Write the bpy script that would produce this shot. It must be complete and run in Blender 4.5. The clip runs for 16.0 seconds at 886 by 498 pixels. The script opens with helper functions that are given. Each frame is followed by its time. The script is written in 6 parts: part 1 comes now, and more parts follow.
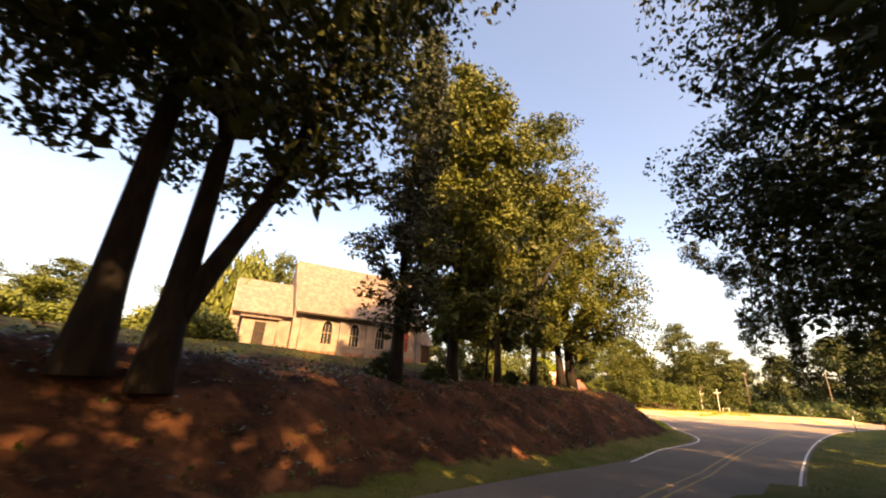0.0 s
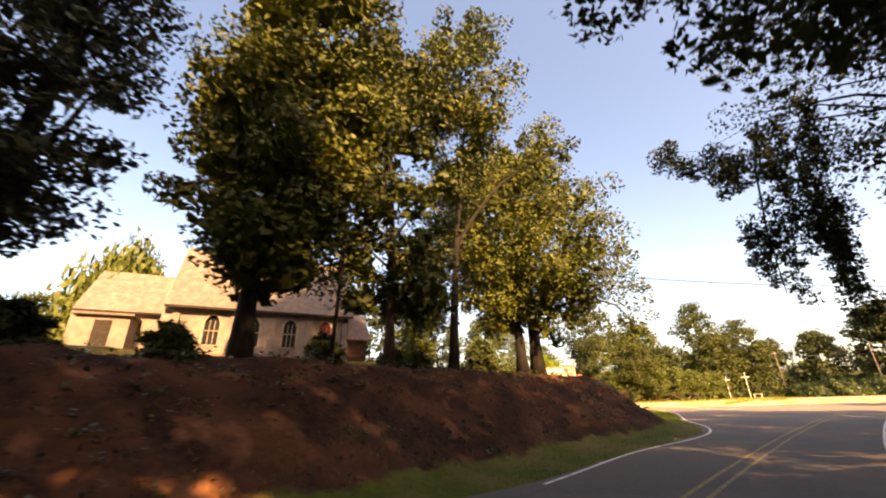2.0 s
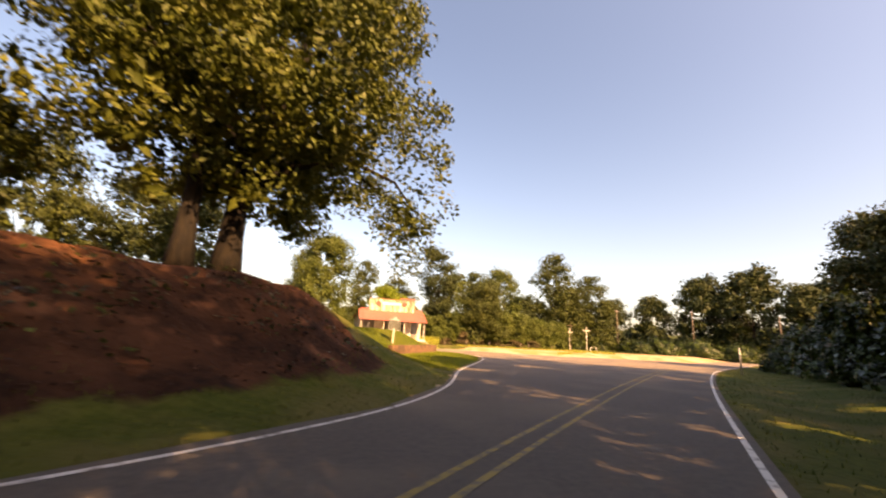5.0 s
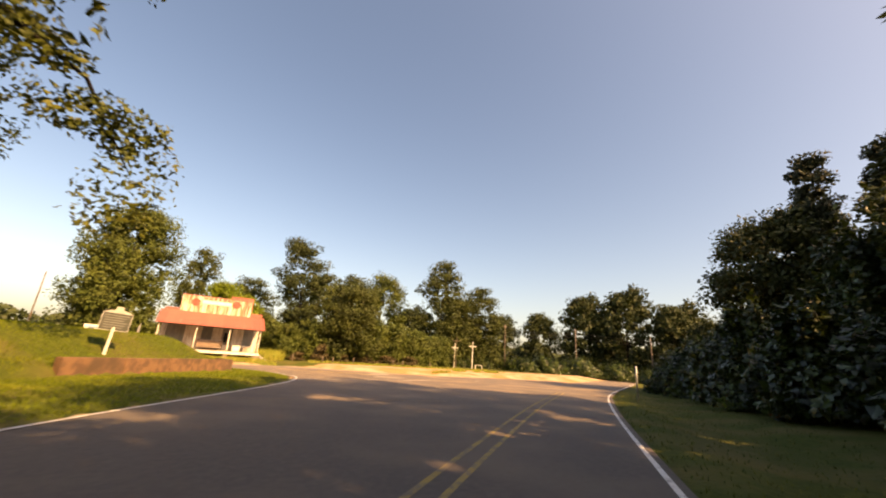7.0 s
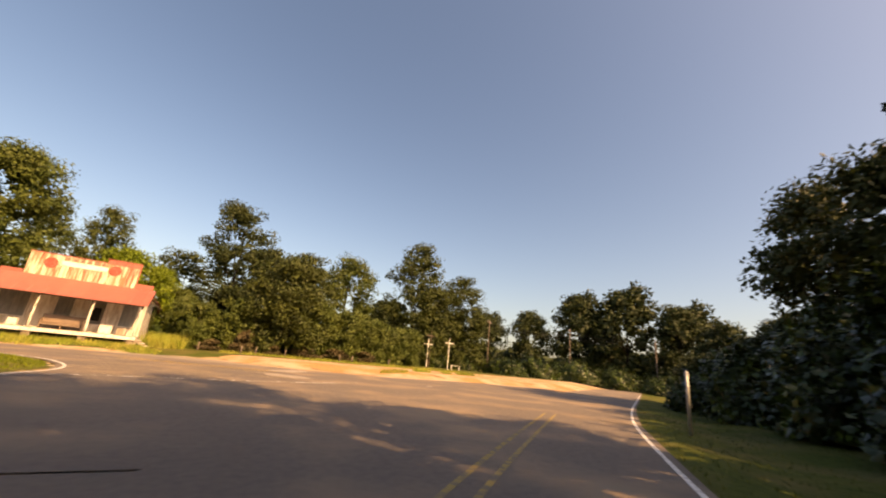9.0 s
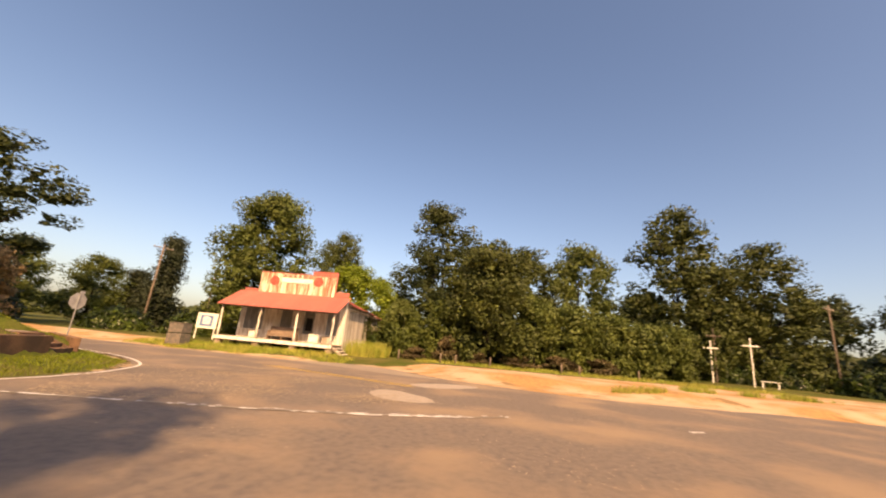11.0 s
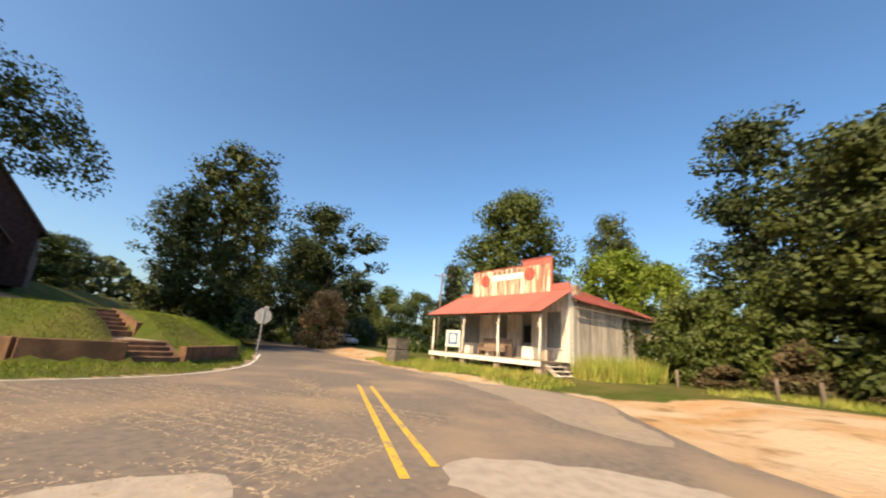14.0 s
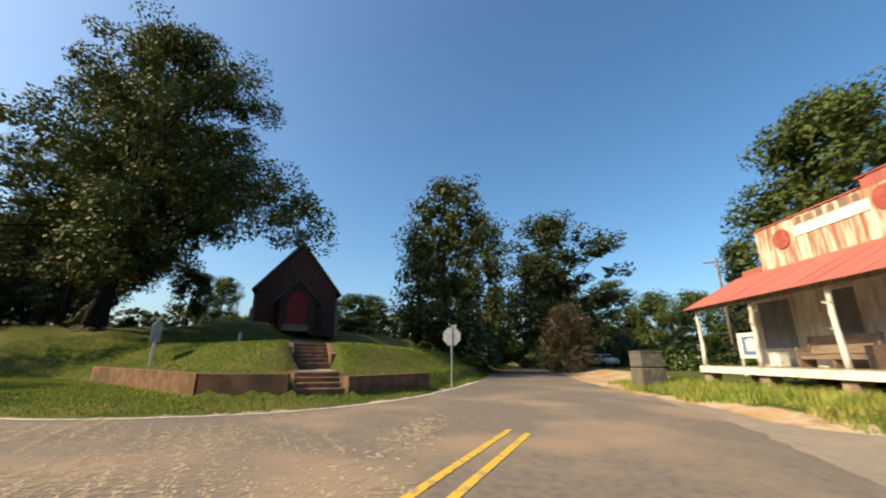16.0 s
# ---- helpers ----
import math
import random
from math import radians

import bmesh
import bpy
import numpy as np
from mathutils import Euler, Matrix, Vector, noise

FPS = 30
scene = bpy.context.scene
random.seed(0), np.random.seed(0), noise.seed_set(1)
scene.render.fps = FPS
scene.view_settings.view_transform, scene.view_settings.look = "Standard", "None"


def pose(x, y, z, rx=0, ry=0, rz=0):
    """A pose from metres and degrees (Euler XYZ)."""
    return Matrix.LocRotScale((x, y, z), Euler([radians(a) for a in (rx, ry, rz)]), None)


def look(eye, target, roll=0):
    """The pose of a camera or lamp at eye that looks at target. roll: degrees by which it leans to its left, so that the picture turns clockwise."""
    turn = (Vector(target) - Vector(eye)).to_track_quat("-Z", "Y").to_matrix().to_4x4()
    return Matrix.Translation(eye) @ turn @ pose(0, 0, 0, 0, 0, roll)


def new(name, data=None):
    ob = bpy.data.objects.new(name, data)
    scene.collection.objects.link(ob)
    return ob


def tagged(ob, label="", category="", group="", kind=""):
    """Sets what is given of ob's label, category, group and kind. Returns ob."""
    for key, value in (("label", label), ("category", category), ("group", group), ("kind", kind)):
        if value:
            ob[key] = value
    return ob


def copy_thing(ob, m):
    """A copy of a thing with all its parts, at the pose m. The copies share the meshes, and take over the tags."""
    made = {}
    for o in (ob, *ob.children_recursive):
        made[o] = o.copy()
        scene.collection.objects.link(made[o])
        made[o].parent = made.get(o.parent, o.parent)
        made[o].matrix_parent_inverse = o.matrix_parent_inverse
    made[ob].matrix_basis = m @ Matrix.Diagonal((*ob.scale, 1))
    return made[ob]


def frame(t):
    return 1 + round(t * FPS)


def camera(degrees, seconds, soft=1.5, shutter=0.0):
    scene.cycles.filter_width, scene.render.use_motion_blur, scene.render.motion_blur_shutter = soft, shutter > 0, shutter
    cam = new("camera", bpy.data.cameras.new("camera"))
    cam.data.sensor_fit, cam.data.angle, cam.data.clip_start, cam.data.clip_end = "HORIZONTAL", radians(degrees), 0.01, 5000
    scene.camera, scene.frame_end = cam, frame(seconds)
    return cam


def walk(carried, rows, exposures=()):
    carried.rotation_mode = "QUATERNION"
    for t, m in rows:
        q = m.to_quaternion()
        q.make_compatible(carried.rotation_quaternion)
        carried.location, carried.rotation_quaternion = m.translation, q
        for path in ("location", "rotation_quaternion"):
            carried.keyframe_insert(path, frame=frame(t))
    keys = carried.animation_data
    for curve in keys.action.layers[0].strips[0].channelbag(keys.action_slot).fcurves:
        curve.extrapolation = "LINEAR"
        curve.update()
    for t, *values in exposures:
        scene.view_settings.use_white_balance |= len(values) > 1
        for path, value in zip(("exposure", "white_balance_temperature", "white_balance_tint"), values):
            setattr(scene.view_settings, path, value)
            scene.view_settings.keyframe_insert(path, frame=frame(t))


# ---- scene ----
cam = camera(99.0, 16.0, soft=2.0, shutter=0.3)
# seconds, eye, yaw, pitch, roll
PATH_ROWS = [
    (0, 5.14, 1.19, 2.92, 4.82, 19.65, 3.35),
    (0.5, 6.53, 3.62, 2.62, 5.20, 20.40, 2.15),
    (1, 8.26, 6.16, 2.35, 5.77, 21.26, 0.39),
    (1.5, 10.04, 8.76, 2.12, 6.21, 22.00, -0.96),
    (2, 11.74, 11.29, 1.91, 6.59, 21.54, -1.38),
    (2.5, 13.28, 13.80, 1.75, 7.46, 21.39, -2.62),
    (3, 14.91, 16.41, 1.62, 7.43, 21.84, -1.98),
    (3.5, 16.77, 18.53, 1.51, 4.87, 22.88, 0.39),
    (4, 18.59, 20.95, 1.45, 1.99, 22.71, 1.37),
    (4.5, 20.27, 23.18, 1.44, -2.32, 18.90, 2.25),
    (5, 21.96, 25.25, 1.46, -7.82, 13.22, 3.35),
    (5.2, 22.66, 26.11, 1.46, -10.66, 12.01, 4.30),
    (5.7, 24.41, 28.34, 1.47, -15.43, 9.90, 5.02),
    (6.2, 26.20, 30.74, 1.48, -18.49, 11.73, 4.72),
    (6.75, 28.22, 33.42, 1.48, -21.03, 15.32, 4.02),
    (7.3, 30.25, 35.97, 1.45, -23.97, 17.34, 3.83),
    (7.5, 30.96, 36.87, 1.42, -25.89, 17.31, 3.81),
    (8, 32.83, 39.05, 1.38, -28.53, 17.51, 4.29),
    (8.2, 33.56, 39.98, 1.41, -28.34, 17.41, 4.78),
    (8.8, 35.94, 42.76, 1.42, -25.32, 17.03, 5.63),
    (9.4, 38.36, 45.71, 1.46, -15.16, 16.10, 6.33),
    (9.95, 40.22, 48.53, 1.50, -3.53, 15.26, 6.63),
    (10.5, 41.39, 51.40, 1.51, 6.65, 14.91, 6.39),
    (11, 42.15, 54.24, 1.54, 14.84, 14.74, 5.33),
    (11.5, 42.67, 56.64, 1.49, 21.68, 14.99, 5.32),
    (12, 43.05, 59.28, 1.43, 28.66, 15.26, 5.42),
    (12.5, 43.06, 61.83, 1.39, 35.28, 15.58, 5.37),
    (13, 43.04, 63.98, 1.39, 43.30, 15.35, 5.42),
    (13.5, 42.50, 65.75, 1.42, 52.42, 14.71, 5.05),
    (14, 41.78, 67.22, 1.43, 63.07, 14.28, 4.47),
    (14.5, 41.01, 68.54, 1.38, 73.93, 15.26, 3.20),
    (15, 39.91, 69.74, 1.29, 83.81, 17.37, 2.87),
    (15.5, 38.43, 70.65, 1.26, 92.99, 16.69, 1.79),
    (16, 36.98, 71.21, 1.27, 101.35, 16.10, 0.53),
]
walk(cam, [(t, pose(x, y, z, 90 + pitch, 0, yaw) @ pose(0, 0, 0, 0, 0, roll)) for t, x, y, z, yaw, pitch, roll in PATH_ROWS],
     exposures=[(0.0, 2.05, 12600, 26), (2.5, 2.0, 12400, 27), (4.0, 1.95, 12400, 28), (5.0, 1.58, 12400, 29), (7.3, 1.08, 12000, 22), (8.2, 0.92, 11600, 21),
                (10.5, 0.78, 10000, 25), (12.0, 0.76, 8600, 18), (13.5, 0.76, 7100, 8), (16.0, 0.57, 6350, -2)])

# ---- world and sun ----
SUN_FROM = Vector((0.40, -0.68, 0.62)).normalized()
world = bpy.data.worlds.new("sky")
scene.world = world
world.use_nodes = True
_wn = world.node_tree.nodes
_sky = _wn.new("ShaderNodeTexSky")
_sky.sky_type, _sky.sun_disc = "NISHITA", False
_sky.sun_elevation = math.asin(SUN_FROM.z)
_sky.sun_rotation = math.atan2(SUN_FROM.x, SUN_FROM.y)
_sky.air_density, _sky.dust_density, _sky.ozone_density = 0.9, 2.8, 2.2
_wn["Background"].inputs["Strength"].default_value = 0.15
_clear = _wn.new("ShaderNodeHueSaturation")
_clear.inputs["Saturation"].default_value = 1.18
world.node_tree.links.new(_sky.outputs[0], _clear.inputs["Color"])
world.node_tree.links.new(_clear.outputs[0], _wn["Background"].inputs["Color"])
_sun = bpy.data.lights.new("sun", "SUN")
_sun.energy, _sun.angle, _sun.color = 5.0, radians(0.6), (1.0, 0.74, 0.455)
sun_lamp = new("sun", _sun)
sun_lamp.matrix_world = look(SUN_FROM * 100, (0, 0, 0))


# ---- materials ----
def material(name, base, rough=0.8, second=None, scale=4.0, detail=6.0, mix_lo=0.4, mix_hi=0.65, third=None, third_scale=0.5,
             third_lo=0.5, third_hi=0.7, bump=0.0, bump_scale=30.0, metal=0.0, stretch=(1, 1, 1), object_random=0.0, island_random=0.0,
             translucent=0.0):
    """A principled surface whose colour mixes two noises: fine grain and broad stains."""
    m = bpy.data.materials.new(name)
    m.use_nodes = True
    nt = m.node_tree
    b = nt.nodes["Principled BSDF"]
    b.inputs["Roughness"].default_value, b.inputs["Metallic"].default_value = rough, metal
    b.inputs["Specular IOR Level"].default_value = 0.3
    geo = nt.nodes.new("ShaderNodeTexCoord")
    mp = nt.nodes.new("ShaderNodeMapping")
    mp.inputs["Scale"].default_value = stretch
    nt.links.new(geo.outputs["Object"], mp.inputs["Vector"])

    def noise_mask(sc, lo, hi):
        n = nt.nodes.new("ShaderNodeTexNoise")
        n.inputs["Scale"].default_value, n.inputs["Detail"].default_value = sc, detail
        nt.links.new(mp.outputs[0], n.inputs["Vector"])
        r = nt.nodes.new("ShaderNodeMapRange")
        r.inputs["From Min"].default_value, r.inputs["From Max"].default_value = lo, hi
        nt.links.new(n.outputs["Fac"], r.inputs["Value"])
        return r.outputs[0]

    def mix(fac, a, c):
        x = nt.nodes.new("ShaderNodeMix")
        x.data_type = "RGBA"
        nt.links.new(fac, x.inputs["Factor"])
        if isinstance(a, tuple):
            x.inputs["A"].default_value = (*a, 1)
        else:
            nt.links.new(a, x.inputs["A"])
        x.inputs["B"].default_value = (*c, 1)
        return x.outputs["Result"]

    colour = base
    if second:
        colour = mix(noise_mask(scale, mix_lo, mix_hi), colour, second)
    if third:
        colour = mix(noise_mask(third_scale, third_lo, third_hi), colour, third)
    if isinstance(colour, tuple):
        rgb = nt.nodes.new("ShaderNodeRGB")
        rgb.outputs[0].default_value = (*colour, 1)
        colour = rgb.outputs[0]
    if object_random or island_random:
        src = nt.nodes.new("ShaderNodeObjectInfo" if object_random else "ShaderNodeNewGeometry")
        amount = object_random or island_random
        r = nt.nodes.new("ShaderNodeMapRange")
        r.inputs["To Min"].default_value, r.inputs["To Max"].default_value = 1 - amount, 1 + amount
        nt.links.new(src.outputs["Random" if object_random else "Random Per Island"], r.inputs["Value"])
        hsv = nt.nodes.new("ShaderNodeHueSaturation")
        nt.links.new(r.outputs[0], hsv.inputs["Value"])
        nt.links.new(colour, hsv.inputs["Color"])
        colour = hsv.outputs[0]
    nt.links.new(colour, b.inputs["Base Color"])
    if bump:
        n = nt.nodes.new("ShaderNodeTexNoise")
        n.inputs["Scale"].default_value, n.inputs["Detail"].default_value = bump_scale, 6
        nt.links.new(mp.outputs[0], n.inputs["Vector"])
        bp = nt.nodes.new("ShaderNodeBump")
        bp.inputs["Strength"].default_value, bp.inputs["Distance"].default_value = bump, 0.05
        nt.links.new(n.outputs["Fac"], bp.inputs["Height"])
        nt.links.new(bp.outputs[0], b.inputs["Normal"])
    if translucent:
        tr = nt.nodes.new("ShaderNodeBsdfTranslucent")
        nt.links.new(colour, tr.inputs["Color"])
        mx = nt.nodes.new("ShaderNodeMixShader")
        mx.inputs[0].default_value = translucent
        nt.links.new(b.outputs[0], mx.inputs[1])
        nt.links.new(tr.outputs[0], mx.inputs[2])
        nt.links.new(mx.outputs[0], nt.nodes["Material Output"].inputs["Surface"])
    return m


LEAF_OAK = material("leaf_oak", (0.056, 0.074, 0.012), 0.62, (0.104, 0.113, 0.016), 0.35, 2, 0.45, 0.7, island_random=0.2, translucent=0.1)
LEAF_DARK = material("leaf_dark", (0.028, 0.042, 0.011), 0.62, (0.048, 0.061, 0.014), 0.4, 2, 0.4, 0.7, island_random=0.2, translucent=0.14)
LEAF_LIGHT = material("leaf_light", (0.062, 0.087, 0.017), 0.62, (0.090, 0.110, 0.022), 0.5, 2, 0.4, 0.7, island_random=0.2, translucent=0.13)
LEAF_MID = material("leaf_mid", (0.040, 0.054, 0.011), 0.62, (0.062, 0.077, 0.015), 0.4, 2, 0.4, 0.7, island_random=0.2, translucent=0.1)
LEAF_DRY = material("leaf_dry", (0.095, 0.072, 0.036), 0.8, (0.060, 0.060, 0.024), 0.8, 2, 0.45, 0.6, island_random=0.3, translucent=0.1)
LEAF_BROWN = material("leaf_brown", (0.33, 0.225, 0.11), 0.7, (0.23, 0.175, 0.075), 0.6, 2, 0.45, 0.6, island_random=0.45, translucent=0.25)
LEAF_PINE = material("leaf_pine", (0.022, 0.032, 0.015), 0.62, (0.037, 0.049, 0.023), 0.5, 2, 0.4, 0.7, island_random=0.3, translucent=0.12)
LEAF_VINE = material("leaf_vine", (0.020, 0.036, 0.009), 0.36, (0.066, 0.096, 0.018), 0.75, 3, 0.46, 0.66, island_random=0.45, translucent=0.15)
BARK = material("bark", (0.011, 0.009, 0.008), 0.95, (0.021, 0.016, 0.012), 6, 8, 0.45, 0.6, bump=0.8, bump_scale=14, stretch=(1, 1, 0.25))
BARK_PALE = material("bark_pale", (0.20, 0.16, 0.12), 0.95, (0.11, 0.085, 0.065), 5, 8, 0.45, 0.6, bump=0.6, bump_scale=12, stretch=(1, 1, 0.3))
GRASS_BLADE = material("grass_blade", (0.078, 0.104, 0.018), 0.6, (0.135, 0.138, 0.030), 0.8, 3, 0.4, 0.65, island_random=0.4, translucent=0.35)
GRASS_LAWN = material("grass_lawn", (0.134, 0.186, 0.018), 0.6, (0.185, 0.217, 0.024), 0.5, 3, 0.4, 0.65, island_random=0.35, translucent=0.35)
GRASS_TALL = material("grass_tall", (0.218, 0.279, 0.043), 0.65, (0.371, 0.349, 0.086), 0.9, 3, 0.4, 0.65, island_random=0.4, translucent=0.3)
LITTER = material("leaf_litter", (0.066, 0.030, 0.017), 0.85, (0.036, 0.018, 0.011), 0.9, 3, 0.4, 0.6, island_random=0.55)
PAINT_WHITE = material("paint_white", (0.72, 0.70, 0.64), 0.7, (0.42, 0.38, 0.33), 5, 6, 0.52, 0.72, bump=0.15)
PAINT_YELLOW = material("paint_yellow", (0.60, 0.38, 0.04), 0.7, (0.28, 0.22, 0.13), 6, 6, 0.5, 0.66)
YELLOW_FADED = material("yellow_faded", (0.34, 0.24, 0.07), 0.75, (0.17, 0.14, 0.10), 5, 7, 0.42, 0.6)
LINE_WHITE = material("line_white", (0.72, 0.70, 0.66), 0.75, (0.28, 0.25, 0.22), 5, 7, 0.52, 0.66)
LINE_WORN = material("line_worn", (0.26, 0.23, 0.20), 0.8, (0.75, 0.73, 0.70), 3.5, 7, 0.48, 0.56)


def road_material():
    """Grey worn asphalt that turns dusty tan towards the junction, with stains, patches and fine grain."""
    m = material("asphalt", (0.100, 0.086, 0.078), 0.86, (0.132, 0.112, 0.096), 9, 8, 0.35, 0.7, third=(0.165, 0.135, 0.108), third_scale=0.28,
                 third_lo=0.5, third_hi=0.72, bump=0.35, bump_scale=60)
    nt = m.node_tree
    b = nt.nodes["Principled BSDF"]
    grey = b.inputs["Base Color"].links[0].from_socket
    tc = nt.nodes.new("ShaderNodeTexCoord")

    def noise_mix(scale, lo, hi, a, c):
        n = nt.nodes.new("ShaderNodeTexNoise")
        n.inputs["Scale"].default_value, n.inputs["Detail"].default_value = scale, 8
        nt.links.new(tc.outputs["Object"], n.inputs["Vector"])
        r = nt.nodes.new("ShaderNodeMapRange")
        r.inputs["From Min"].default_value, r.inputs["From Max"].default_value = lo, hi
        nt.links.new(n.outputs["Fac"], r.inputs["Value"])
        x = nt.nodes.new("ShaderNodeMix")
        x.data_type = "RGBA"
        nt.links.new(r.outputs[0], x.inputs["Factor"])
        for key, val in (("A", a), ("B", c)):
            if isinstance(val, tuple):
                x.inputs[key].default_value = (*val, 1)
            else:
                nt.links.new(val, x.inputs[key])
        return x.outputs["Result"], n.outputs["Fac"]

    dusty, _ = noise_mix(7, 0.4, 0.7, (0.186, 0.152, 0.126), (0.126, 0.108, 0.098))
    dusty, broad = noise_mix(0.35, 0.47, 0.66, dusty, (0.275, 0.205, 0.145))
    along = nt.nodes.new("ShaderNodeVectorMath")
    along.operation = "DOT_PRODUCT"
    along.inputs[1].default_value = (0.66, 0.75, 0)
    nt.links.new(tc.outputs["Object"], along.inputs[0])
    worn = nt.nodes.new("ShaderNodeMath")
    worn.operation = "MULTIPLY_ADD"
    worn.inputs[1].default_value = 16.0
    nt.links.new(broad, worn.inputs[0])
    nt.links.new(along.outputs["Value"], worn.inputs[2])
    r = nt.nodes.new("ShaderNodeMapRange")
    r.inputs["From Min"].default_value, r.inputs["From Max"].default_value = 60.0, 76.0
    nt.links.new(worn.outputs[0], r.inputs["Value"])
    x = nt.nodes.new("ShaderNodeMix")
    x.data_type = "RGBA"
    nt.links.new(r.outputs[0], x.inputs["Factor"])
    nt.links.new(grey, x.inputs["A"])
    nt.links.new(dusty, x.inputs["B"])
    nt.links.new(x.outputs["Result"], b.inputs["Base Color"])
    return m


ASPHALT = road_material()
ASPHALT_PALE = material("asphalt_pale", (0.27, 0.222, 0.178), 0.9, (0.215, 0.178, 0.148), 5, 7, 0.4, 0.7, third=(0.36, 0.27, 0.18), third_scale=0.5, bump=0.15)
PATCH = material("concrete_patch", (0.36, 0.31, 0.26), 0.9, (0.28, 0.24, 0.20), 4, 6, 0.4, 0.7, bump=0.2)
BRICK_RED = material("brick_red", (0.24, 0.115, 0.075), 0.9, (0.15, 0.075, 0.055), 3, 6, 0.4, 0.65, bump=0.5, bump_scale=18, object_random=0.35)
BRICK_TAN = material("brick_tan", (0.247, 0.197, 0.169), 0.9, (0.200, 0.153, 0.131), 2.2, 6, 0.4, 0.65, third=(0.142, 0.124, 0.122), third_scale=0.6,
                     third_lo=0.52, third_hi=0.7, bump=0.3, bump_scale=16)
# Brick darkened for the shaded church front and porch; the cornice takes it too.
BRICK_DARK_SHADE = material("brick_dark_shade", (0.070, 0.037, 0.030), 0.92, (0.105, 0.057, 0.046), 3, 6, 0.4, 0.65, bump=0.4, bump_scale=16)
SHINGLE = material("shingle", (0.134, 0.102, 0.089), 0.92, (0.184, 0.149, 0.130), 2.5, 6, 0.4, 0.65, bump=0.4, bump_scale=20, object_random=0.2)
DOOR_RED = material("door_red", (0.30, 0.035, 0.03), 0.55, (0.22, 0.025, 0.02), 6, 5, 0.4, 0.7, bump=0.1)
WALL_BROWN = material("stained_wall", (0.196, 0.112, 0.065), 0.92, (0.117, 0.068, 0.045), 3, 7, 0.42, 0.62, third=(0.091, 0.059, 0.039), third_scale=0.8,
                      third_lo=0.52, third_hi=0.66, bump=0.4, bump_scale=20)
GLASS_DARK = material("window_glass", (0.02, 0.022, 0.026), 0.08)
STONE_TRIM = material("stone_trim", (0.30, 0.25, 0.20), 0.9, (0.2, 0.16, 0.13), 5, 6, 0.4, 0.65, bump=0.3)
CONCRETE = material("concrete", (0.34, 0.27, 0.21), 0.92, (0.22, 0.15, 0.11), 3, 7, 0.42, 0.62, third=(0.12, 0.085, 0.06), third_scale=0.8,
                    third_lo=0.52, third_hi=0.68, bump=0.35, bump_scale=22)
TIN_RED = material("tin_red", (0.385, 0.112, 0.089), 0.6, (0.340, 0.118, 0.096), 3, 6, 0.4, 0.7, third=(0.370, 0.124, 0.096), third_scale=0.9, third_lo=0.5,
                   third_hi=0.7, bump=0.1, object_random=0.1)
TIN_RUST = material("tin_rust", (0.167, 0.037, 0.028), 0.75, (0.196, 0.064, 0.047), 2.5, 7, 0.45, 0.62, third=(0.206, 0.112, 0.093), third_scale=1.2,
                    third_lo=0.6, third_hi=0.72, bump=0.2, object_random=0.15)
FRONT_PAINT = material("flaking_red_paint", (0.38, 0.13, 0.085), 0.85, (0.66, 0.53, 0.40), 2.2, 7, 0.40, 0.52, third=(0.30, 0.19, 0.12), third_scale=3.0,
                       third_lo=0.55, third_hi=0.68, bump=0.25, stretch=(3.2, 3.2, 0.35), object_random=0.3)
BOARD_WHITE = material("flaking_white_board", (0.70, 0.665, 0.60), 0.85, (0.50, 0.44, 0.37), 2.6, 7, 0.46, 0.62, bump=0.25, stretch=(2.5, 2.5, 0.5),
                       object_random=0.12)
BOARD_GREY = material("weathered_board", (0.34, 0.28, 0.22), 0.92, (0.22, 0.175, 0.14), 3, 7, 0.42, 0.62, third=(0.46, 0.40, 0.33), third_scale=1.0,
                      third_lo=0.54, third_hi=0.7, bump=0.4, bump_scale=20, stretch=(3, 3, 0.3), object_random=0.28)
FRONT_CREAM = material("flaking_cream_paint", (0.64, 0.53, 0.41), 0.85, (0.36, 0.21, 0.13), 2.0, 7, 0.45, 0.53, third=(0.28, 0.12, 0.08), third_scale=1.6,
                       third_lo=0.60, third_hi=0.70, bump=0.25, stretch=(3.2, 3.2, 0.35), object_random=0.2)
# Silvery boards, a copy of the weathered ones lightened for the sunlit side wall.
SIDE_BOARD_SUNLIT = material("silvery_board_sunlit", (0.52, 0.475, 0.415), 0.92, (0.36, 0.315, 0.265), 3, 7, 0.44, 0.64, third=(0.311, 0.233, 0.168), third_scale=1.0,
                      third_lo=0.58, third_hi=0.7, bump=0.4, bump_scale=20, stretch=(3, 3, 0.3), object_random=0.22)
DISC_RED = material("disc_red", (0.30, 0.065, 0.05), 0.7, (0.38, 0.12, 0.09), 6, 5, 0.45, 0.65)
NAME_WHITE = material("bleached_board", (0.78, 0.74, 0.66), 0.8, (0.62, 0.55, 0.46), 4, 6, 0.5, 0.7, bump=0.2, stretch=(0.5, 2, 2))
PEW_BROWN = material("pew_brown", (0.25, 0.185, 0.14), 0.75, (0.17, 0.12, 0.09), 4, 6, 0.4, 0.65, bump=0.2, stretch=(0.4, 3, 3))
LEAF_BRIGHT = material("leaf_bright", (0.138, 0.200, 0.021), 0.5, (0.184, 0.240, 0.032), 0.5, 2, 0.4, 0.7, island_random=0.35, translucent=0.35)
SCAR = material("tan_gravel", (0.38, 0.30, 0.215), 0.95, (0.29, 0.23, 0.17), 6, 5, 0.4, 0.65, island_random=0.25)
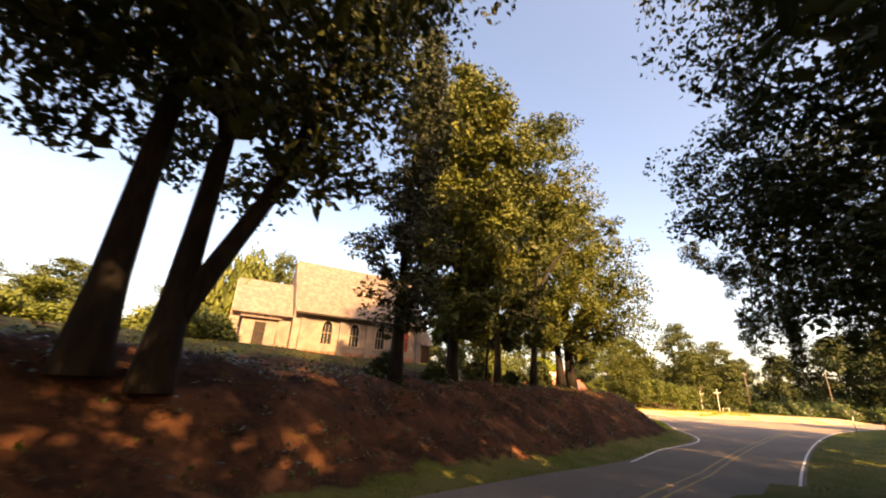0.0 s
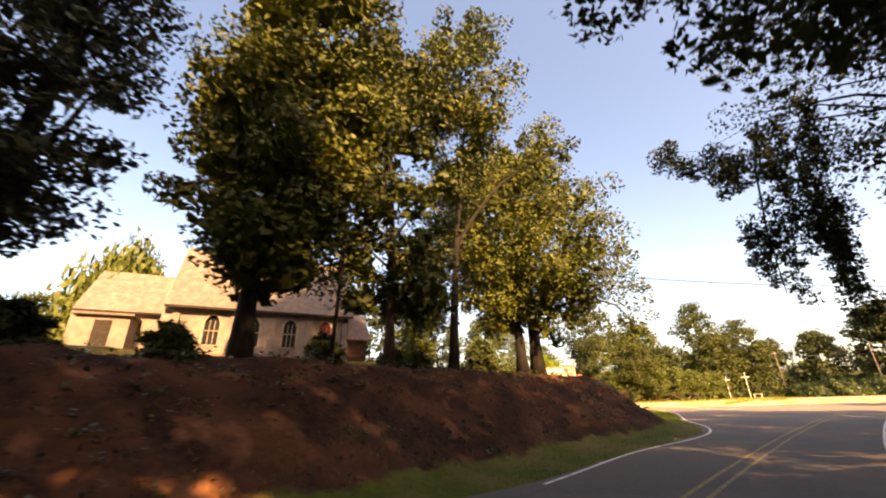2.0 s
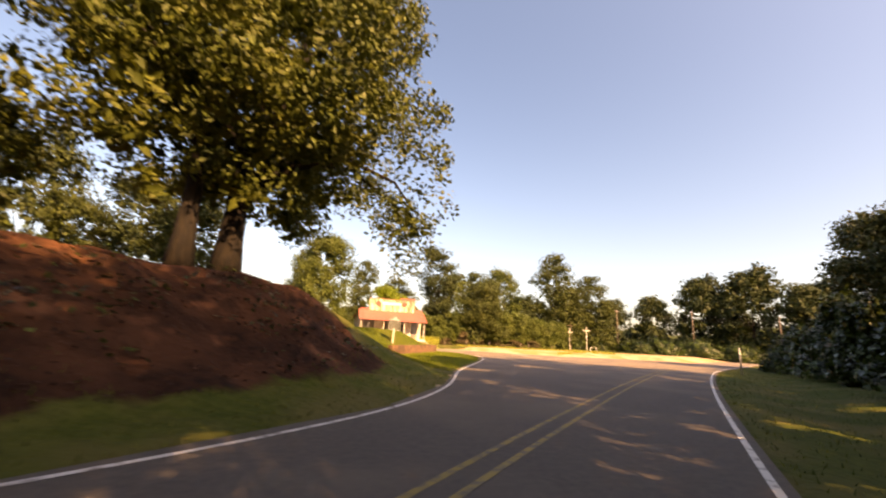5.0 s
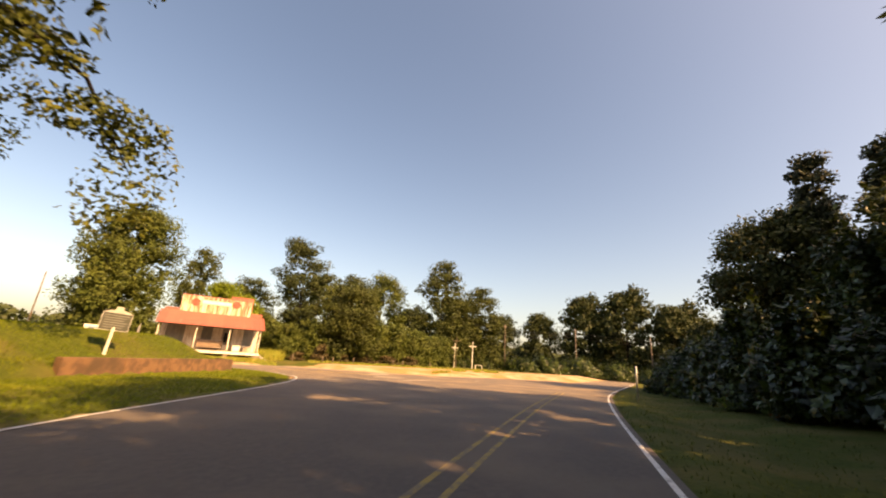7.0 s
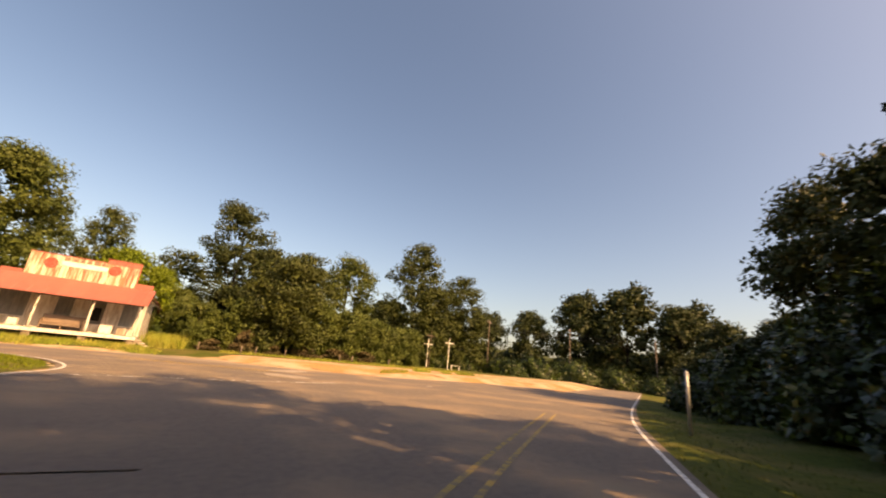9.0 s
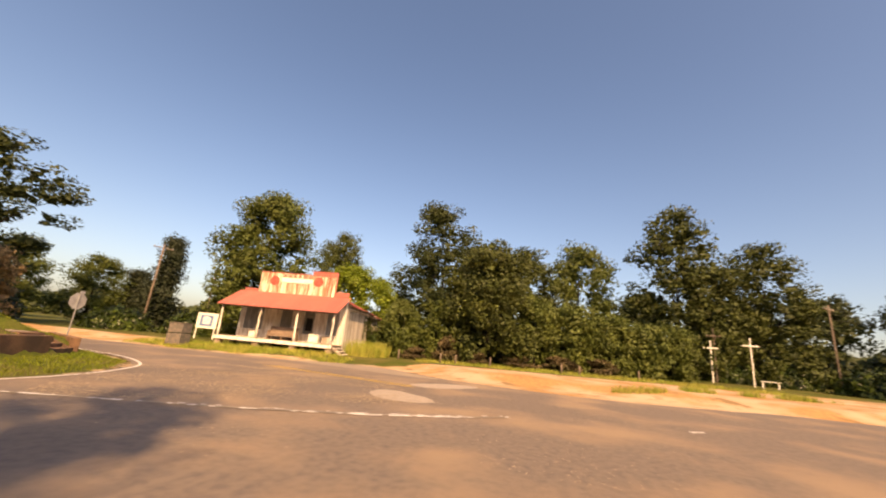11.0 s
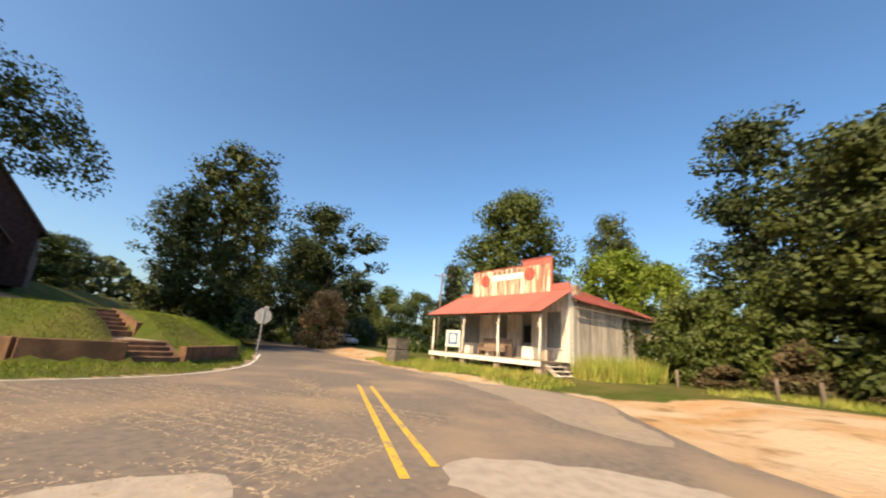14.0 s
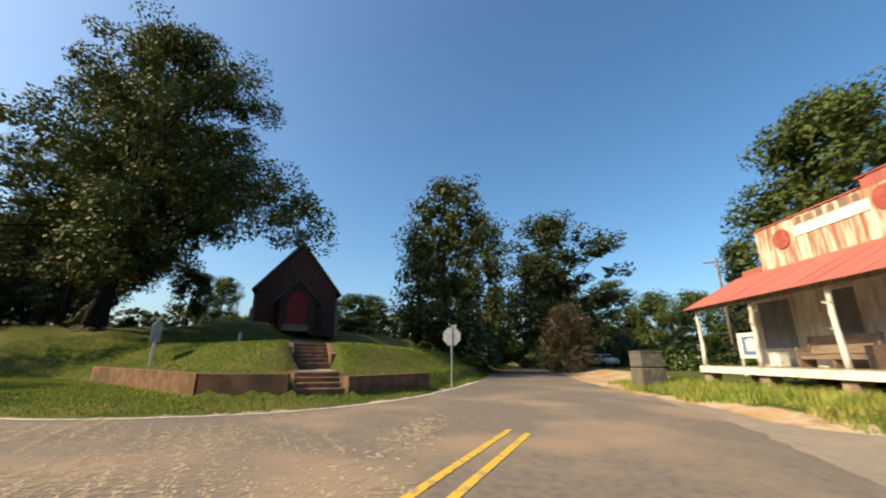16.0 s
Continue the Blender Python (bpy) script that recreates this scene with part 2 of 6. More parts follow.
MARKER_FACE = material("marker_face", (0.050, 0.058, 0.050), 0.6, (0.065, 0.070, 0.062), 6, 5, 0.4, 0.7)
SHUTTER = material("shutter_grey", (0.17, 0.18, 0.18), 0.8, (0.24, 0.24, 0.23), 3, 6, 0.4, 0.65, bump=0.15, stretch=(2, 2, 0.5))
DARK = material("dark_interior", (0.025, 0.02, 0.017), 0.95, (0.04, 0.03, 0.025), 4)
SIGN_METAL = material("sign_metal", (0.48, 0.49, 0.48), 0.45, (0.38, 0.38, 0.37), 5, 5, 0.4, 0.7, metal=0.5)
STEEL = material("galvanised_steel", (0.42, 0.43, 0.43), 0.5, (0.30, 0.30, 0.30), 7, 5, 0.4, 0.7, metal=0.6)
BIN_GREY = material("bin_grey", (0.115, 0.105, 0.095), 0.7, (0.19, 0.16, 0.13), 4, 6, 0.45, 0.65, bump=0.2)
POLE_WOOD = material("pole_wood", (0.13, 0.10, 0.08), 0.95, (0.20, 0.16, 0.13), 4, 7, 0.4, 0.65, bump=0.4, stretch=(3, 3, 0.2))
WIRE = material("wire", (0.03, 0.03, 0.03), 0.6)
SIGN_BLUE = material("sign_blue", (0.10, 0.17, 0.34), 0.5, (0.13, 0.20, 0.36), 4)
CAR_PAINT = material("car_paint", (0.55, 0.57, 0.60), 0.3, (0.48, 0.5, 0.53), 2)
RUBBER = material("rubber", (0.02, 0.02, 0.02), 0.9, (0.035, 0.035, 0.035), 8)


def ground_material():
    """Grass, red leaf-strewn soil and sand, mixed by where each lies in the plan."""
    m = bpy.data.materials.new("ground_cover")
    m.use_nodes = True
    nt = m.node_tree
    b = nt.nodes["Principled BSDF"]
    b.inputs["Roughness"].default_value = 0.95
    b.inputs["Specular IOR Level"].default_value = 0.1
    tc = nt.nodes.new("ShaderNodeTexCoord")

    def noisy(scale, lo, hi, a, c):
        n = nt.nodes.new("ShaderNodeTexNoise")
        n.inputs["Scale"].default_value, n.inputs["Detail"].default_value = scale, 8
        nt.links.new(tc.outputs["Object"], n.inputs["Vector"])
        r = nt.nodes.new("ShaderNodeMapRange")
        r.inputs["From Min"].default_value, r.inputs["From Max"].default_value = lo, hi
        nt.links.new(n.outputs["Fac"], r.inputs["Value"])
        x = nt.nodes.new("ShaderNodeMix")
        x.data_type = "RGBA"
        nt.links.new(r.outputs[0], x.inputs["Factor"])
        for key, val in (("A", a), ("B", c)):
            if isinstance(val, tuple):
                x.inputs[key].default_value = (*val, 1)
            else:
                nt.links.new(val, x.inputs[key])
        return x.outputs["Result"]

    grass = noisy(0.45, 0.42, 0.62, noisy(5, 0.38, 0.66, (0.050, 0.068, 0.013), (0.074, 0.090, 0.018)), (0.110, 0.100, 0.033))
    soil = noisy(1.1, 0.57, 0.72, noisy(0.8, 0.42, 0.62, noisy(4, 0.4, 0.62, (0.040, 0.018, 0.011), (0.021, 0.011, 0.008)), (0.075, 0.032, 0.018)), (0.17, 0.072, 0.038))
    sand = noisy(0.9, 0.56, 0.68, noisy(0.3, 0.41, 0.57, noisy(5, 0.4, 0.65, (0.42, 0.245, 0.11), (0.32, 0.195, 0.095)), (0.45, 0.345, 0.235)), (0.24, 0.155, 0.08))
    at = nt.nodes.new("ShaderNodeAttribute")
    at.attribute_name = "cover"
    sep = nt.nodes.new("ShaderNodeSeparateColor")
    nt.links.new(at.outputs["Color"], sep.inputs[0])
    edge = nt.nodes.new("ShaderNodeTexNoise")
    edge.inputs["Scale"].default_value, edge.inputs["Detail"].default_value = 1.3, 8
    nt.links.new(tc.outputs["Object"], edge.inputs["Vector"])

    def blend(mask, a, c):
        ad = nt.nodes.new("ShaderNodeMath")
        ad.operation = "ADD"
        nt.links.new(mask, ad.inputs[0])
        nt.links.new(edge.outputs["Fac"], ad.inputs[1])
        r = nt.nodes.new("ShaderNodeMapRange")
        r.inputs["From Min"].default_value, r.inputs["From Max"].default_value = 0.88, 1.12
        nt.links.new(ad.outputs[0], r.inputs["Value"])
        x = nt.nodes.new("ShaderNodeMix")
        x.data_type = "RGBA"
        nt.links.new(r.outputs[0], x.inputs["Factor"])
        nt.links.new(a, x.inputs["A"])
        nt.links.new(c, x.inputs["B"])
        return x.outputs["Result"]

    col = blend(sep.outputs[1], blend(sep.outputs[0], grass, soil), sand)
    nt.links.new(col, b.inputs["Base Color"])
    n = nt.nodes.new("ShaderNodeTexNoise")
    n.inputs["Scale"].default_value, n.inputs["Detail"].default_value = 7, 9
    nt.links.new(tc.outputs["Object"], n.inputs["Vector"])
    bp = nt.nodes.new("ShaderNodeBump")
    bp.inputs["Strength"].default_value, bp.inputs["Distance"].default_value = 0.7, 0.08
    nt.links.new(n.outputs["Fac"], bp.inputs["Height"])
    nt.links.new(bp.outputs[0], b.inputs["Normal"])
    return m


GROUND = ground_material()


# ---- building helpers ----
def link(name, verts, faces, mat, parent=None, label="", smooth=False):
    """A mesh object from vertices and faces, a part when it has a parent."""
    me = bpy.data.meshes.new(name)
    me.from_pydata([tuple(v) for v in verts], [], faces)
    me.materials.append(mat)
    if smooth:
        me.polygons.foreach_set("use_smooth", [True] * len(me.polygons))
    me.update()
    ob = new(name, me)
    if parent:
        ob.parent = parent
    if label:
        ob["label"] = label
    return ob


def part(name, bm, mat, parent, label="", smooth=False):
    me = bpy.data.meshes.new(name)
    bm.normal_update()
    bm.to_mesh(me)
    bm.free()
    me.materials.append(mat)
    if smooth:
        me.polygons.foreach_set("use_smooth", [True] * len(me.polygons))
    ob = new(name, me)
    if parent:
        ob.parent = parent
    if label:
        ob["label"] = label
    return ob


def thing(name, m, label, category, group="", kind=""):
    """An Empty at the base of a thing."""
    ob = new(name)
    ob.matrix_basis = m
    ob.empty_display_size = 0.2
    return tagged(ob, label, category, group, kind)


def box(bm, x0, x1, y0, y1, z0, z1, bevel=0.0, m=None):
    made = bmesh.ops.create_cube(bm, size=1)["verts"]
    bmesh.ops.scale(bm, vec=(x1 - x0, y1 - y0, z1 - z0), verts=made)
    bmesh.ops.translate(bm, vec=((x0 + x1) / 2, (y0 + y1) / 2, (z0 + z1) / 2), verts=made)
    if bevel:
        edges = list({e for v in made for e in v.link_edges})
        made = bmesh.ops.bevel(bm, geom=edges, offset=bevel, segments=1, affect="EDGES")["verts"]
    if m is not None:
        bmesh.ops.transform(bm, matrix=m, verts=[v for v in made if v.is_valid])
    return made


def boxes(*args, bevel=0.01):
    bm = bmesh.new()
    for a in args:
        box(bm, *a, bevel=bevel)
    return bm


def tube(points, radii, sides=8, cap=True):
    """Vertices and faces of a tapered tube along points."""
    pts = [Vector(p) for p in points]
    verts, faces = [], []
    side = Vector((1, 0, 0))
    for i, p in enumerate(pts):
        d = (pts[min(i + 1, len(pts) - 1)] - pts[max(i - 1, 0)]).normalized()
        a = d.cross(side)
        if a.length < 0.2:
            a = d.cross(Vector((0, 1, 0)))
        a.normalize()
        b = d.cross(a)
        for k in range(sides):
            t = 2 * math.pi * k / sides
            verts.append(p + (a * math.cos(t) + b * math.sin(t)) * radii[i])
    for i in range(len(pts) - 1):
        for k in range(sides):
            k2 = (k + 1) % sides
            faces.append((i * sides + k, i * sides + k2, (i + 1) * sides + k2, (i + 1) * sides + k))
    if cap:
        faces.append(tuple(range(sides - 1, -1, -1)))
        n = (len(pts) - 1) * sides
        faces.append(tuple(range(n, n + sides)))
    return verts, faces


def prism(outline, z0, z1):
    """A bmesh prism over a flat outline of (x, y)."""
    bm = bmesh.new()
    low = [bm.verts.new((x, y, z0)) for x, y in outline]
    top = [bm.verts.new((x, y, z1)) for x, y in outline]
    bm.faces.new(low[::-1])
    bm.faces.new(top)
    for i in range(len(low)):
        j = (i + 1) % len(low)
        bm.faces.new((low[i], low[j], top[j], top[i]))
    return bm


# ---- plan of the ground ----
CENTRE = np.array([(-32, -62), (-10, -21), (1.4, -1.5), (8.8, 11.2), (15.2, 20.0), (22.3, 28.9), (27.5, 35.1), (33.0, 41.4), (39.7, 48.7), (47.1, 56.2),
                   (54.5, 62.6), (63.5, 69.8), (80, 83), (108, 106), (190, 175)], float)
HILL_EDGE = np.array([(-56, -94), (-12.6, -19.5), (-1.2, 0.1), (6.2, 12.9), (12.7, 21.8), (16.4, 27.0), (20.2, 31.1), (22.4, 34.2), (24.0, 38), (25.4, 43.5), (27.2, 48.5), (29.0, 53.4),
                      (30.2, 57.8), (30.4, 61.2), (29.3, 64.0), (27.3, 66.1), (23, 67.7), (14, 68.6), (-10, 69.4), (-60, 71), (-300, 75), (-300, -94)], float)
WALL_LINE = [(22.4, 52.3), (24.6, 57.2), (26.8, 61.9), (25.75, 64.15)]
WALL_LINE_2 = [(24.85, 65.6), (20.6, 67.3)]
TERRACE = np.array([(18, 40), *WALL_LINE, *WALL_LINE_2, (10, 67.7), (-30, 68.2), (-30, 40)], float)
STAIR_FOOT, AXIS = Vector((25.3, 64.9, 0)), Vector((-0.83, -0.558, 0)).normalized()
AXIS_SIDE = Vector((-AXIS.y, AXIS.x, 0))


def smooth_step(a, b, x):
    t = np.clip((x - a) / (b - a), 0, 1)
    return t * t * (3 - 2 * t)


def line_distance(px, py, line, closed=False):
    """Distance to a polyline, and the share of the way along the nearest segment."""
    best = np.full(px.shape, 1e9)
    side = np.zeros(px.shape)
    ends = list(zip(line[:-1], line[1:]))
    if closed:
        ends.append((line[-1], line[0]))
    for a, b in ends:
        d = b - a
        t = np.clip(((px - a[0]) * d[0] + (py - a[1]) * d[1]) / (d @ d), 0, 1)
        qx, qy = px - a[0] - t * d[0], py - a[1] - t * d[1]
        r = np.hypot(qx, qy)
        near = r < best
        side = np.where(near, np.sign(d[0] * qy - d[1] * qx), side)
        best = np.where(near, r, best)
    return best, side


def inside(px, py, poly):
    odd = np.zeros(px.shape, bool)
    for a, b in zip(poly, np.roll(poly, -1, axis=0)):
        cross = (a[1] > py) != (b[1] > py)
        with np.errstate(divide="ignore", invalid="ignore"):
            xs = (b[0] - a[0]) * (py - a[1]) / (b[1] - a[1]) + a[0]
        odd ^= cross & (px < xs)
    return odd


def road_height(y):
    return np.interp(y, [-60, -20, -2, 0, 10, 16, 20, 200], [4.5, 2.9, 1.65, 1.5, 0.65, 0.2, 0.0, 0.0])


def stair_height(s):
    """Height of the steps and the walk behind them, s metres up from the foot."""
    return np.interp(s, [-1, 0, 1.2, 3.6, 5.9, 9.0, 31.0, 60], [0.16, 0.18, 0.78, 0.92, 1.86, 2.05, 4.75, 4.8])


def ground_height(px, py):
    px, py = np.asarray(px, float), np.asarray(py, float)
    dc, side = line_distance(px, py, CENTRE)
    base = road_height(py)
    dh, _ = line_distance(px, py, HILL_EDGE, True)
    in_hill = inside(px, py, HILL_EDGE)
    dt, _ = line_distance(px, py, TERRACE, True)
    in_terrace = inside(px, py, TERRACE)
    d = np.where(in_hill, dh, 0)
    wobble = 0.25 * np.sin(px * 0.55 + 1.3 * np.sin(py * 0.31)) * np.sin(py * 0.47 + 0.7)
    bank = 0.12 * smooth_step(0, 1.2, d) + 2.9 * smooth_step(1.0, 6.2, d + wobble * 1.2) + 1.9 * smooth_step(8, 25, d) + wobble * 0.5 * smooth_step(3, 7, d)
    bank = bank + smooth_step(0.8, 2.5, d) * (1 - smooth_step(8, 14, d)) * (0.13 * np.sin(px * 2.3 + 1.7 * np.sin(py * 1.1)) * np.sin(py * 1.9 + 1.1 * np.sin(px * 1.3)) + 0.07 * np.sin(px * 5.1 + py * 2.7) * np.sin(py * 4.3 - px * 1.9))
    w = np.where(in_terrace, dt, -dt)
    lawn = 0.12 * smooth_step(0, 1.5, d) + 0.52 * smooth_step(-0.15, 0.35, w) + 1.24 * smooth_step(0.25, 3.6, w) + 2.7 * smooth_step(7, 27, w)
    k = smooth_step(40, 49, py + 0.15 * (px - 20))
    hill = bank * (1 - k) + lawn * k
    level = base * np.exp(-np.maximum(dh - 4, 0) / 18 * in_hill)
    z = np.where(in_hill, np.maximum(hill + base * (1 - smooth_step(0, 9, d)), 0), 0)
    # the right-hand side of the road: a shallow dip, then a low bank under the creepers
    right = (side < 0) & ~in_hill
    r = np.where(right, dc - 3.2, 0)
    bump = 0.06 * np.sin(px * 0.8) * np.sin(py * 0.7)
    z_right = base - 0.16 * smooth_step(0.5, 2.5, r) + 0.16 * smooth_step(3.5, 5, r) + 1.5 * smooth_step(4.5, 14, r) * (1 - smooth_step(60, 110, py))
    z = np.where(right, z_right + bump * smooth_step(0.3, 2, r), z)
    # the lot and the land behind the store rise a little to the north
    north = (side > 0) & ~in_hill
    lot = np.maximum(py - 74.6 - 3.0 * smooth_step(27, 30, px) * (1 - smooth_step(34, 38.5, px)), 0)
    lot_z = 0.38 * smooth_step(1.0, 4.5, lot) + 0.012 * np.maximum(lot - 3, 0) * np.exp(-np.maximum(lot - 40, 0) / 60)
    lot_z = lot_z * smooth_step(2.5, 7, dc)
    z = np.where(north, base * 0 + lot_z, z)
    far_rise = 2.0 * smooth_step(120, 500, np.hypot(px - 30, py - 60))
    # the steps' cutting
    s = (px - STAIR_FOOT.x) * AXIS.x + (py - STAIR_FOOT.y) * AXIS.y
    q = (px - STAIR_FOOT.x) * AXIS_SIDE.x + (py - STAIR_FOOT.y) * AXIS_SIDE.y
    lane = (np.abs(q) < 0.85) & (s > -0.2) & (s < 6.3)
    z = np.where(lane, np.minimum(z, stair_height(s) - 0.2), z)
    return z + far_rise


def gz(x, y):
    return float(ground_height(np.array([x]), np.array([y]))[0])


def graded(lo, hi, a, b, step):
    """Coordinates: fine from a to b, ever wider out to lo and hi."""
    out = list(np.arange(a, b + 1e-6, step))
    w, v = step, out[-1]
    while v < hi:
        w *= 1.35
        v += w
        out.append(v)
    w, v = step, out[0]
    while v > lo:
        w *= 1.35
        v -= w
        out.insert(0, v)
    return np.array(out)


def cover_masks(px, py):
    """How much red soil and how much sand lies at each place."""
    dh, _ = line_distance(px, py, HILL_EDGE, True)
    in_hill = inside(px, py, HILL_EDGE)
    d = np.where(in_hill, dh, 0)
    k = smooth_step(37, 43, py + 0.2 * (px - 20))
    soil = smooth_step(1.0, 2.6, d) * (1 - 0.55 * smooth_step(11, 17, d)) * (1 - k)
    dc, side = line_distance(px, py, CENTRE)
    north = (side > 0) & ~in_hill
    lot = north * smooth_step(2.5, 3.6, dc) * (1 - smooth_step(78.0, 80.5, py - 3.6 * smooth_step(32, 36, px) - 0.2 * np.maximum(px - 36, 0) - 3 * smooth_step(44, 60, px)))
    grass_store = smooth_step(0.2, 1.2, py - 75.4 - 0.2 * np.maximum(px - 20, 0)) * (1 - smooth_step(28.5, 31.5, px)) * smooth_step(13.5, 15.5, px)
    sand = lot * (1 - grass_store)
    right = (side < 0) & ~in_hill
    soil = np.maximum(soil, right * smooth_step(9, 13, dc) * 0.7)
    return soil, sand


def build_ground():
    xs = graded(-1600, 1700, -24, 74, 0.5)
    ys = graded(-1500, 1800, -16, 112, 0.5)
    gx, gy = np.meshgrid(xs, ys)
    px, py = gx.ravel(), gy.ravel()
    pz = ground_height(px, py)
    dc, side = line_distance(px, py, CENTRE)
    under = (dc < 3.4) | inside(px, py, JUNCTION)
    pz = pz - np.where(under, 0.05, 0)
    n, m = len(ys), len(xs)
    i = np.arange((n - 1) * m).reshape(n - 1, m)[:, :-1].ravel()
    faces = np.stack([i, i + 1, i + m + 1, i + m], 1)
    me = bpy.data.meshes.new("ground")
    me.vertices.add(len(px))
    me.vertices.foreach_set("co", np.stack([px, py, pz], 1).ravel())
    me.loops.add(faces.size)
    me.polygons.add(len(faces))
    me.loops.foreach_set("vertex_index", faces.ravel())
    me.polygons.foreach_set("loop_start", np.arange(0, faces.size, 4))
    me.polygons.foreach_set("use_smooth", np.ones(len(faces), bool))
    me.update()
    soil, sand = cover_masks(px, py)
    col = me.attributes.new("cover", "FLOAT_COLOR", "POINT")
    col.data.foreach_set("color", np.stack([soil, sand, 0 * soil, 0 * soil + 1], 1).ravel())
    me.materials.append(GROUND)
    return tagged(new("ground", me), "grassy ground with a red leaf-strewn bank and a sandy lot", "ground", kind="structure")


def resample(line, step):
    """Points every step metres along a rounded polyline."""
    pts = [Vector((*p, 0)) for p in line]
    out = []
    for i in range(len(pts) - 1):
        a, b = pts[i], pts[i + 1]
        p0, p3 = pts[max(i - 1, 0)], pts[min(i + 2, len(pts) - 1)]
        n = max(1, round((b - a).length / step))
        for k in range(n):
            t = k / n
            out.append(0.5 * ((2 * a) + (b - p0) * t + (2 * p0 - 5 * a + 4 * b - p3) * t * t + (3 * a - p0 - 3 * b + p3) * t ** 3))
    out.append(pts[-1])
    return out


def ribbon(name, line, left, right, lift, mat, label="", category="", step=1.0, smooth_line=True, kind="structure", parent=None, gaps=0.0, seed=1):
    """A strip along a line, between two offsets to its left, laid on the road."""
    rnd = random.Random(seed)
    pts = resample(line, step) if smooth_line else [Vector((*p, 0)) for p in line]
    verts, faces = [], []
    for i, p in enumerate(pts):
        d = (pts[min(i + 1, len(pts) - 1)] - pts[max(i - 1, 0)]).normalized()
        n = Vector((-d.y, d.x, 0))
        for off in (left, right):
            q = p + n * off
            verts.append((q.x, q.y, float(road_height(p.y)) + lift))
    for i in range(len(pts) - 1):
        if gaps and rnd.random() < gaps:
            continue
        faces.append((2 * i, 2 * i + 1, 2 * i + 3, 2 * i + 2))
    ob = link(name, verts, faces, mat, parent)
    if not parent:
        tagged(ob, label, category, kind=kind)
    return ob


JUNCTION = np.array([(22.2, 34.0), (24.0, 38), (25.4, 43.5), (27.2, 48.5), (29.0, 53.4), (30.2, 57.8), (30.4, 61.2), (29.3, 64.0), (27.3, 66.1), (23, 67.7), (14, 68.6), (-10, 69.4), (-22, 70.2), (-22, 76.0),
                     (-10, 75.0), (10, 74.8), (22, 76.0), (27, 77.6), (30, 78.6), (32.5, 78.4), (35.2, 76.4), (38.0, 74.6), (41.0, 73.7), (45, 73.4), (50, 74.8), (57, 78), (66, 82), (60, 70.5), (47, 56.4), (38, 47),
                     (30, 38), (24.6, 33.0)], float)


def flat_sheet(name, outline, z, mat, label, category, kind="structure", parent=None):
    bm = bmesh.new()
    f = bm.faces.new([bm.verts.new((x, y, z)) for x, y in outline])
    if f.normal.z < 0:
        f.normal_flip()
    bmesh.ops.triangulate(bm, faces=[f])
    ob = part(name, bm, mat, parent)
    return ob if parent else tagged(ob, label, category, kind=kind)


def ragged(cx, cy, rx, ry, turn, seed, n=26):
    rnd = random.Random(seed)
    out = []
    for k in range(n):
        a = 2 * math.pi * k / n
        r = 1 + rnd.uniform(-0.16, 0.16)
        x, y = rx * r * math.cos(a), ry * r * math.sin(a)
        out.append((cx + x * math.cos(turn) - y * math.sin(turn), cy + x * math.sin(turn) + y * math.cos(turn)))
    return out


build_ground()
ribbon("road", CENTRE[:10], 3.2, -3.1, 0.012, ASPHALT, "grey worn asphalt country road", "road")
ribbon("road", CENTRE[9:], 3.2, -3.1, 0.012, ASPHALT, "dusty tan asphalt road past the junction", "road")
_rnd = random.Random(33)
_rim = [(p.x + _rnd.uniform(-0.1, 0.1), p.y + _rnd.uniform(-0.1, 0.1)) for p in resample([(27.2, 48.5)] + [tuple(p) for p in JUNCTION[4:-3]] + [(40.6, 49.6)], 0.8)]
side_road = flat_sheet("side_road", _rim, 0.004, ASPHALT, "dusty tan asphalt of the junction and side road", "road")
flat_sheet("road", [tuple(p) for p in JUNCTION[:4]] + [(40.6, 49.6)] + [tuple(p) for p in JUNCTION[-3:]], 0.004, ASPHALT, "grey widened asphalt before the junction", "road")
MAIN_MARK = CENTRE[1:10]
ribbon("road_marking", MAIN_MARK, 0.24, 0.14, 0.018, YELLOW_FADED, "faded double yellow centre line", "road marking")
ribbon("road_marking", MAIN_MARK, -0.14, -0.24, 0.018, YELLOW_FADED, "faded double yellow centre line", "road marking")
ribbon("road_marking", CENTRE[1:13], -2.86, -2.96, 0.018, LINE_WHITE, "worn white edge line beside the verge", "road marking")
ribbon("road_marking", HILL_EDGE[1:18], -0.12, -0.22, 0.020, LINE_WHITE, "worn white edge line round the church corner", "road marking", step=0.6)
SIDE_MARK = [(37.6, 69.1), (34.2, 69.85), (29.2, 70.95)]
ribbon("road_marking", SIDE_MARK, 0.06, -0.06, 0.012, PAINT_YELLOW, "bright double yellow line across the junction mouth", "road marking", step=0.5)
ribbon("road_marking", [(37.3, 69.62), (34.1, 70.28), (29.5, 71.28)], 0.06, -0.06, 0.012, PAINT_YELLOW, "bright double yellow line across the junction mouth",
       "road marking", step=0.5)
WORN_LINE = [(30.4, 57.6), (31.6, 59.3), (34.3, 60.5), (36.0, 61.2), (37.2, 61.8), (38.3, 62.4), (39.3, 63.05), (40.4, 63.8), (41.5, 64.8)]
ribbon("road_marking", WORN_LINE, 0.05, -0.05, 0.020, LINE_WORN, "flaking white edge line across the junction", "road marking", step=0.2, gaps=0.05, seed=3)
ribbon("road_marking", WORN_LINE[2:], 0.17, 0.12, 0.020, LINE_WORN, "thin second strand of the flaking white line", "road marking", step=0.16, gaps=0.5, seed=4)
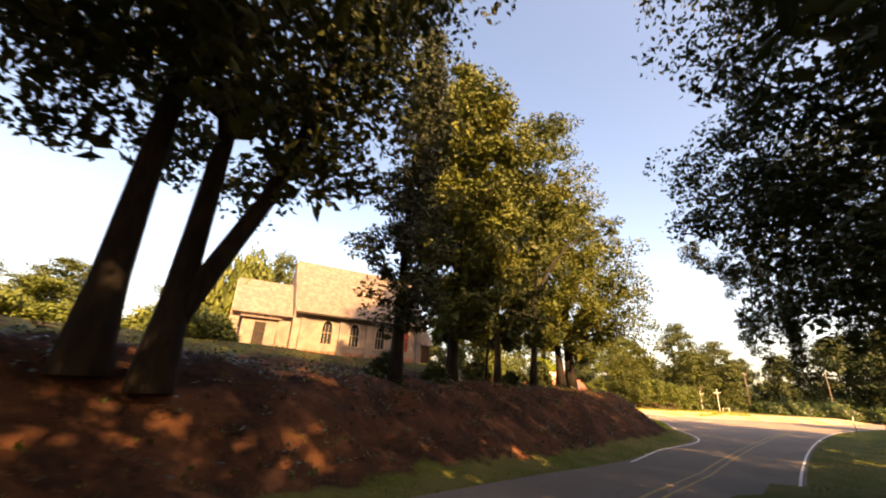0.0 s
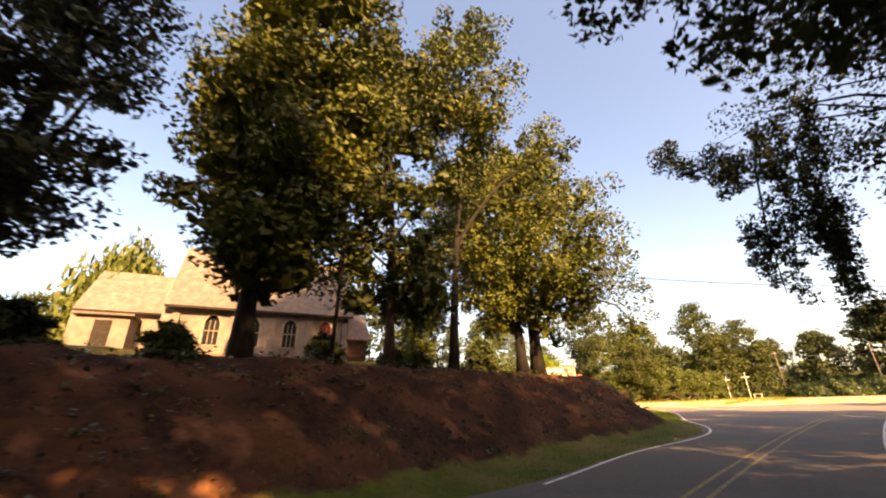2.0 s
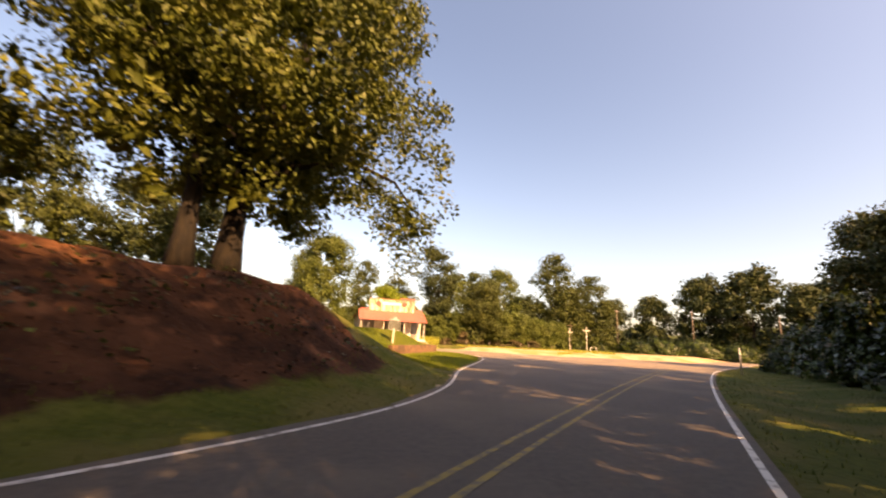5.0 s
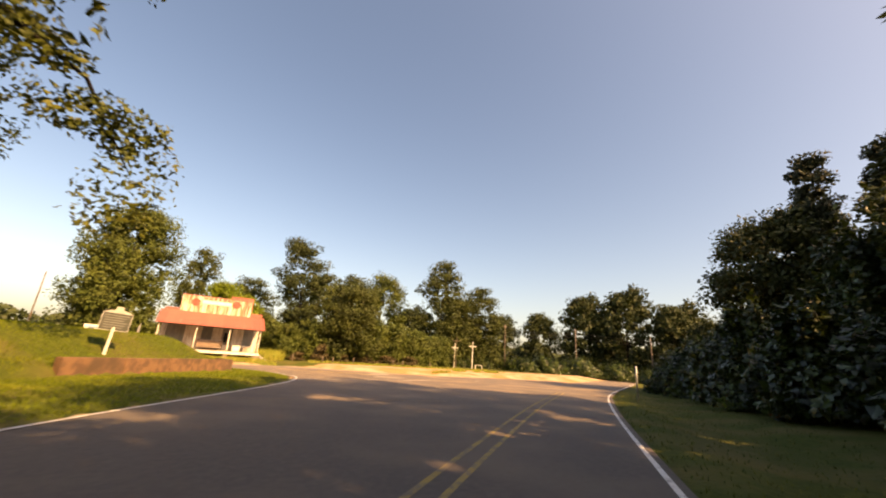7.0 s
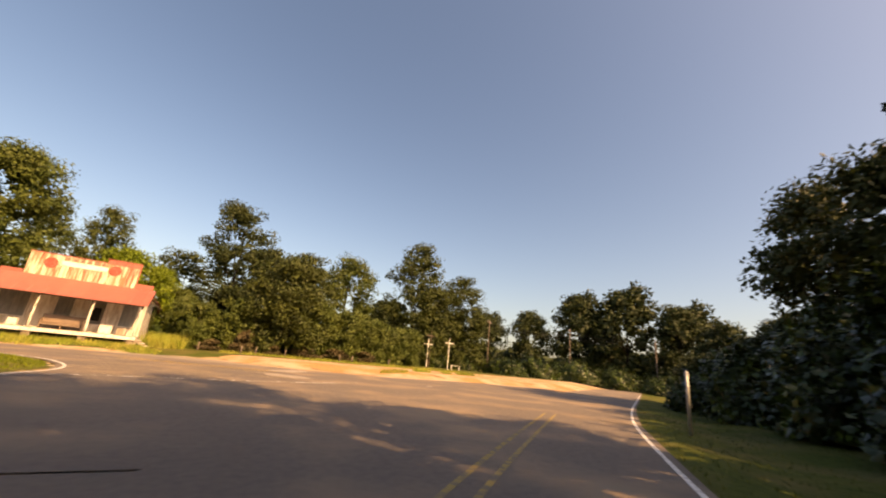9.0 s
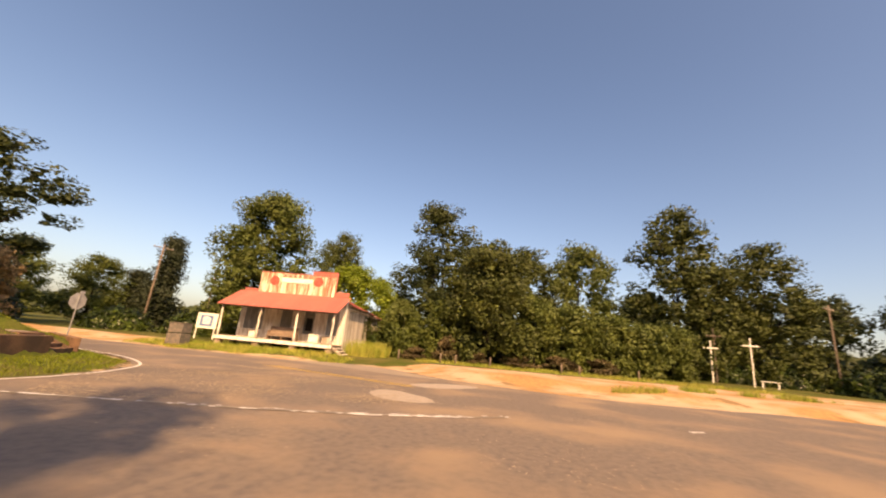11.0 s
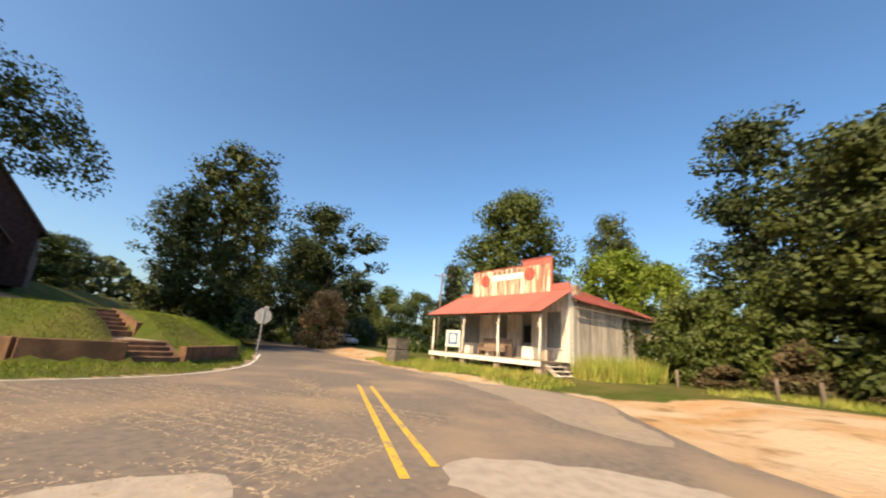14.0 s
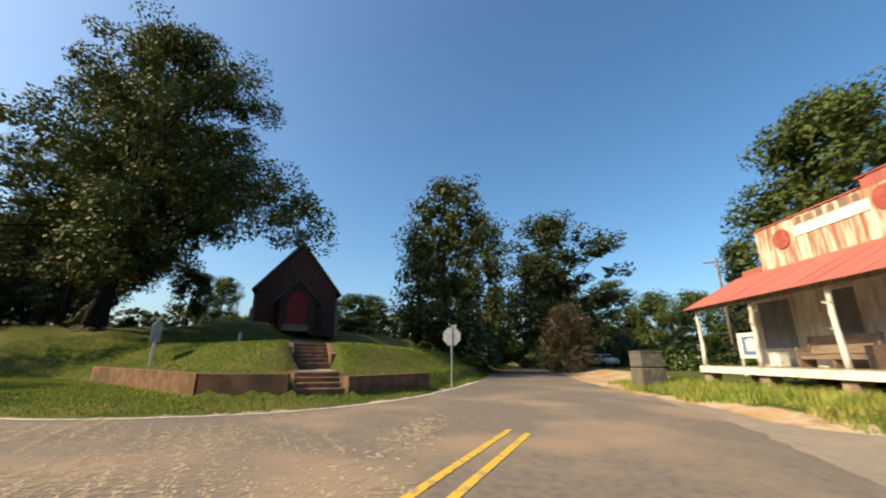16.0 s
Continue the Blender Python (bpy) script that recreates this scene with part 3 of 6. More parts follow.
ribbon("road_marking", WORN_LINE[5:8], -0.04, -0.12, 0.021, LINE_WHITE, "brightest remnant of the flaking white line", "road marking", step=0.12, gaps=0.3, seed=5)
ribbon("road_marking", [(46.1, 66.3), (46.5, 66.6)], 0.07, -0.07, 0.020, LINE_WHITE, "short leftover white dash on the junction", "road marking", smooth_line=False)
ROUND_PATCH = [(38.5, 65.1), (37.9, 65.2), (37.3, 65.7), (36.95, 66.3), (36.9, 66.9), (37.1, 67.4), (37.6, 67.4), (38.0, 67.1), (38.5, 66.8), (39.1, 66.2), (39.3, 65.7), (39.0, 65.3)]
LONG_PATCH = [(37.9, 69.5), (37.2, 69.8), (37.1, 70.4), (37.6, 71.3), (38.2, 72.0), (39.0, 72.5), (39.5, 72.4), (39.6, 71.7), (39.1, 70.6), (38.5, 69.8)]
for _k, _ring in enumerate((ROUND_PATCH, LONG_PATCH)):
    _rnd = random.Random(40 + _k)
    _pts = [(p.x + _rnd.uniform(-0.06, 0.06), p.y + _rnd.uniform(-0.06, 0.06)) for p in resample(_ring + _ring[:1], 0.2)[:-1]]
    flat_sheet("asphalt_patch", _pts, 0.0085, PATCH, "pale ragged concrete patch in the asphalt", "road patch")

_rnd = random.Random(52)
STORE_APRON = [(22, 75.7), (27, 75.6), (31, 75.0), (34.6, 74.0), (36.6, 73.8), (37.2, 74.6), (35.0, 76.2), (32.5, 78.0), (30, 78.2), (27, 77.2)]
_pts = [(p.x + _rnd.uniform(-0.09, 0.09), p.y + _rnd.uniform(-0.09, 0.09)) for p in resample(STORE_APRON + STORE_APRON[:1], 0.35)[:-1]]
flat_sheet("asphalt_apron", _pts, 0.0082, ASPHALT_PALE, "pale sun-bleached asphalt apron before the old store", "road")


def gravel_scars():
    """Tan gravel showing through the worn surface: ragged flakes in rows along the turning traffic, and looser ones before them."""
    rng = np.random.default_rng(12)
    verts, faces = [], []
    d, n = np.array([0.75, 0.66]), np.array([-0.66, 0.75])

    def flake(p, length, width, turn):
        k = 6
        a0 = len(verts)
        for i in range(k):
            a = 2 * math.pi * i / k
            r = rng.uniform(0.6, 1.2)
            x, y = length * r * math.cos(a), width * r * math.sin(a)
            verts.append((p[0] + x * math.cos(turn) - y * math.sin(turn), p[1] + x * math.sin(turn) + y * math.cos(turn), 0.0085 + rng.uniform(0, 0.0012)))
        faces.append(tuple(range(a0, a0 + k)))

    along = math.atan2(d[1], d[0])
    mid = np.array([33.2, 66.0])

    def worn(u, row):
        return math.sin(0.8 * u + 1.9 * row) + math.sin(1.7 * u - 1.1 * row) + 0.7 * math.sin(0.5 * row * u + 1)

    for row in np.arange(-4.4, 3.4, 0.33):
        drift, wide = rng.uniform(-0.06, 0.06), rng.uniform(0.035, 0.075)
        for u in np.arange(-4.6, 4.6, 0.022):
            if worn(u, row) > rng.uniform(-1.7, 1.2):
                bend = drift * u * 0.4 + 0.03 * math.sin(2.5 * u + row)
                flake(mid + d * u + n * (row + bend + rng.normal(scale=wide)), rng.uniform(0.02, 0.06), rng.uniform(0.01, 0.024), along + rng.normal(scale=0.3))
    for k in range(7000):
        u, row = rng.uniform(-4.6, 4.6), rng.uniform(-4.4, 3.4)
        if worn(u, row) > rng.uniform(-0.8, 1.8):
            flake(mid + d * u + n * row, rng.uniform(0.03, 0.13), rng.uniform(0.006, 0.018), along + 1.57 + rng.normal(scale=0.22))
    for k in range(5500):
        p = np.array([rng.uniform(31, 45), rng.uniform(55, 69.5)])
        wave = math.sin(p[0] * 1.1 + p[1] * 0.6) + math.sin(p[1] * 1.4 - p[0] * 0.5) + math.sin(p[0] * 0.4 + 2)
        if wave > rng.uniform(-0.4, 2.2) and p[1] - 63.2 > 1.1 * (p[0] - 46.5):
            flake(p, rng.uniform(0.012, 0.045), rng.uniform(0.008, 0.02), along + rng.normal(scale=0.5))
    for k in range(260):
        flake((rng.normal(29.8, 1.1), rng.normal(69.3, 0.22)), rng.uniform(0.03, 0.1), rng.uniform(0.02, 0.04), rng.uniform(0, 3))
    ob = link("gravel_scars", verts, faces, SCAR)
    return tagged(ob, "tan gravel flakes showing through the worn asphalt", "gravel", kind="stuff")


gravel_scars()


# ---- foliage ----
def leaf_cards(centres, ups, size, rng, mat, name, droop=0.3, slim=0.55):
    """One mesh of folded leaf blades, four corners each, scattered over the centres."""
    n = len(centres)
    a = rng.normal(size=(n, 3))
    a[:, 2] = a[:, 2] * 0.6 - droop
    a /= np.linalg.norm(a, axis=1, keepdims=True) + 1e-9
    b = np.cross(a, ups + rng.normal(scale=0.32, size=(n, 3)))
    b /= np.linalg.norm(b, axis=1, keepdims=True) + 1e-9
    c = np.cross(a, b)
    s = np.broadcast_to(np.asarray(size, float).reshape(-1, 1), (n, 1)) * rng.uniform(0.65, 1.35, size=(n, 1))
    v = np.empty((n, 4, 3))
    v[:, 0] = centres - a * s * 0.5
    v[:, 1] = centres + b * s * slim * 0.5 + c * s * 0.12
    v[:, 2] = centres + a * s * 0.5
    v[:, 3] = centres - b * s * slim * 0.5 + c * s * 0.12
    base = np.arange(n)[:, None] * 4
    tri = np.concatenate([base + [0, 1, 2], base + [0, 2, 3]], 1).reshape(-1, 3)
    me = bpy.data.meshes.new(name)
    me.vertices.add(4 * n)
    me.vertices.foreach_set("co", v.ravel())
    me.loops.add(tri.size)
    me.polygons.add(len(tri))
    me.loops.foreach_set("vertex_index", tri.ravel())
    me.polygons.foreach_set("loop_start", np.arange(0, tri.size, 3))
    me.update()
    me.materials.append(mat)
    return me


def clump_points(rng, clumps, radii, per):
    """Leaf places round clump centres, denser at their skins."""
    k = len(clumps)
    d = rng.normal(size=(k, per, 3))
    d /= np.linalg.norm(d, axis=2, keepdims=True)
    r = rng.uniform(0.25, 1.0, size=(k, per, 1)) ** 0.5
    pts = clumps[:, None] + d * r * radii[:, None, None] * np.array([1, 1, 0.72])
    return pts.reshape(-1, 3), d.reshape(-1, 3)


def crown_clumps(rng, count, height, low, radius, shape, offset):
    """Clump centres of an uneven crown: broad crowns carry them on separate boughs with gaps between, pointed ones on tiers."""
    out = []
    lobes = rng.uniform(0, 2 * math.pi, 3)
    amp = rng.uniform(0.08, 0.22, 3)

    def envelope(t, a):
        if shape == "round":
            w = math.sin(math.pi * min(1, t * 0.86 + 0.09)) ** 0.5
        elif shape == "full":
            w = (1 - min(1, abs(t - 0.36) / 0.67) ** 2.3) ** 0.62
        elif shape == "cone":
            w = (1 - t) ** 0.8 * (0.35 + 0.65 * min(1, t * 5)) * rng.uniform(0.55, 1.0)
        elif shape == "pine":
            w = (0.9 - 0.75 * abs(t - 0.35)) if t > 0.05 else 0.3
        else:
            w = (1 - t * t) ** 0.5
        return w * (1 + sum(amp[i] * math.sin((i + 2) * a + lobes[i] + 4 * t) for i in range(3)))

    boughs = []
    if shape in ("round", "full"):
        n = max(14, count // 5)
        for k in range(n):
            t = (k + rng.uniform(0.2, 0.8)) / n
            a = 2.4 * k + rng.uniform(-0.5, 0.5)
            boughs.append((t, a, radius * envelope(t, a) * rng.uniform(0.5, 0.84), radius * rng.uniform(0.26, 0.42)))
    while len(out) < count:
        if boughs and rng.random() < (0.55 if shape == "round" else 0.35):
            t, a, r, size = boughs[rng.integers(len(boughs))]
            d = rng.normal(size=3)
            d /= np.linalg.norm(d) + 1e-9
            d = d * rng.uniform(0.45, 1.0) * size
            z = low + (height - low) * t + (abs(d[2]) * 0.7 if rng.random() < 0.6 else d[2] * 0.7) * (0.5 if t > 0.85 else 1.0)
            out.append((r * math.cos(a) + offset[0] * t + d[0], r * math.sin(a) + offset[1] * t + d[1], z))
            continue
        t = rng.uniform(0, 1)
        a = rng.uniform(0, 2 * math.pi)
        r = radius * envelope(t, a) * rng.uniform(0.15, 1.0) ** 0.45 * (0.9 if boughs else 1.0)
        out.append((r * math.cos(a) + offset[0] * t, r * math.sin(a) + offset[1] * t, low + (height - low) * t))
    return np.array(out)


def tree(name, x, y, height, radius, low, trunk, label, seed, mat=LEAF_OAK, bark=BARK, shape="round", clumps=110, per=110, leaf=0.3, clump_r=1.15,
         lean=(0, 0), limbs=7, group="", z=None, extra=None, inner=12, spray=0.48, extra_r=None, extra_share=1.0):
    """A tree: tapered trunk, limbs into the crown, and a crown of leaf clumps with gaps."""
    rng = np.random.default_rng(seed)
    root = thing(name, pose(x, y, (gz(x, y) if z is None else z) - 0.1), label, "tree" if name.endswith("tree") else "bush", group)
    top = height * (0.88 if shape in ("pine", "cone") else 0.72)
    pts, rad = [], []
    for i in range(9):
        t = i / 8
        pts.append((lean[0] * t * t * top / 8 + 0.12 * math.sin(seed + 3 * t), lean[1] * t * t * top / 8 + 0.12 * math.cos(seed * 2 + 4 * t), top * t))
        rad.append(trunk * (1.4 if i == 0 else 1.06 if i == 1 else 1) * (1 - 0.78 * t))
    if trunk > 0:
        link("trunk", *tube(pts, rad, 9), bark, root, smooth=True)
    offset = (lean[0] * height / 8, lean[1] * height / 8)
    c = crown_clumps(rng, clumps, height, low, radius, shape, offset)
    if extra is not None:
        c = np.concatenate([c, np.array(extra, float)])
    if trunk > 0:
        far = c[:clumps][np.argsort(-np.hypot(c[:clumps, 0], c[:clumps, 1]))]
        for k in range(limbs):
            goal = far[(k * 5 + 1) % max(1, int(len(far) * 0.7))]
            t0 = min(0.92, max(0.22, (low + (goal[2] - low) * 0.35) / top))
            i0 = t0 * 8
            a, b = pts[int(i0)], pts[min(8, int(i0) + 1)]
            f = i0 - int(i0)
            s = Vector(a).lerp(Vector(b), f)
            g = Vector(goal)
            mid = s.lerp(g, 0.5) + Vector((0, 0, 0.12 * (g - s).length))
            q = s.lerp(mid, 0.5) + Vector((rng.normal() * 0.15, rng.normal() * 0.15, 0.1))
            r0 = max(0.04, trunk * 0.42 * (1 - t0 * 0.6))
            link("limb", *tube([s, q, mid, mid.lerp(g, 0.5), g], [r0, r0 * 0.8, r0 * 0.55, r0 * 0.35, r0 * 0.12], 6), bark, root, smooth=True)
    rr = clump_r * rng.uniform(0.6, 1.3, size=len(c))
    if extra is not None and extra_r:
        rr[clumps:] *= extra_r / clump_r
    p, n = clump_points(rng, c, rr, per)
    if extra is not None and extra_r:
        keep = np.ones(len(p), bool)
        keep[clumps * per:] = rng.random(len(p) - clumps * per) < extra_share
        p, n = p[keep], n[keep]
    # broader sprays deep inside, so that the crown's heart is closed
    heart = np.repeat(c[:clumps], inner, 0) * np.array([0.76, 0.76, 1]) + np.clip(rng.normal(scale=clump_r * 0.3, size=(clumps * inner, 3)), -clump_r * 0.4, clump_r * 0.4) - np.array([0, 0, 0.3 * clump_r])
    p, n = np.concatenate([p, heart]), np.concatenate([n, rng.normal(size=heart.shape)])
    sizes = np.concatenate([np.full(len(p) - len(heart), leaf), np.full(len(heart), spray)])
    me = leaf_cards(p, n + np.array([0, 0, 0.35]), sizes, rng, mat, "crown")
    ob = new("crown", me)
    ob.parent = root
    return root


ROW = "trees along the bank"
# the row on top of the bank, from the camera's start to the church corner
tree("oak_tree", -1.95, 7.9, 20, 7.5, 6.0, 0.34, "tall dark oak with a thick trunk on the bank", 1, LEAF_DARK, lean=(-0.3, 0.3), clumps=165, per=110, leaf=0.26, group=ROW, limbs=9)
_forked = tree("oak_tree", -1.2, 8.75, 19, 7.0, 5.0, 0.32, "forked dark oak beside its twin on the bank", 2, LEAF_DARK, lean=(0.0, 0.2), clumps=135, per=110, leaf=0.26, group=ROW, limbs=10)
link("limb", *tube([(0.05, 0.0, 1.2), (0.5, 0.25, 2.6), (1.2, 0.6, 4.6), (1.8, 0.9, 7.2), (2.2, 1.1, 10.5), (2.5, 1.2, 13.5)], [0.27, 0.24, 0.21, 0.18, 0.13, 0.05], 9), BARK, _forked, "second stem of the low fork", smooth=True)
tree("cedar_tree", 2.2, 16.7, 19, 2.7, 2.4, 0.24, "slender tall cedar with ragged feathery branches", 3, LEAF_PINE, shape="cone", clumps=140, per=120, leaf=0.19, inner=8, spray=0.4,
     clump_r=0.8, limbs=10, group=ROW, lean=(0.2, 0.1))
_third = tree("oak_tree", 4.3, 22.3, 21, 3.7, 3.2, 0.3, "leafy oak with a dark rounded crown", 4, LEAF_OAK, clumps=210, per=120, leaf=0.26, group=ROW, lean=(0.2, 0.4), limbs=10, inner=20, spray=0.7)
_fifth = tree("oak_tree", 7.2, 28.9, 22, 5.4, 3.4, 0.24, "dense dark oak on the crest of the bank", 5, LEAF_MID, clumps=210, per=120, leaf=0.26, group=ROW, inner=20, spray=0.7, lean=(-0.6, 0.6))
_slim = tree("oak_tree", 9.9, 30.9, 24, 4.2, 13.0, 0.24, "slim tall tree with one long bare side branch", 6, LEAF_OAK, clumps=100, per=110, leaf=0.26, group=ROW, lean=(0.6, 0.4),
             extra=[(7.2, 2.3, 14.3), (6.4, 2.2, 14.6), (7.6, 2.5, 13.8), (5.2, 2.0, 13.9), (7.9, 2.2, 14.6), (4.2, 1.8, 13.2)], extra_r=0.7)
link("limb", *tube([(0.2, 0.1, 6.2), (0.5, 0.35, 7.4), (1.2, 0.75, 8.8), (2.2, 1.25, 10.4), (3.3, 1.65, 11.8), (5.2, 2.1, 13.3), (7.1, 2.3, 14.2)], [0.13, 0.12, 0.11, 0.1, 0.085, 0.06, 0.03], 7), BARK, _slim,
     "long bare side branch", smooth=True)
tree("oak_tree", 6.4, 40.8, 5.2, 1.7, 1.2, 0.12, "smaller light leafy tree behind the crest", 7, LEAF_LIGHT, clumps=40, per=90, leaf=0.24, clump_r=0.7, group=ROW)
tree("oak_tree", 13.9, 40.8, 18, 6.0, 4.0, 0.4, "huge spreading oak, one of a pair on the church corner", 8, LEAF_OAK, clumps=150, per=140, leaf=0.27, group=ROW, lean=(-0.6, 0.5), clump_r=1.35, spray=0.6)
_arm = [(-0.07 * k + 0.7 * math.sin(2.1 * k), 6.0 + 0.47 * k, 8.0 + 1.5 * math.sin(1.7 * k) + (1.2 if k < 10 else -0.07 * (k - 10))) for k in range(23)]
_reach = [(3.0 + 0.42 * k + 0.5 * math.sin(1.9 * k), 4.0 + 0.44 * k + 0.5 * math.cos(2.3 * k), 8.6 - 0.28 * k + 0.7 * math.sin(1.3 * k)) for k in range(13)]
_droop = [(7.5, 0, 2.6), (7.9, 0.4, 3.4), (8.2, 0.9, 4.6), (7.7, -0.4, 5.8), (7.0, 0.2, 4.2), (6.6, 1.0, 3.4), (8.4, 0.2, 6.8), (7.6, 1.6, 8.2), (8.3, 0.8, 9.4), (6.8, -1.0, 7.2),
          (-7.4, -1.2, 5.2), (-7.8, -0.6, 6.4), (-6.8, -0.4, 4.4), (8.0, 9.2, 3.6), (8.3, 9.0, 4.6), (7.6, 9.6, 2.8)]
_corner = tree("oak_tree", 15.2, 41.7, 22.5, 8.4, 3.6, 0.5, "huge spreading oak with a flared trunk on the church corner", 9, LEAF_OAK, clumps=290, per=150, leaf=0.27, inner=20, spray=0.6, group=ROW, limbs=15,
               lean=(0.1, 1.5), clump_r=1.3, extra=_arm + _reach + _droop + [(x + 1.1, y - 0.5, z + 1.0) for x, y, z in _arm[2:]] + [(x - 0.4, y - 0.8, z + 2.4) for x, y, z in _arm[2:19]])
link("limb", *tube([(0.2, 0.4, 4.6), (0.2, 2.6, 6.4), (0.0, 6.0, 8.2), (-0.4, 10.0, 9.4), (-1.0, 13.4, 9.2), (-1.5, 16.2, 8.0)], [0.24, 0.2, 0.16, 0.11, 0.07, 0.02], 8), BARK, _corner, smooth=True)
link("limb", *tube([(0.2, 0.1, 3.4), (2.0, 0.1, 5.4), (4.4, 0.3, 6.2), (6.6, 0.4, 5.4), (8.0, 0.5, 3.6)], [0.2, 0.16, 0.12, 0.07, 0.02], 8), BARK, _corner, smooth=True)
link("limb", *tube([(0.2, 0.2, 4.0), (1.6, 2.0, 6.6), (4.0, 5.0, 7.8), (6.6, 7.6, 6.8), (8.0, 9.2, 4.2)], [0.2, 0.17, 0.12, 0.07, 0.02], 8), BARK, _corner, smooth=True)


def roots(owner, reach, thick, seed):
    """Bare roots that spread from the foot of a trunk and follow the ground down the bank."""
    rnd = random.Random(seed)
    o = owner.matrix_basis.translation
    for k in range(6):
        a = 2 * math.pi * k / 6 + rnd.uniform(-0.4, 0.4) - 0.6
        pts, ln = [], reach * rnd.uniform(0.6, 1.2)
        for j in range(7):
            t = j / 6
            b = a + 0.5 * math.sin(3 * t + k)
            x, y = ln * t * math.cos(b), ln * t * math.sin(b)
            pts.append((x, y, gz(o.x + x, o.y + y) - o.z + thick * (1.3 * (1 - t) ** 3 + 0.35) - 0.12 * t * t))
        link("root", *tube(pts, [thick * (1 - 0.8 * j / 6) for j in range(7)], 7), BARK_PALE, owner, "pale bare root on the bank", smooth=True)


for _k, (_o, _r, _w) in enumerate(((_third, 1.5, 0.14), (_fifth, 1.3, 0.11), (_slim, 1.6, 0.13), (_corner, 2.0, 0.2))):
    roots(_o, _r, _w, 90 + _k)
# right of the road at the start, overhanging it
_rnd = random.Random(21)
_curtain = []


def hanging_spray(x, y, z, length):
    """A drooping chain of small leaf clumps."""
    n = max(3, int(length / 0.24))
    dx, dy = _rnd.uniform(-0.35, 0.35), _rnd.uniform(-0.35, 0.35)
    for k in range(n):
        t = k / n
        _curtain.append((x + dx * t + _rnd.gauss(0, 0.1), y + dy * t + _rnd.gauss(0, 0.1), z - length * t + _rnd.gauss(0, 0.06)))


# the dense hanging mass at the branch's end, the fringe over the road, and two long tips
for _k in range(26):
    hanging_spray(-3.7 + _rnd.gauss(0, 0.95), 5.8 + _rnd.gauss(0, 0.7), _rnd.uniform(8.2, 13.4), _rnd.uniform(1.0, 2.6))
for _k in range(15):
    _t = _k / 14
    hanging_spray(-4.8 - 2.6 * _t + _rnd.uniform(-0.4, 0.4), 6.3 + 1.9 * _t + _rnd.uniform(-0.6, 0.6), 11.2 + 2.3 * _t + _rnd.uniform(-0.4, 0.6), _rnd.uniform(0.5, 1.3))
for _k in range(3):
    hanging_spray(-3.6 + 0.2 * _k, 5.2 + 0.2 * _k, 7.6, 4.3 - 0.9 * _k)
    hanging_spray(-4.6 - 0.2 * _k, 6.4 + 0.2 * _k, 8.2, 3.3 - 0.7 * _k)
_rnd = random.Random(61)
_canopy = [(_rnd.uniform(-5.4, 0.5), _rnd.uniform(3.0, 7.8), _rnd.uniform(8.6, 15.5)) for _k in range(46)]
tree("oak_tree", 19.6, 11.6, 22, 6.6, 4.0, 0.32, "dark oak leaning over the road", 10, LEAF_DARK, shape="full", clumps=230, per=120, leaf=0.24, lean=(-0.4, 0.3), limbs=11, inner=18, spray=0.42, extra=_canopy)
_over = tree("oak_tree", 28.3, 20.8, 18, 6.6, 6.0, 0.36, "dark oak with branches drooping over the road", 11, LEAF_DARK, clumps=220, per=140, leaf=0.16, clump_r=1.15, extra_r=0.4, extra_share=0.4, lean=(-0.8, 0.5), limbs=11, inner=16, spray=0.3,
     extra=_curtain)
for _path in ([(-0.6, 0.3, 7.5), (-1.6, 2.2, 10.2), (-2.8, 4.4, 12.6), (-3.9, 6.0, 13.2), (-5.6, 7.4, 12.8), (-7.2, 8.2, 13.4)], [(-2.8, 4.4, 12.6), (-3.6, 5.2, 11.0), (-3.7, 5.3, 8.6), (-3.7, 5.4, 5.8), (-3.7, 5.3, 3.6)],
              [(-3.9, 6.0, 13.2), (-4.4, 6.4, 11.0), (-4.7, 6.6, 8.0), (-4.8, 6.6, 5.4)]):
    link("limb", *tube(_path, [0.06, 0.045, 0.03, 0.016, 0.008, 0.004][:len(_path)], 6), BARK, _over, smooth=True)


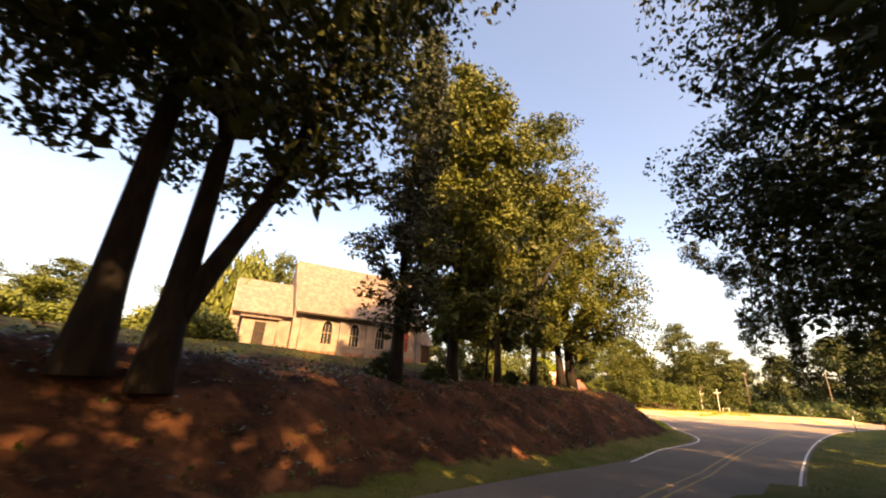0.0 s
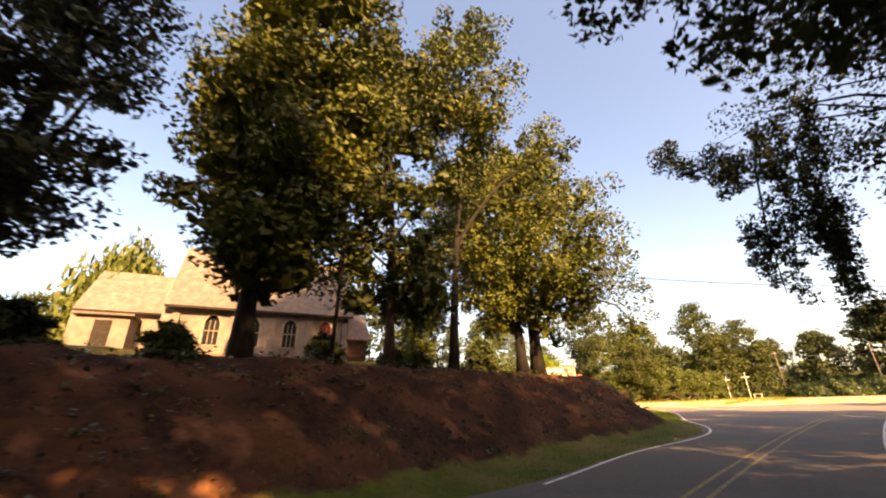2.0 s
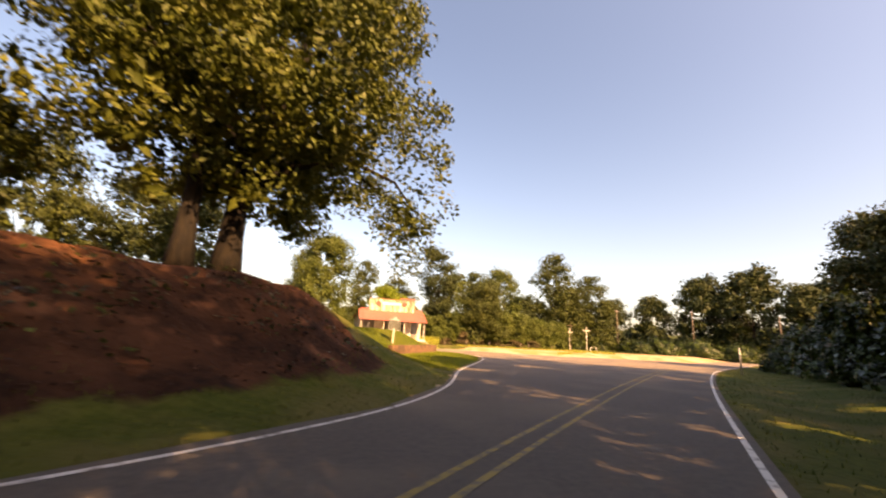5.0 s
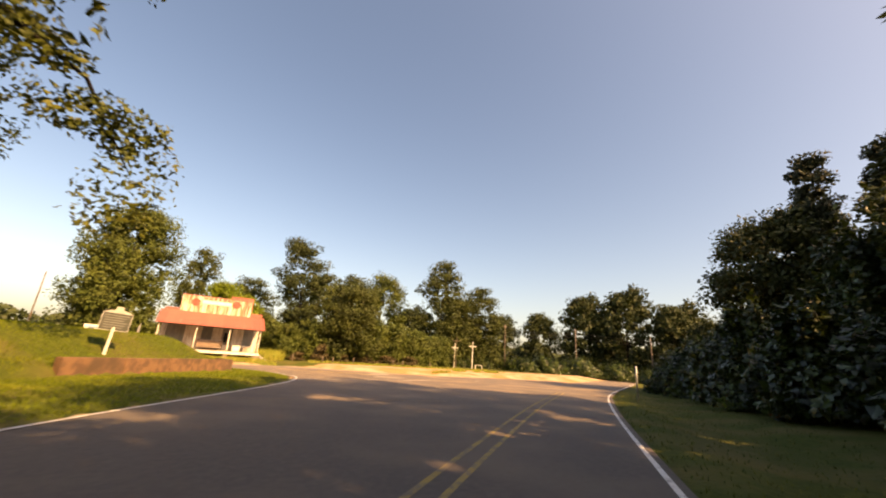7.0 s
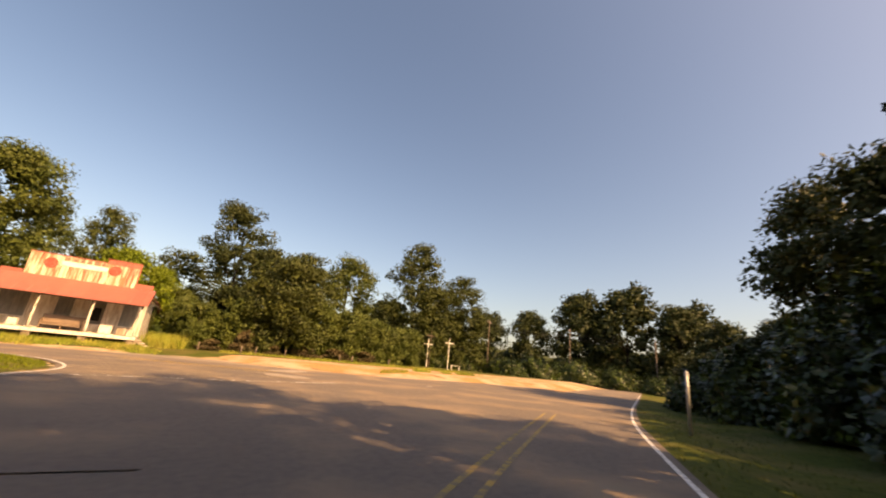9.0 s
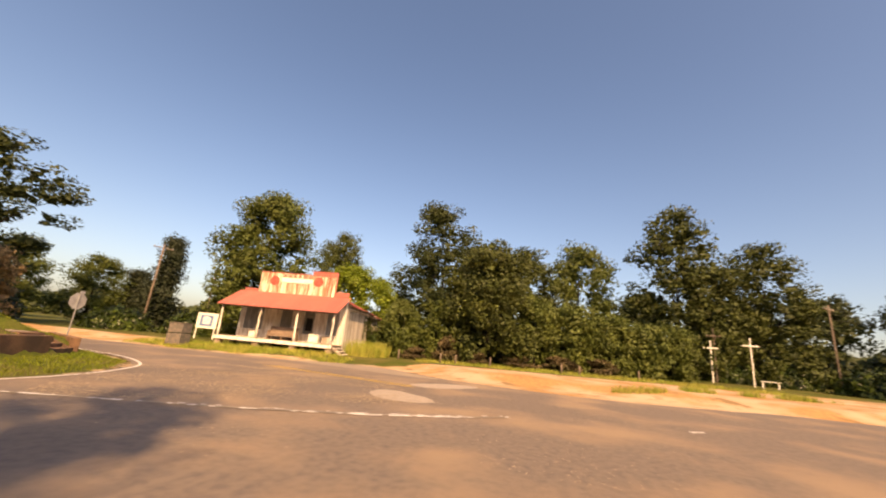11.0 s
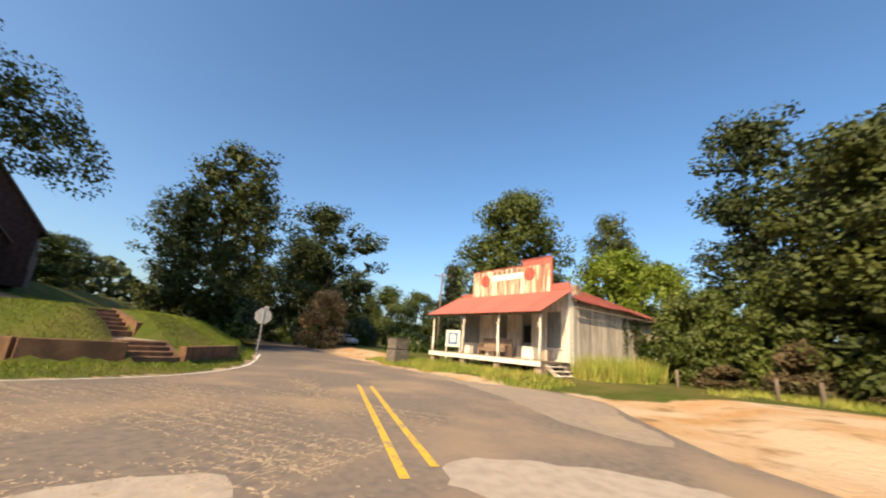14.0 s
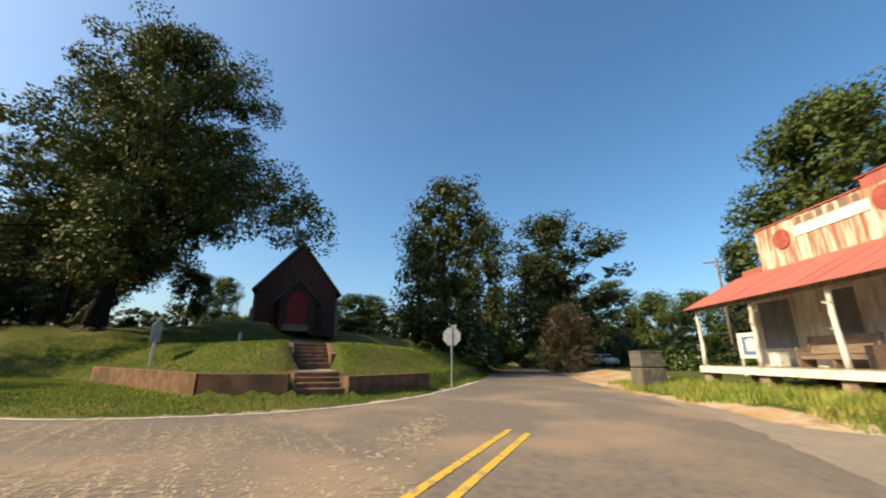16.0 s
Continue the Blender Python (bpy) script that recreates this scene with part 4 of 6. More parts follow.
# ---- the church ----
def church():
    """Brick church with a steep gabled nave, a lower chancel and a small gabled porch; local x runs along the nave to the front gable."""
    front = Vector((-2.6, 46.15, 0))
    ang = math.degrees(math.atan2(-AXIS.y, -AXIS.x))
    root = thing("church", pose(front.x, front.y, 0, 0, 0, ang), "old brick church with steep shingled roof and red pointed door", "church")
    hw, z0, ze, zr, ln = 4.3, 3.6, 9.0, 14.4, 12.8

    def gable_wall(name, x, half, low, eave, ridge, thick, mat):
        bm = bmesh.new()
        ring = [(-half, low), (half, low), (half, eave), (0, ridge), (-half, eave)]
        a = [bm.verts.new((x, y, z)) for y, z in ring]
        b = [bm.verts.new((x - thick, y, z)) for y, z in ring]
        bm.faces.new(a)
        bm.faces.new(b[::-1])
        for i in range(5):
            j = (i + 1) % 5
            bm.faces.new((a[i], b[i], b[j], a[j]))
        return part(name, bm, mat, root)

    def roof(x0, x1, half, eave, ridge, over, thick=0.16):
        out = []
        for s in (1, -1):
            n = Vector((0, (ridge - eave) * s, half)).normalized() * thick
            e = Vector((0, s * (half + over), eave - over * (ridge - eave) / half))
            r = Vector((0, 0, ridge))
            vs = []
            for x in (x0, x1):
                for p in (e, r, r + Vector((0, 0, n.length * 1.2)), e + n):
                    vs.append((x, p.y, p.z + 0.01))
            out.append(link("roof", vs, [(0, 1, 2, 3), (7, 6, 5, 4), (0, 4, 5, 1), (1, 5, 6, 2), (2, 6, 7, 3), (3, 7, 4, 0)], SHINGLE, root))
        return out

    gable_wall("gable_wall", 0, hw, z0, ze, zr, 0.4, BRICK_DARK_SHADE)
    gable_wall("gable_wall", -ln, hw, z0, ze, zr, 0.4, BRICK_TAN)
    roof(-ln - 0.3, 0.3, hw, ze, zr, 0.45)
    # side walls with pointed window openings
    win_x = [-1.9, -4.6, -7.3, -10.0]

    def arch(cx, half, low, spring, rise, n=6):
        pts = [(cx - half, low), (cx - half, spring)]
        for k in range(1, n):
            t = k / n
            pts.append((cx - half + half * (1 - math.cos(t * math.pi / 2)) * 1.0, spring + rise * math.sin(t * math.pi / 2)))
        pts.append((cx, spring + rise))
        pts += [(2 * cx - px, pz) for px, pz in pts[-2::-1]]
        return pts

    def side_wall(y, out_sign, x0, x1, low, high, wins, mat):
        bm = bmesh.new()
        for yy in (y, y - out_sign * 0.35):
            ring = [bm.verts.new((px, yy, pz)) for px, pz in ((x0, low), (x1, low), (x1, high), (x0, high))]
            edges = [bm.edges.new((ring[i], ring[(i + 1) % 4])) for i in range(4)]
            for cx in wins:
                a = [bm.verts.new((px, yy, pz)) for px, pz in arch(cx, 0.48, 5.9, 7.3, 0.75)]
                edges += [bm.edges.new((a[i], a[(i + 1) % len(a)])) for i in range(len(a))]
            bmesh.ops.triangle_fill(bm, edges=edges, use_beauty=True)
        part("side_wall", bm, mat, root)
        for cx in wins:
            outline = arch(cx, 0.48, 5.9, 7.3, 0.75)
            outer = arch(cx, 0.62, 5.78, 7.3, 0.92)
            n = len(outline)
            vs = [(px, y + out_sign * 0.05, pz) for px, pz in outer] + [(px, y + out_sign * 0.05, pz) for px, pz in outline] + [(px, y - out_sign * 0.3, pz) for px, pz in outline]
            fs = []
            for i in range(n):
                j = (i + 1) % n
                fs += [(i, j, n + j, n + i), (n + i, n + j, 2 * n + j, 2 * n + i)]
            w = link("window", vs, fs, STONE_TRIM, root)
            link("pane", [(px, y - out_sign * 0.2, pz) for px, pz in outline], [tuple(range(n))], DOOR_RED if cx == wins[0] and len(wins) > 1 else GLASS_DARK, w)
            mull = bmesh.new()
            for dx in (-0.16, 0.16):
                box(mull, cx + dx - 0.025, cx + dx + 0.025, y - out_sign * 0.18 - 0.03, y - out_sign * 0.18 + 0.03, 5.9, 7.7)
            box(mull, cx - 0.48, cx + 0.48, y - out_sign * 0.18 - 0.03, y - out_sign * 0.18 + 0.03, 6.9, 6.96)
            part("mullion", mull, STONE_TRIM, w)

    # the axis turned so that +x is the front: the road side is -y
    for y, sgn in ((-hw, -1), (hw, 1)):
        side_wall(y, sgn, -ln, 0, z0, ze, win_x, BRICK_TAN)
        part("plinth", boxes((-ln - 0.05, 0.08, min(y, y + sgn * 0.1), max(y, y + sgn * 0.1), z0, 5.25)), BRICK_RED, root)
        part("cornice", boxes((-ln, 0.05, min(y, y + sgn * 0.14), max(y, y + sgn * 0.14), ze - 0.28, ze - 0.06)), BRICK_DARK_SHADE, root)
        for cx in (-0.35, -3.25, -5.95, -8.65, -12.3):
            part("buttress", boxes((cx - 0.28, cx + 0.28, min(y, y + sgn * 0.5), max(y, y + sgn * 0.5), z0, 6.4), (cx - 0.22, cx + 0.22, min(y, y + sgn * 0.3), max(y, y + sgn * 0.3), 6.4, 8.0)),
                 BRICK_TAN, root)
    for s in (-1, 1):
        part("gutter", boxes((-ln - 0.3, 0.3, min(s * 4.72, s * 4.86), max(s * 4.72, s * 4.86), 8.38, 8.54)), DARK, root, "dark eaves gutter")
    # chancel
    c0, c1, ch = -ln, -ln - 5.2, 3.2
    gable_wall("gable_wall", c1, ch, z0, 8.3, 11.6, 0.35, BRICK_TAN)
    for y, sgn in ((-ch, -1), (ch, 1)):
        side_wall(y, sgn, c1, c0, z0, 8.3, [(c0 + c1) / 2], BRICK_TAN)
    roof(c1 - 0.25, c0, ch, 8.3, 11.6, 0.35)
    # vestry
    vestry = boxes((c1 + 0.6, c1 + 3.4, -ch - 2.2, -ch, z0, 7.4), bevel=0.02)
    part("vestry", vestry, BRICK_TAN, root)
    part("vestry_roof", boxes((c1 + 0.4, c1 + 3.6, -ch - 2.45, -ch, 7.4, 7.55)), SHINGLE, root)
    part("vestry_door", boxes((c1 + 1.6, c1 + 2.5, -ch - 2.24, -ch - 2.16, 5.2, 7.1)), DARK, root)
    # entrance porch with the red door
    ph, pl = 2.1, 2.3
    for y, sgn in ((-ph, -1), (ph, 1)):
        part("porch_wall", boxes((0, pl, min(y, y - sgn * 0.3), max(y, y - sgn * 0.3), z0, 7.2)), BRICK_DARK_SHADE, root)
    bm = bmesh.new()
    ring = [(-ph, 3.7), (ph, 3.7), (ph, 7.2), (0, 9.5), (-ph, 7.2)]
    inner = [(px, pz) for px, pz in arch(0, 1.05, 4.6, 6.6, 1.75)]
    for x in (pl, pl - 0.3):
        a = [bm.verts.new((x, y, z)) for y, z in ring]
        b = [bm.verts.new((x, y, z + 0.002)) for y, z in inner]
        edges = [bm.edges.new((a[i], a[(i + 1) % 5])) for i in range(5)] + [bm.edges.new((b[i], b[(i + 1) % len(b)])) for i in range(len(b))]
        bmesh.ops.triangle_fill(bm, edges=edges, use_beauty=True)
    part("porch_front", bm, BRICK_DARK_SHADE, root)
    for s in (1, -1):
        vs = []
        for x in (0, pl + 0.25):
            for p in ((s * (ph + 0.3), 6.9), (0, 9.55), (0, 9.7), (s * (ph + 0.3), 7.05)):
                vs.append((x, *p))
        link("porch_roof", vs, [(0, 1, 2, 3), (7, 6, 5, 4), (0, 4, 5, 1), (1, 5, 6, 2), (2, 6, 7, 3), (3, 7, 4, 0)], SHINGLE, root)
    part("doorstep", boxes((pl + 0.01, pl + 0.75, -1.35, 1.35, 3.9, 4.58), bevel=0.02), CONCRETE, root, "worn stone doorstep")
    for s in (1, -1):
        half = [p for p in inner if p[0] * s >= -1e-6]
        half = half + [(0.0, 4.6)] if s > 0 else [(0.0, 4.6)] + half
        vs = [(pl - 0.22, y + s * 0.008, z) for y, z in half] + [(pl - 0.16, y + s * 0.008, z) for y, z in half]
        k = len(half)
        fs = [tuple(range(k))[::-1], tuple(range(k, 2 * k))] + [(i, (i + 1) % k, k + (i + 1) % k, k + i) for i in range(k)]
        leafd = link("door", vs, fs, DOOR_RED, root, "red painted pointed door leaf")
        for zh in (5.4, 6.9):
            part("hinge", boxes((pl - 0.16, pl - 0.14, min(s * 0.15, s * 1.0), max(s * 0.15, s * 1.0), zh, zh + 0.07)), DARK, leafd)
    return root


church()


# ---- the store ----
def store():
    """Weathered country store: false front, tin porch roof on four rough posts, raised porch floor; local x runs along the front, y to the back."""
    root = thing("store", pose(18.7, 78.65, 0, 0, 0, 8.75), "abandoned wooden country store with flaking red false front", "store")
    W, V0, V1, FL = 8.85, 2.35, 12.6, 1.08
    rnd = random.Random(5)
    # porch floor
    floor_ = part("porch_floor", boxes((-0.1, W + 0.1, 0.05, V0, FL - 0.16, FL - 0.05)), BOARD_GREY, root)
    x = -0.15
    while x < W + 0.1:
        w = rnd.uniform(0.14, 0.19)
        part("plank", boxes((x, min(x + w - 0.012, W + 0.18), -0.03, V0, FL - 0.05, FL), bevel=0.006), BOARD_GREY, floor_)
        x += w
    for a, b in ((-0.15, 3.3), (3.32, 7.3), (7.32, W + 0.2)):
        part("fascia", boxes((a, b, -0.08, -0.035, FL - 0.27, FL - 0.03)), PAINT_WHITE, floor_, "white painted fascia board")
    for px in (0.1, 3.1, 6.0, 8.75):
        part("pier", boxes((px - 0.22, px + 0.22, 0.05, 0.5, 0.1, FL - 0.16), bevel=0.02), CONCRETE, root)
        part("pier", boxes((px - 0.22, px + 0.22, 1.9, 2.3, 0.1, FL - 0.16), bevel=0.02), CONCRETE, root)
    # rough cedar posts with stubs
    for i, px in enumerate((-0.02, 3.05, 6.0, 8.85)):
        pts = [(px + rnd.uniform(-0.025, 0.025), 0.12 + rnd.uniform(-0.02, 0.02), FL + (3.34 - FL) * k / 6) for k in range(7)]
        post = link("post", *tube(pts, [0.085, 0.075, 0.078, 0.07, 0.072, 0.066, 0.07], 9), BOARD_WHITE, root, "peeling white log post with branch stubs", smooth=True)
        for k in range(5):
            z = FL + rnd.uniform(0.4, 2.1)
            a = rnd.uniform(0, 6.28)
            ln = rnd.uniform(0.12, 0.24)
            link("stub", *tube([(px, 0.12, z), (px + ln * math.cos(a), 0.12 + ln * math.sin(a), z + rnd.uniform(0.0, 0.1))], [0.028, 0.018], 6), BOARD_WHITE, post)
    part("beam", boxes((-0.15, W + 0.15, 0.04, 0.2, 3.3, 3.46)), BOARD_GREY, root)
    # porch roof: corrugated tin sheets
    roof_ = part("porch_roof", boxes((-0.25, W + 0.25, 0.0, 0.05, 3.42, 3.46)), BOARD_GREY, root)
    x, k = -0.35, 0
    while x < W + 0.3:
        w = min(0.72, W + 0.35 - x)
        bm = bmesh.new()
        n = 12
        lo, hi = [], []
        for j in range(n + 1):
            xx = x + w * j / n
            zz = 0.018 * math.cos(j * math.pi) + 0.004 * (k % 2)
            lo.append(bm.verts.new((xx, -0.28 + rnd.uniform(-0.01, 0.01), 3.38 + zz)))
            hi.append(bm.verts.new((xx, V0 + 0.02, 4.82 + zz)))
        for j in range(n):
            bm.faces.new((lo[j], lo[j + 1], hi[j + 1], hi[j]))
        sheet = part("tin_sheet", bm, TIN_RED, roof_)
        x += w - 0.02
        k += 1
    for px in np.arange(0.0, W + 0.1, 0.8):
        link("rafter", *tube([(px, -0.15, 3.40), (px, V0, 4.72)], [0.05, 0.05], 4), BOARD_GREY, roof_)
    # front wall of boards with openings: u0, u1, z0, z1
    opens = [(0.45, 2.05, 1.75, 3.6), (3.55, 4.5, 1.75, 3.6), (5.4, 6.4, FL, 3.75), (7.45, 8.4, 1.75, 3.65)]
    wall = part("front_wall", boxes((0.0, W, V0 + 0.06, V0 + 0.12, FL - 0.1, 1.7), (0.0, 0.45, V0 + 0.06, V0 + 0.12, 1.7, 4.8), (2.05, 3.55, V0 + 0.06, V0 + 0.12, 1.7, 4.8),
                                     (4.5, 5.4, V0 + 0.06, V0 + 0.12, 1.7, 4.8), (6.4, 7.45, V0 + 0.06, V0 + 0.12, 1.7, 4.8), (8.4, W, V0 + 0.06, V0 + 0.12, 1.7, 4.8),
                                     (0.45, 2.05, V0 + 0.06, V0 + 0.12, 3.6, 4.8), (3.55, 4.5, V0 + 0.06, V0 + 0.12, 3.6, 4.8), (5.4, 6.4, V0 + 0.06, V0 + 0.12, 3.75, 4.8),
                                     (7.45, 8.4, V0 + 0.06, V0 + 0.12, 3.65, 4.8), bevel=0), BOARD_WHITE, root)
    x = 0.0
    while x < W - 0.02:
        w = min(rnd.uniform(0.2, 0.28), W - x)
        spans = [(FL - 0.12, 4.8)]
        for a, b, z0, z1 in opens:
            if x + w > a + 0.03 and x < b - 0.03:
                spans = [(FL - 0.12, z0), (z1, 4.8)]
        for z0, z1 in spans:
            if z1 - z0 > 0.05:
                part("board", boxes((x + 0.004, x + w - 0.004, V0 + 0.025, V0 + 0.06, z0, z1), bevel=0.004), BOARD_WHITE, wall)
        x += w
    for a, b, z0, z1 in opens:
        frame_ = part("opening_frame", boxes((a - 0.1, a, V0 - 0.01, V0 + 0.1, z0, z1 + 0.1), (b, b + 0.1, V0 - 0.01, V0 + 0.1, z0, z1 + 0.1), (a, b, V0 - 0.01, V0 + 0.1, z1, z1 + 0.1)), BOARD_WHITE, root)
        if z0 > FL + 0.1:
            n = 4
            for j in range(n):
                part("shutter_board", boxes((a + (b - a) * j / n + 0.006, a + (b - a) * (j + 1) / n - 0.006, V0 + 0.05, V0 + 0.085, z0, z1), bevel=0.005), SHUTTER, frame_)
            part("sill", boxes((a - 0.14, b + 0.14, V0 - 0.06, V0 + 0.06, z0 - 0.07, z0)), BOARD_WHITE, frame_)
    door = part("door", boxes((5.45, 6.35, V0 + 0.28, V0 + 0.33, FL, 3.1)), SHUTTER, root, "grey door set back in the entrance, half glazed")
    part("glass", boxes((5.62, 6.18, V0 + 0.26, V0 + 0.275, 1.95, 2.95), bevel=0), GLASS_DARK, door)
    part("transom", boxes((5.45, 6.35, V0 + 0.28, V0 + 0.33, 3.14, 3.7)), SHUTTER, root)
    part("door_jamb", boxes((5.38, 5.42, V0 + 0.1, V0 + 0.34, FL, 3.75), (6.38, 6.42, V0 + 0.1, V0 + 0.34, FL, 3.75)), BOARD_WHITE, root)
    # false front of vertical boards, stepped at the right
    ff = part("false_front", boxes((1.15, 7.7, V0 + 0.04, V0 + 0.1, 4.74, 6.4)), BOARD_GREY, root)
    x = 1.15
    while x < 7.69:
        w = min(rnd.uniform(0.17, 0.25), 7.7 - x)
        top = (6.48 if x < 5.5 else 6.80) - rnd.uniform(0, 0.05)
        cut = 6.42 if x > 5.5 else top
        part("board", boxes((x + 0.003, x + w - 0.003, V0, V0 + 0.035, 4.76 + rnd.uniform(0, 0.03), cut), bevel=0.003), FRONT_PAINT if x > 6.85 or rnd.random() < 0.22 else FRONT_CREAM, ff)
        if x > 5.5:
            part("upper_board", boxes((x + 0.003, x + w - 0.003, V0 + 0.002, V0 + 0.035, cut + 0.004, top), bevel=0.003), TIN_RED, ff)
        x += w
    for k in range(6):
        bx = 3.15 + 0.42 * k
        part("bare_patch", boxes((bx, bx + 0.26, V0 - 0.006, V0 - 0.002, 6.14, 6.42 - 0.05 * (k % 2)), bevel=0), PEW_BROWN, ff)
    for a, b, z in ((1.1, 5.52, 6.48), (5.5, 7.76, 6.80)):
        part("coping", boxes((a, b, V0 - 0.04, V0 + 0.12, z, z + 0.05)), TIN_RED, ff)
    part("edge_board", boxes((7.7, 7.8, V0 - 0.03, V0 + 0.1, 4.76, 6.80)), TIN_RED, ff)
    for cu, cz in ((2.4, 5.82), (6.2, 5.95)):
        bm = bmesh.new()
        bmesh.ops.create_cone(bm, cap_ends=True, segments=24, radius1=0.40, radius2=0.38, depth=0.04)
        bmesh.ops.rotate(bm, cent=(0, 0, 0), matrix=Matrix.Rotation(radians(90), 3, "X"), verts=bm.verts)
        bmesh.ops.translate(bm, vec=(cu, V0 - 0.025, cz), verts=bm.verts)
        part("disc_sign", bm, DISC_RED, ff, "faded round red metal sign")
    part("name_board", boxes((3.0, 5.72, V0 - 0.035, V0 - 0.005, 5.72, 6.1)), NAME_WHITE, ff, "bleached blank name board")
    # shoulder beside the false front and the body behind
    part("shoulder", boxes((7.82, W + 0.1, V0 + 0.02, V0 + 0.12, 4.82, 5.22)), TIN_RED, root)
    part("shoulder", boxes((-0.05, 1.08, V0 + 0.02, V0 + 0.12, 4.82, 5.05)), TIN_RED, root)
    for side, x0 in ((1, W), (-1, 0.0)):
        body = part("side_wall", boxes((min(x0, x0 - side * 0.08), max(x0, x0 - side * 0.08), V0 + 0.12, V1, 0.62, 4.15)), BOARD_GREY, root)
        y = V0 + 0.12
        while y < V1:
            w = min(rnd.uniform(0.19, 0.27), V1 - y)
            part("board", boxes((min(x0 + side * 0.004, x0 + side * 0.034), max(x0 + side * 0.004, x0 + side * 0.034), y + 0.004, y + w - 0.004, 0.55 + rnd.uniform(0, 0.12), 4.16 + rnd.uniform(0, 0.1)),
                 bevel=0.003), SIDE_BOARD_SUNLIT, body)
            y += w
    part("corner_board", boxes((W + 0.0, W + 0.05, V0 - 0.02, V0 + 0.42, FL - 0.3, 4.62)), NAME_WHITE, root, "broad white peeling corner board")
    back = part("back_wall", boxes((0, W, V1, V1 + 0.1, 0.6, 4.12)), BOARD_GREY, root)
    # hipped main roof of tin sheets, its eaves sagging to the back
    ridge, hip, y_end = 6.2, 9.2, V1 + 0.3

    def eave_z(y):
        return 4.34 - 0.030 * (y - V0) - 0.05 * math.sin((y - V0) * 0.9)

    for s in (1, -1):
        n = 15
        frame_y = np.linspace(V0 + 0.14, y_end, n + 1)
        eu = W / 2 + s * (W / 2 + 0.38)

        def top_at(y):
            f = max(0.0, (y - hip) / (y_end - hip))
            return W / 2 + (eu - W / 2) * f, ridge + (eave_z(y) - ridge) * f

        slope = part("main_roof", boxes((min(eu, eu - s * 0.12), max(eu, eu - s * 0.12), V0 + 0.14, y_end, 3.86, 3.92)), BOARD_GREY, root)
        for j in range(n):
            bm = bmesh.new()
            a, e = [], []
            for q in range(9):
                yy = frame_y[j] + (frame_y[j + 1] - frame_y[j]) * q / 8
                zz = 0.015 * math.cos(q * math.pi) + 0.004 * (j % 2)
                tx, tz = top_at(yy)
                a.append(bm.verts.new((tx, yy, tz + zz)))
                e.append(bm.verts.new((eu + s * rnd.uniform(0, 0.05), yy, eave_z(yy) + zz - 0.02)))
            for q in range(8):
                bm.faces.new((a[q], a[q + 1], e[q + 1], e[q]))
            part("tin_sheet", bm, TIN_RUST, slope)
        for j in range(14):
            yy = V0 + 0.3 + 0.72 * j
            tx, tz = top_at(yy)
            link("rafter", *tube([(tx, yy, tz - 0.1), (eu - s * 0.05, yy, eave_z(yy) - 0.1)], [0.05, 0.05], 4), BOARD_GREY, slope)
    link("hip_end", [(-0.38, y_end, eave_z(y_end) - 0.01), (W + 0.38, y_end, eave_z(y_end) - 0.01), (W / 2, hip, ridge - 0.01)], [(0, 1, 2)], TIN_RUST, root)
    link("gable", [(0, V0 + 0.16, 4.15), (W, V0 + 0.16, 4.15), (W / 2, V0 + 0.16, ridge - 0.12), (0, V0 + 0.2, 4.15), (W, V0 + 0.2, 4.15), (W / 2, V0 + 0.2, ridge - 0.12)],
         [(0, 2, 1), (3, 4, 5), (0, 1, 4, 3), (1, 2, 5, 4), (2, 0, 3, 5)], BOARD_GREY, root)
    part("chimney", boxes((6.75, 7.15, 5.6, 6.0, 4.7, 5.72), bevel=0.02), CONCRETE, root)
    # lean-to at the back
    part("lean_to", boxes((W - 3.4, W - 0.1, V1 + 0.1, V1 + 3.0, 0.6, 3.3)), SIDE_BOARD_SUNLIT, root)
    link("lean_to_roof", [(W - 3.6, V1 + 0.1, 4.0), (W + 0.2, V1 + 0.1, 4.0), (W + 0.2, V1 + 3.3, 3.35), (W - 3.6, V1 + 3.3, 3.35), (W - 3.6, V1 + 0.1, 4.08), (W + 0.2, V1 + 0.1, 4.08),
                          (W + 0.2, V1 + 3.3, 3.43), (W - 3.6, V1 + 3.3, 3.43)], [(0, 3, 2, 1), (4, 5, 6, 7), (0, 1, 5, 4), (1, 2, 6, 5), (2, 3, 7, 6), (3, 0, 4, 7)], TIN_RUST, root)
    # open wooden steps at the right end of the porch
    for k in range(3):
        part("tread", boxes((W + 0.2 + 0.27 * k, W + 0.5 + 0.27 * k, 0.3, 1.5, FL - 0.25 - 0.19 * k, FL - 0.21 - 0.19 * k), bevel=0.006), BOARD_WHITE, root)
    for y in (0.36, 1.4):
        link("stringer", [(W + 0.15, y, FL - 0.1), (W + 0.15, y, FL - 0.34), (W + 1.05, y, 0.2), (W + 1.15, y, 0.36), (W + 0.15, y + 0.05, FL - 0.1), (W + 0.15, y + 0.05, FL - 0.34), (W + 1.05, y + 0.05, 0.2), (W + 1.15, y + 0.05, 0.36)],
             [(0, 1, 2, 3), (7, 6, 5, 4), (0, 4, 5, 1), (1, 5, 6, 2), (2, 6, 7, 3), (3, 7, 4, 0)], BOARD_GREY, root)
    return root


store()
STORE = pose(18.7, 78.65, 0, 0, 0, 8.75)


